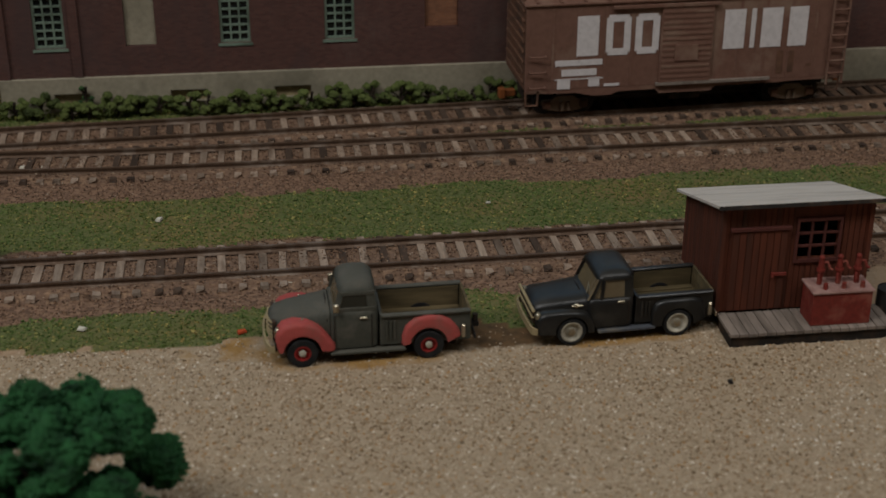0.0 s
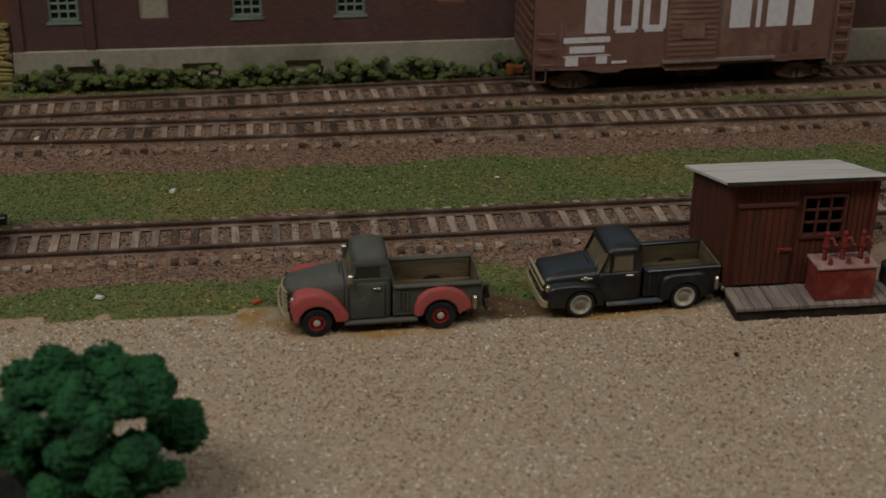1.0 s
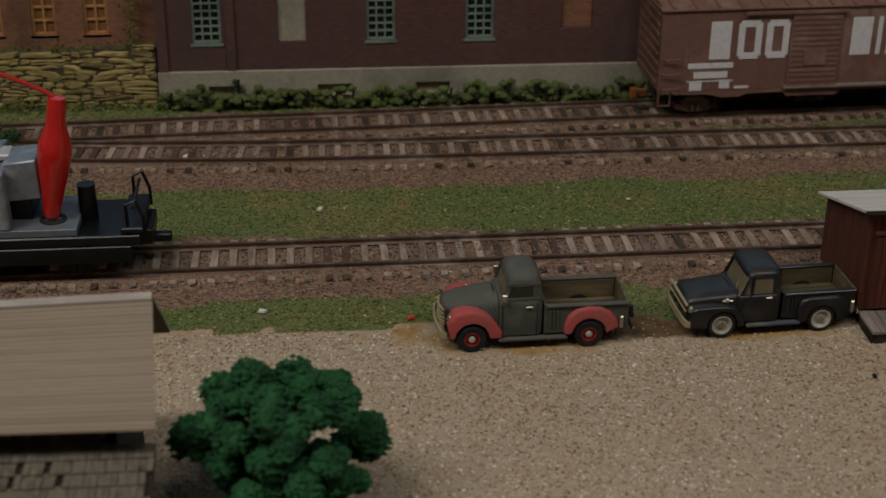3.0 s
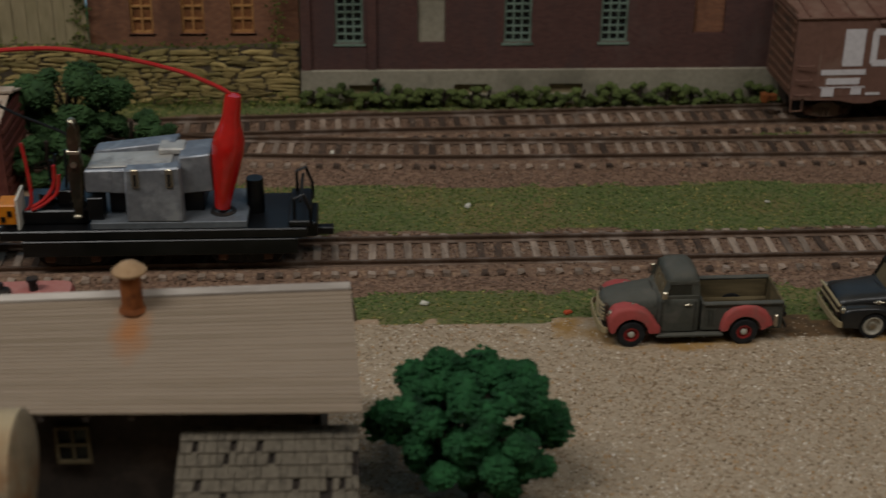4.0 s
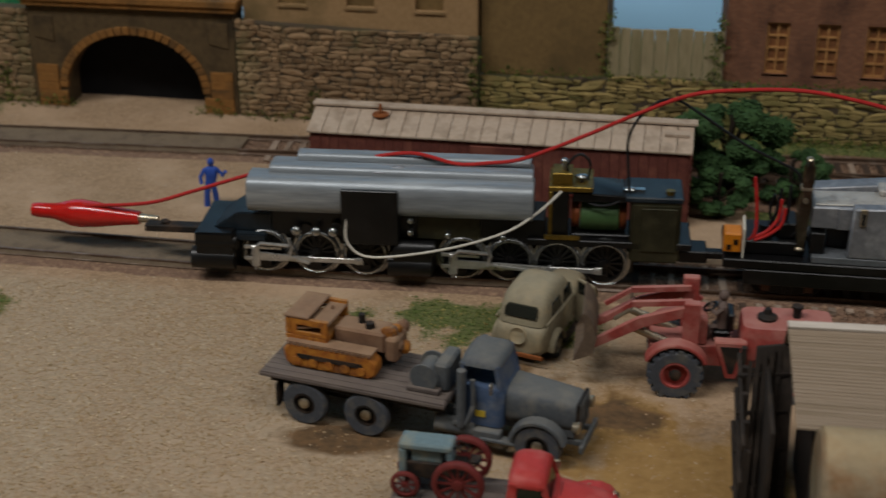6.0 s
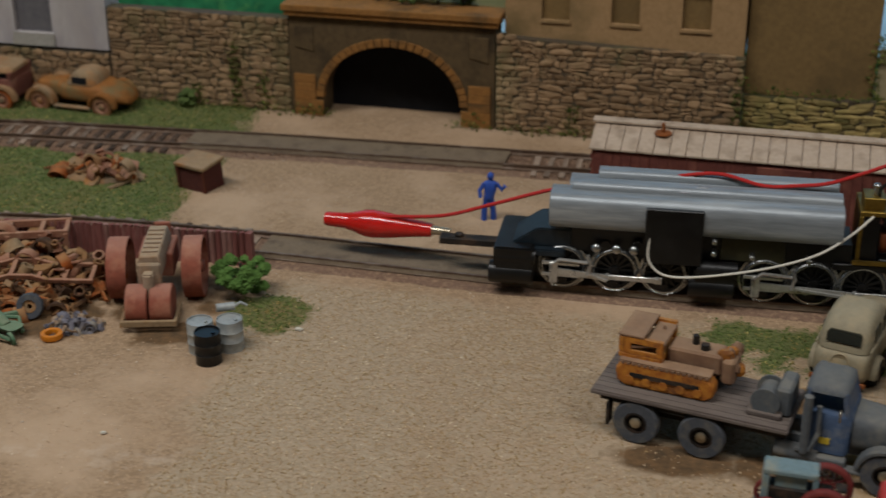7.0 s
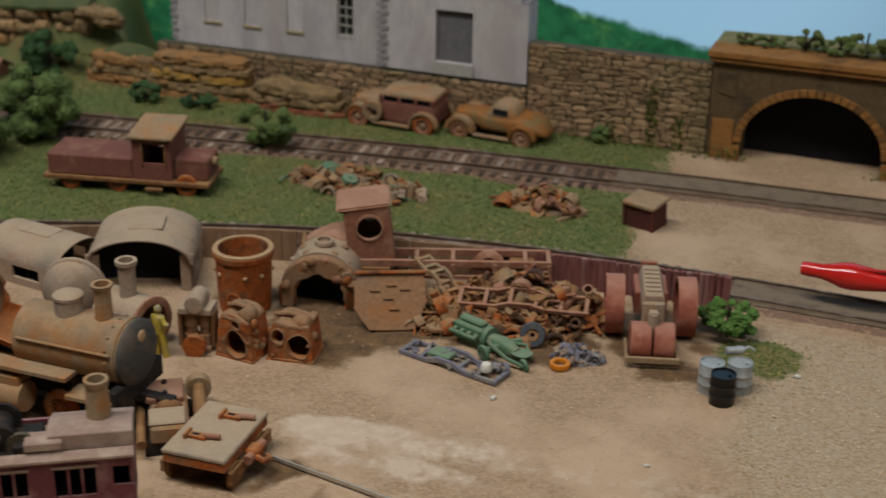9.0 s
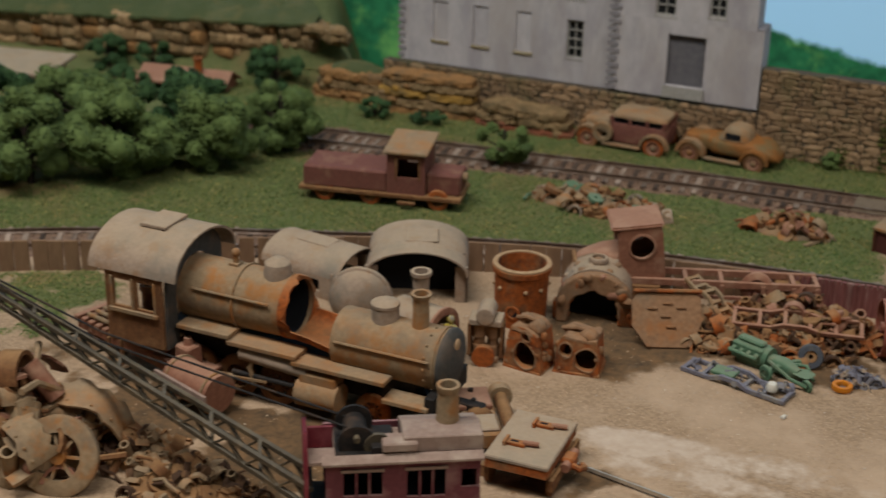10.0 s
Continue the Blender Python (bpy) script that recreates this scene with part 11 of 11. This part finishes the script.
def shanty():
    t = thing("boiler_shanty", "pink-brown derelict boiler house with a stub chimney among trees", "boiler house", -922, 172, -9, 8)
    part("wall", wall_boxes(Shape(), -26, 26, -9, -7.8, 0, 13, [(-20, -10, 2, 10), (12, 20, 4, 10)]), PINK_RUST, t)
    part("back_wall", Shape().box(-26, 26, 8, 9, 0, 13), PINK_RUST, t)
    for sx in (-26, 25):
        part("end_wall", Shape().prism([(-7.78, 0), (7.98, 0), (7.98, 13), (0, 18), (-7.78, 13)], "x", sx, sx + 1), PINK_RUST, t)
    for sy in (-1, 1):
        part("roof_slope", Shape().loft([[(-28, 0, 18.2), (28, 0, 18.2), (28, sy * 11.5, 11.6), (-28, sy * 11.5, 11.6)], [(-28, 0, 19.4), (28, 0, 19.4), (28, sy * 11.5, 12.8), (-28, sy * 11.5, 12.8)]]), PINK_RUST, t, "dusty pink-brown roof")
    part("chimney", Shape().lathe([(2.6, 14), (2.4, 25), (3.0, 25.4), (3.0, 26.6), (1.9, 26.6), (1.8, 20), (0.05, 20)], 16, Matrix.Translation((8, -3, 0))), RUST, t)
    part("tank", Shape().lathe([(0.1, 0), (5.6, 0), (5.8, 10), (5.0, 13), (2.4, 15), (0.1, 15.4)], 20, Matrix.Translation((-34, -4, 0))), DUST, t, "dusty round tank")


shanty()
for k, (x, y, h, r, m_) in enumerate(((-940, -18, 46, 30, LEAF2), (-900, 4, 48, 30, LEAF2), (-868, 32, 48, 30, LEAF2), (-836, 62, 42, 26, LEAF2), (-818, 100, 38, 22, LEAF2), (-866, 84, 42, 28, LEAF3), (-915, 60, 42, 30, LEAF2), (-965, 50, 44, 30, LEAF3))):
    tree("tree", "broad green foam tree beyond the tracks", x, y, -2, h, r, r * 0.9, m_, 50 + k, 40, 105, 0.04, 1.25, clump=1.25)
for k, (x, y, h, r, m_) in enumerate(((-708, 128, 24, 17, LEAF2), (-874, 190, 30, 18, LEAF3), (-890, 204, 26, 15, LEAF3), (-960, 192, 22, 17, LEAF3), (-988, 186, 24, 18, LEAF3), (-950, 150, 20, 16, LEAF3), (-800, 168, 12, 12, LEAF3), (-770, 172, 9, 12, LEAF3), (-560, 200, 9, 5, LEAF2), (-590, 198, 7, 4, LEAF2))):
    tree("bush", "low green foam bush on the grass", x, y, -6 if x < -840 else 0, h, r, r * 0.8, m_, 80 + k, 22, 50, 0.0, 1.5, "bush")
for k, (x, r) in enumerate(((-484, 7), (-468, 9), (-452, 11), (-440, 12), (-428, 8), (-496, 5))):
    tree("bush", "small shrub on top of the tunnel portal", x, 216, 53.4, r * (1.0 + 0.25 * (k % 2)), r * 1.1, r * 0.7, LEAF_OLIVE if k % 2 else LEAF2, 100 + k, 14, 40, 0.0, 1.2, "bush")
solo("portal_turf", Shape().prism([(-510, 51), (-408, 51), (-408, 53.3), (-440, 54.6), (-480, 54.2), (-510, 53.2)], "y", 217, 238), mat("dry_turf", "6f6a3c", "5b5a30", "7b6a44"), "dry turf on top of the tunnel portal", "turf", kind="structure")


def red_crate():
    t = thing("tool_box", "small red-brown shed box with a tilted lid", "box", -515, 108, 0, -18, rx=6)
    part("box", Shape().box(-7, 7, -6, 6, -0.6, 11), SHED_RED2, t, bevel=0.3)
    part("lid", Shape().box(-8, 8, -7, 7, 11.02, 12.6), DUST, t, bevel=0.3)
    part("batten", Shape().box(-7.6, -6.2, -6.6, -6.02, 0, 11).box(6.2, 7.6, -6.6, -6.02, 0, 11), SHED_RED, t)


red_crate()
# ---- loose cover: stones, turf, weeds ----
def island_material(name, stops, rough=0.95, tints=((1.08, 1.08, 1.06, 1), (0.78, 0.74, 0.67, 1)), patch=22):
    """Each loose grain takes its own colour."""
    m, n, l, b = nodes_of(name)
    g = n.new("ShaderNodeNewGeometry")
    r = n.new("ShaderNodeValToRGB")
    r.color_ramp.interpolation = "CONSTANT"
    while len(r.color_ramp.elements) < len(stops):
        r.color_ramp.elements.new(0.5)
    for e, (p, c) in zip(r.color_ramp.elements, stops):
        e.position, e.color = p, hexc(c)
    l.new(g.outputs["Random Per Island"], r.inputs["Fac"])
    tc = n.new("ShaderNodeTexCoord")
    spots = ramp_node(n, l, noise_node(n, l, tc.outputs["Object"], patch, 5), 0.35, 0.68)
    shade = n.new("ShaderNodeMix")
    shade.data_type, shade.blend_type = "RGBA", "MULTIPLY"
    shade.inputs[0].default_value = 1.0
    l.new(r.outputs["Color"], shade.inputs[6])
    l.new(mix_node(n, l, spots, *tints), shade.inputs[7])
    l.new(shade.outputs[2], b.inputs["Base Color"])
    b.inputs["Roughness"].default_value = rough
    b.inputs["Specular IOR Level"].default_value = 0.15
    return m


STONES = island_material("yard_gravel", [(0.0, "9b8a75"), (0.18, "ab9a85"), (0.36, "bbac98"), (0.5, "8a7862"), (0.62, "a98a66"), (0.72, "c8bba9"), (0.81, "a3907a"), (0.89, "cfc4b4"), (0.935, "756552"), (0.975, "ddd4c6")], tints=((1.08, 1.09, 1.1, 1), (0.84, 0.77, 0.68, 1)), patch=13)
STONES_SAND = island_material("sand_grit", [(0.0, "aa9076"), (0.3, "b59b80"), (0.6, "a0876c"), (0.8, "bda58a"), (0.93, "ab9e90"), (0.985, "cfc2af")], tints=((1.05, 1.04, 1.03, 1), (0.9, 0.87, 0.83, 1)))
STONES_TAN = island_material("tan_gravel", [(0.0, "a08a70"), (0.25, "ab957a"), (0.5, "97815f"), (0.68, "b7a388"), (0.84, "a58c6c"), (0.93, "c6b69e"), (0.98, "857058")], tints=((1.06, 1.05, 1.04, 1), (0.9, 0.84, 0.74, 1)), patch=13)
STONES_BROWN = island_material("ballast_grit", [(0.0, "6a5346"), (0.3, "7a614f"), (0.55, "58463a"), (0.75, "8b7260"), (0.9, "463930"), (0.97, "a09080")])
TURF = island_material("green_turf", [(0.0, "57633b"), (0.26, "4b5a32"), (0.46, "667048"), (0.64, "727249"), (0.78, "44522b"), (0.9, "85784f"), (0.965, "98905f")], tints=((0.86, 1.0, 0.82, 1), (1.2, 1.04, 0.86, 1)), patch=30)
WEED = island_material("olive_weed", [(0.0, "4c5727"), (0.35, "5d6630"), (0.6, "3a4620"), (0.85, "6e6f3a")])

OCTA = (np.array([(1, 0, 0), (-1, 0, 0), (0, 1, 0), (0, -1, 0), (0, 0, 1), (0, 0, -1)], float), [(0, 2, 4), (2, 1, 4), (1, 3, 4), (3, 0, 4), (2, 0, 5), (1, 2, 5), (3, 1, 5), (0, 3, 5)])
TETRA = (np.array([(1, 1, 1), (-1, -1, 1), (-1, 1, -1), (1, -1, -1)], float) * 0.75, [(0, 1, 2), (0, 3, 1), (0, 2, 3), (1, 3, 2)])


def scatter(name, label, category, places, sizes, shape, material, squash=0.7):
    rng = np.random.default_rng(len(places))
    base, faces = shape
    n, k = len(places), len(base)
    v = np.repeat(base[None], n, 0) * rng.uniform(0.6, 1.2, (n, k, 1))
    a = rng.uniform(0, 6.283, n)
    tilt = rng.uniform(-0.9, 0.9, n)
    c, s = np.cos(a)[:, None], np.sin(a)[:, None]
    x, y, z = v[..., 0], v[..., 1], v[..., 2]
    ct, st = np.cos(tilt)[:, None], np.sin(tilt)[:, None]
    y, z = y * ct - z * st, y * st + z * ct
    x, y = x * c - y * s, x * s + y * c
    z = z * squash
    v = np.stack([x, y, z], -1) * np.array(sizes)[:, None, None] + np.array(places)[:, None, :]
    f = (np.array(faces)[None] + (np.arange(n) * k)[:, None, None]).reshape(-1, 3)
    me = bpy.data.meshes.new(name)
    me.from_pydata((v.reshape(-1, 3) * MM).tolist(), [], f.tolist())
    me.materials.append(material)
    return tagged(new(name, me), label, category, kind="stuff")


def sow():
    """Sow grains over the sheet by its cover masks."""
    rng = np.random.default_rng(99)
    n = 760000
    x, y = rng.uniform(-900, 215, n), rng.uniform(-172, 208, n)
    keep = ~((y < -112) & (x > -130))
    x, y = x[keep], y[keep]
    i = np.clip(np.searchsorted(COVER["xs"], x), 1, len(COVER["xs"]) - 1)
    j = np.clip(np.searchsorted(COVER["ys"], y), 1, len(COVER["ys"]) - 1)
    i -= (x - COVER["xs"][i - 1] < COVER["xs"][i] - x)
    j -= (y - COVER["ys"][j - 1] < COVER["ys"][j] - y)
    gravel, grass, bal, pale, earth_shade, ochre = COVER["masks"][j, i].T
    z = COVER["heights"][j, i]
    u, v = rng.random(len(x)), rng.random(len(x))
    front = np.interp(x, LINE_X, LINE_F)
    back = np.interp(x, LINE_X, LINE_B)
    mid = np.where(x > -320, np.interp(x, LINE_X, LINE_M), 999)
    is_grass = (grass > 0.35 + 0.3 * v) & (bal < 0.6)
    is_bal = ~is_grass & (bal > 0.3 + 0.3 * v)
    is_gravel = ~is_grass & ~is_bal & (gravel > 0.5) & ((earth_shade < 0.35) | (u < 0.05)) & ((ochre < 0.4) | (u < 0.2))
    is_sand = ~is_grass & ~is_bal & ~is_gravel & ((pale < 0.4) | (u < 0.08)) & ((ochre < 0.5) | (u < 0.6)) & ((earth_shade < 0.4) | (u < 0.12))
    d = np.minimum(np.minimum(abs(y - front), abs(y - back)), abs(y - mid))
    lift = np.where(d < 13.5, 1.0, np.clip((17 - d) / 3.5, 0, 1)) * is_bal
    near = np.minimum(np.minimum(abs(y - front + 11.1), abs(y - back + 11.1)), abs(y - mid + 11.1))
    lift = np.where((near < 1.4) & (x > -225), 1.75, lift) * is_bal
    for name, label, cat, sel, most, lo, hi, shape, material, squash in (
            ("gravel", "loose pale gravel of the yard", "gravel", is_gravel & (x > -200), 105000, 0.2, 0.66, OCTA, STONES, 0.6),
            ("sandy_gravel", "fine tan gravel between the yard and the scrap", "gravel", is_gravel & (x <= -200), 65000, 0.18, 0.58, OCTA, STONES_TAN, 0.42),
            ("grit", "loose sandy grit on the dirt", "grit", is_sand, 45000, 0.14, 0.5, OCTA, STONES_SAND, 0.2),
            ("ballast_stones", "loose brown ballast stones along the tracks", "ballast", is_bal, 70000, 0.24, 0.56, OCTA, STONES_BROWN, 0.7),
            ("turf", "clumpy green foam turf", "grass", is_grass, 140000, 0.3, 0.72, TETRA, TURF, 0.55)):
        k = np.flatnonzero(sel)[:most]
        s = lo + (hi - lo) * rng.random(len(k)) ** 2.2
        s = np.where(rng.random(len(k)) < 0.008, s * 1.5, s)
        scatter(name, label, cat, np.stack([x[k], y[k], z[k] + lift[k] + s * 0.25], 1), s, shape, material, squash)


LINE_X = np.arange(-920, 240, 8.0)
LINE_F, LINE_B, LINE_M = [np.array([fn(q) for q in LINE_X]) for fn in (track_front, track_back, track_mid)]
sow()


def weeds():
    """Creepers and tufts at the feet and on the tops of the walls."""
    rng = random.Random(17)
    pl, sz = [], []

    def patch(x, y, z, rx, ry, rz, n, s=0.7):
        for _ in range(n):
            pl.append((x + rng.gauss(0, rx), y + rng.gauss(0, ry), z + abs(rng.gauss(0, rz))))
            sz.append(rng.uniform(0.5, 1.2) * s)
    x = -297
    while x < -108:
        patch(x, 202.5, 0, 3, 1.4, 2.6, 16)
        patch(x, 206.5, 24.5, 3, 1.2, 1.6, 10)
        x += 5
    for cx in (-196, -115, -243):
        for k in range(9):
            patch(cx + rng.uniform(-2, 2), 210.2, 24 + k * 3.4, 1.6, 0.4, 2, 12)
    for cx, top in ((-536, 34), (-522, 20), (-556, 14), (-375, 16), (-300.5, 34)):
        for k in range(int(top / 3)):
            patch(cx + rng.uniform(-1, 1), 201.8 if cx > -420 else 203.2, k * 3, 1.7, 0.4, 1.8, 12)
    for x in range(-600, -508, 6):
        patch(x, 200.5, 0, 3, 1.6, 2.0, 12)
    for x in range(-405, -302, 6):
        patch(x, 199.5, 0, 3, 1.6, 1.8, 12)
    for cx in (-497, -420):
        patch(cx, 200.5, 0, 5, 1.5, 3.0, 60)
    for x in range(-106, 90, 4):
        patch(x, 201.5, 0, 2.4, 1.6, 1.8, 14)
    scatter("weeds", "olive creepers and tufts along the walls", "weeds", pl, sz, TETRA, WEED, 1.0)


weeds()
for k in range(22):
    x = -100 + k * 9.2 + rnd.uniform(-2, 2)
    h = rnd.uniform(6.0, 10.5)
    tree("bush", "small olive shrub at the factory's foot", x, 199.8 + rnd.uniform(-1.5, 1.0), 0, h, 5.2 + h * 0.25, h * 0.5, LEAF_OLIVE, 200 + k, 14, 42, 0.0, 1.25, "bush")
tree("bush", "narrow dark shrub against the factory base", -74, 202, 0, 15, 3.2, 2.4, LEAF3, 300, 10, 30, 0.1, 0.9, "bush")


def litter(x, y, s, material, label):
    m = Shape().add([(-s, -s * 0.5, 0), (s * 0.8, -s * 0.6, 0), (s, s * 0.5, 0), (-s * 0.7, s * 0.6, 0), (-s * 0.9, -s * 0.4, s * 0.4), (s * 0.7, -s * 0.5, s * 0.5), (s * 0.8, s * 0.4, s * 0.3), (-s * 0.6, s * 0.5, s * 0.5)],
                    [(0, 3, 2, 1), (4, 5, 6, 7), (0, 1, 5, 4), (1, 2, 6, 5), (2, 3, 7, 6), (3, 0, 4, 7)])
    solo("chip", m, material, label, "chip", x, y, ground_height(x, y) + 0.5, rnd.uniform(0, 180), group="scattered chips")


for x, y, s in ((-42.4, 100, 1.6), (-60.2, 27.6, 1.4), (-92, 149.5, 1.7), (-85, 150, 1.0), (-1.6, 50, 1.1), (-434, -5, 1.3), (-528, -58, 1.4), (-470, -80, 1.0), (66, 101, 0.9), (-330, 96, 1.0)):
    litter(x, y, s, WHITE_CARD, "tiny white chip lying on the ground")
litter(-16, 21, 1.5, mat("orange_red_chip", "c0502c", "a84524"), "tiny orange-red chip lying on the grass")
litter(111, -22, 1.1, STEEL_DARK, "tiny dark stone lying on the gravel")
# ---- track, and the stones of the walls ----
def track(name, path, x0, x1, label, tie_mats, step=6.1, singles=300, shine=None, buried=None):
    t = thing(name, label, "railway track", kind="structure")
    xs = np.arange(x0, x1, 12.0)
    pts = [Vector((x, path(x), 0)) for x in xs]
    mound, rails = Shape(), [[], []]
    prof = [(-17, -0.9), (-13.5, 0.75), (13.5, 0.75), (17, -0.9)]
    loops, rl, rr = [], [], []
    for i, p in enumerate(pts):
        d = (pts[min(i + 1, len(pts) - 1)] - pts[max(i - 1, 0)]).normalized()
        nrm = Vector((-d.y, d.x, 0))
        loops.append([p + nrm * o + Vector((0, 0, z)) for o, z in prof])
        for k, side in enumerate((-8.6, 8.6)):
            rails[k].append([p + nrm * (side + o) + Vector((0, 0, z)) for o, z in ((-1.1, 1.35), (1.1, 1.35), (0.3, 1.85), (0.3, 2.7), (0.55, 2.85), (0.55, 3.4), (-0.55, 3.4), (-0.55, 2.85), (-0.3, 2.7), (-0.3, 1.85))])
    part("ballast", mound.loft(loops), BALLAST, t, "brown stone ballast")
    banks = []
    for i in range((len(pts) - 1) * 5):
        a, b = pts[i // 5], pts[i // 5 + 1]
        p = a.lerp(b, i % 5 / 5)
        if p.x > -225:
            e = noise.noise(Vector((p.x * 0.21, p.y, 3))) * 0.7
            banks.append([p + Vector((0, o, z)) for o, z in ((-13.0 + e, 0.5), (-12.4 + e, 1.5 + e * 0.3), (-10.6, 1.75 + e * 0.2), (-9.6, 1.5), (-9.6, 0.5))])
    part("ballast", Shape().loft(banks), BALLAST, t, "loose ballast banked against the rail", angle=60)
    for k in range(2):
        part("rail", Shape().loft(rails[k]), shine or RAIL, t, angle=20)
    if buried:
        loops = [[p + Vector((0, o, z)) for o, z in ((-9.6, 1.0), (-9.2, 2.4), (-8.9, 3.0), (-7.9, 2.2), (7.9, 2.2), (8.9, 3.0), (9.2, 2.4), (9.6, 1.0))] for p in pts if buried[0] < p.x < buried[1]]
        part("packed_dirt", Shape().loft(loops), PACKED, t, "packed dirt between the rails")
    metas = []
    for k in range(6):
        j = lambda a: rnd.uniform(-a, a)
        s = Shape().add([(-1.3 + j(.15), -15 + j(.5), 0.2), (1.3 + j(.15), -15 + j(.5), 0.2), (1.3 + j(.15), 15 + j(.5), 0.2), (-1.3 + j(.15), 15 + j(.5), 0.2),
                         (-1.15 + j(.15), -14.9 + j(.5), 1.4 + j(.12)), (1.15 + j(.15), -14.9 + j(.5), 1.4 + j(.12)), (1.15 + j(.15), 14.9 + j(.5), 1.4 + j(.12)), (-1.15 + j(.15), 14.9 + j(.5), 1.4 + j(.12))],
                        [(0, 3, 2, 1), (4, 5, 6, 7), (0, 1, 5, 4), (1, 2, 6, 5), (2, 3, 7, 6), (3, 0, 4, 7)])
        metas.append(mesh_of("tie", s, tie_mats[k % len(tie_mats)]))
    x, made = x1 - 4, 0
    while x > x0 + 4 and made < singles:
        if buried and buried[0] < x < buried[1]:
            x -= step
            continue
        ang = math.degrees(math.atan2(path(x + 3) - path(x - 3), 6))
        piece("tie", metas[rnd.randrange(6)], t, pose(x * MM, path(x) * MM, 0, 0, 0, ang + rnd.uniform(-1.5, 1.5)))
        x -= step + rnd.uniform(-0.3, 0.3)
        made += 1
    return t


PACKED = mat("packed_dirt", "776856", "675948", "5a4d40", fine=900, coarse=120, rough=0.95, bump=0.4)
track("track_front", track_front, -960, 330, "front track with weathered grey ties and rusty rails", [TIE, TIE, TIE, TIE_DARK], buried=(-470, -228))
track("track_mid", track_mid, -330, 330, "middle track with grey ties in brown ballast", [TIE, TIE, TIE_DARK])
track("track_back", track_back, -900, 400, "rear track beside the factory with dark ties", [TIE, TIE_DARK], buried=(-545, -385))


def stone_meshes(material):
    out = []
    for k in range(22):
        n = rnd.choice((7, 8, 9, 10))
        rim, face, skew = [], [], rnd.uniform(-0.25, 0.25)
        for i in range(n):
            a = 6.2831853 * (i + rnd.uniform(-0.28, 0.28)) / n
            c, s = math.cos(a), math.sin(a)
            q = 1 / max(abs(c), abs(s)) ** 0.85 * rnd.uniform(0.84, 1.06)
            rim.append((0.5 * c * q + skew * 0.12 * s, 0.5 * s * q))
            w = rnd.uniform(0.72, 0.94)
            face.append((0.5 * c * q * w, rnd.uniform(-0.5, 0.1), 0.5 * s * q * w))
        core = [(x * 0.45 + rnd.uniform(-0.06, 0.06), rnd.uniform(-0.62, -0.15), z * 0.45) for x, _, z in face]
        sh = Shape().loft([[(x, 0.6, z) for x, z in rim], [(x, 0.2, z) for x, z in rim], face, core])
        out.append(mesh_of("stone", sh, material, angle=24))
    return out


def stone_wall(name, label, x0, x1, y, top, material, course=3.1, wide=1.0, limit=900):
    """A rubble wall along x; top is a function of x."""
    w = thing(name, label, "stone wall", kind="structure")
    n = 12
    poly = [(x0, -3)] + [(x1, -3)] + [(x1 - (x1 - x0) * i / n, top(x1 - (x1 - x0) * i / n) - 0.5) for i in range(n + 1)]
    part("core", Shape().prism(poly, "y", y + 0.3, y + 7), MORTAR, w, "dark mortar joints")
    ms = stone_meshes(material)

    def lay(xa, xb, z, h):
        m = Matrix.Translation(((xa + xb) / 2 * MM, (y + rnd.uniform(-0.15, 0.3)) * MM, (z + h / 2 + rnd.uniform(-0.25, 0.25)) * MM)) @ Matrix.Rotation(rnd.uniform(-0.13, 0.13), 4, "Y") @ Matrix.Diagonal(((xb - xa) * 1.03, 1.0, h * 1.02, 1))
        piece("stone", ms[rnd.randrange(len(ms))], w, m)
    z, made = 0.2, 0
    while made < limit:
        h = course * rnd.uniform(0.62, 1.1)
        x = x0
        if z > max(top(x0), top((x0 + x1) / 2), top(x1)):
            break
        while x < x1 - 1.2:
            wd = min(course * rnd.choice((rnd.uniform(0.6, 1.2), rnd.uniform(1.0, 2.0), rnd.uniform(1.7, 3.2))) * wide, x1 - x)
            if z + h * 0.8 < top(x + wd / 2) + 0.8:
                if rnd.random() < 0.3 and wd > course:
                    cut = rnd.uniform(0.4, 0.6) * h
                    lay(x, x + wd, z, cut)
                    lay(x + rnd.uniform(-0.3, 0.3), x + wd, z + cut, h - cut)
                    made += 2
                else:
                    lay(x, x + wd, z, h)
                    made += 1
            x += wd
        z += h * 0.97
    return w


stone_wall("retaining_wall_low", "low mossy field-stone retaining wall", -299, -106.5, 206, lambda x: 24.5 + 1.2 * math.sin(x * 0.05), STONE_OLIVE, 3.0, 1.8)
stone_wall("retaining_wall_tall", "tall grey-brown field-stone retaining wall", -409.4, -299.5, 202, lambda x: 41.5 + (x + 300) * -0.03, STONE, 3.6)
stone_wall("retaining_wall_portal", "field-stone retaining wall beside the tunnel portal", -600, -508.6, 204, lambda x: 46.0, STONE, 3.8)
stone_wall("retaining_wall_mill", "field-stone wall below the white building", -812, -600.5, 203, lambda x: 22.5, STONE, 3.6)
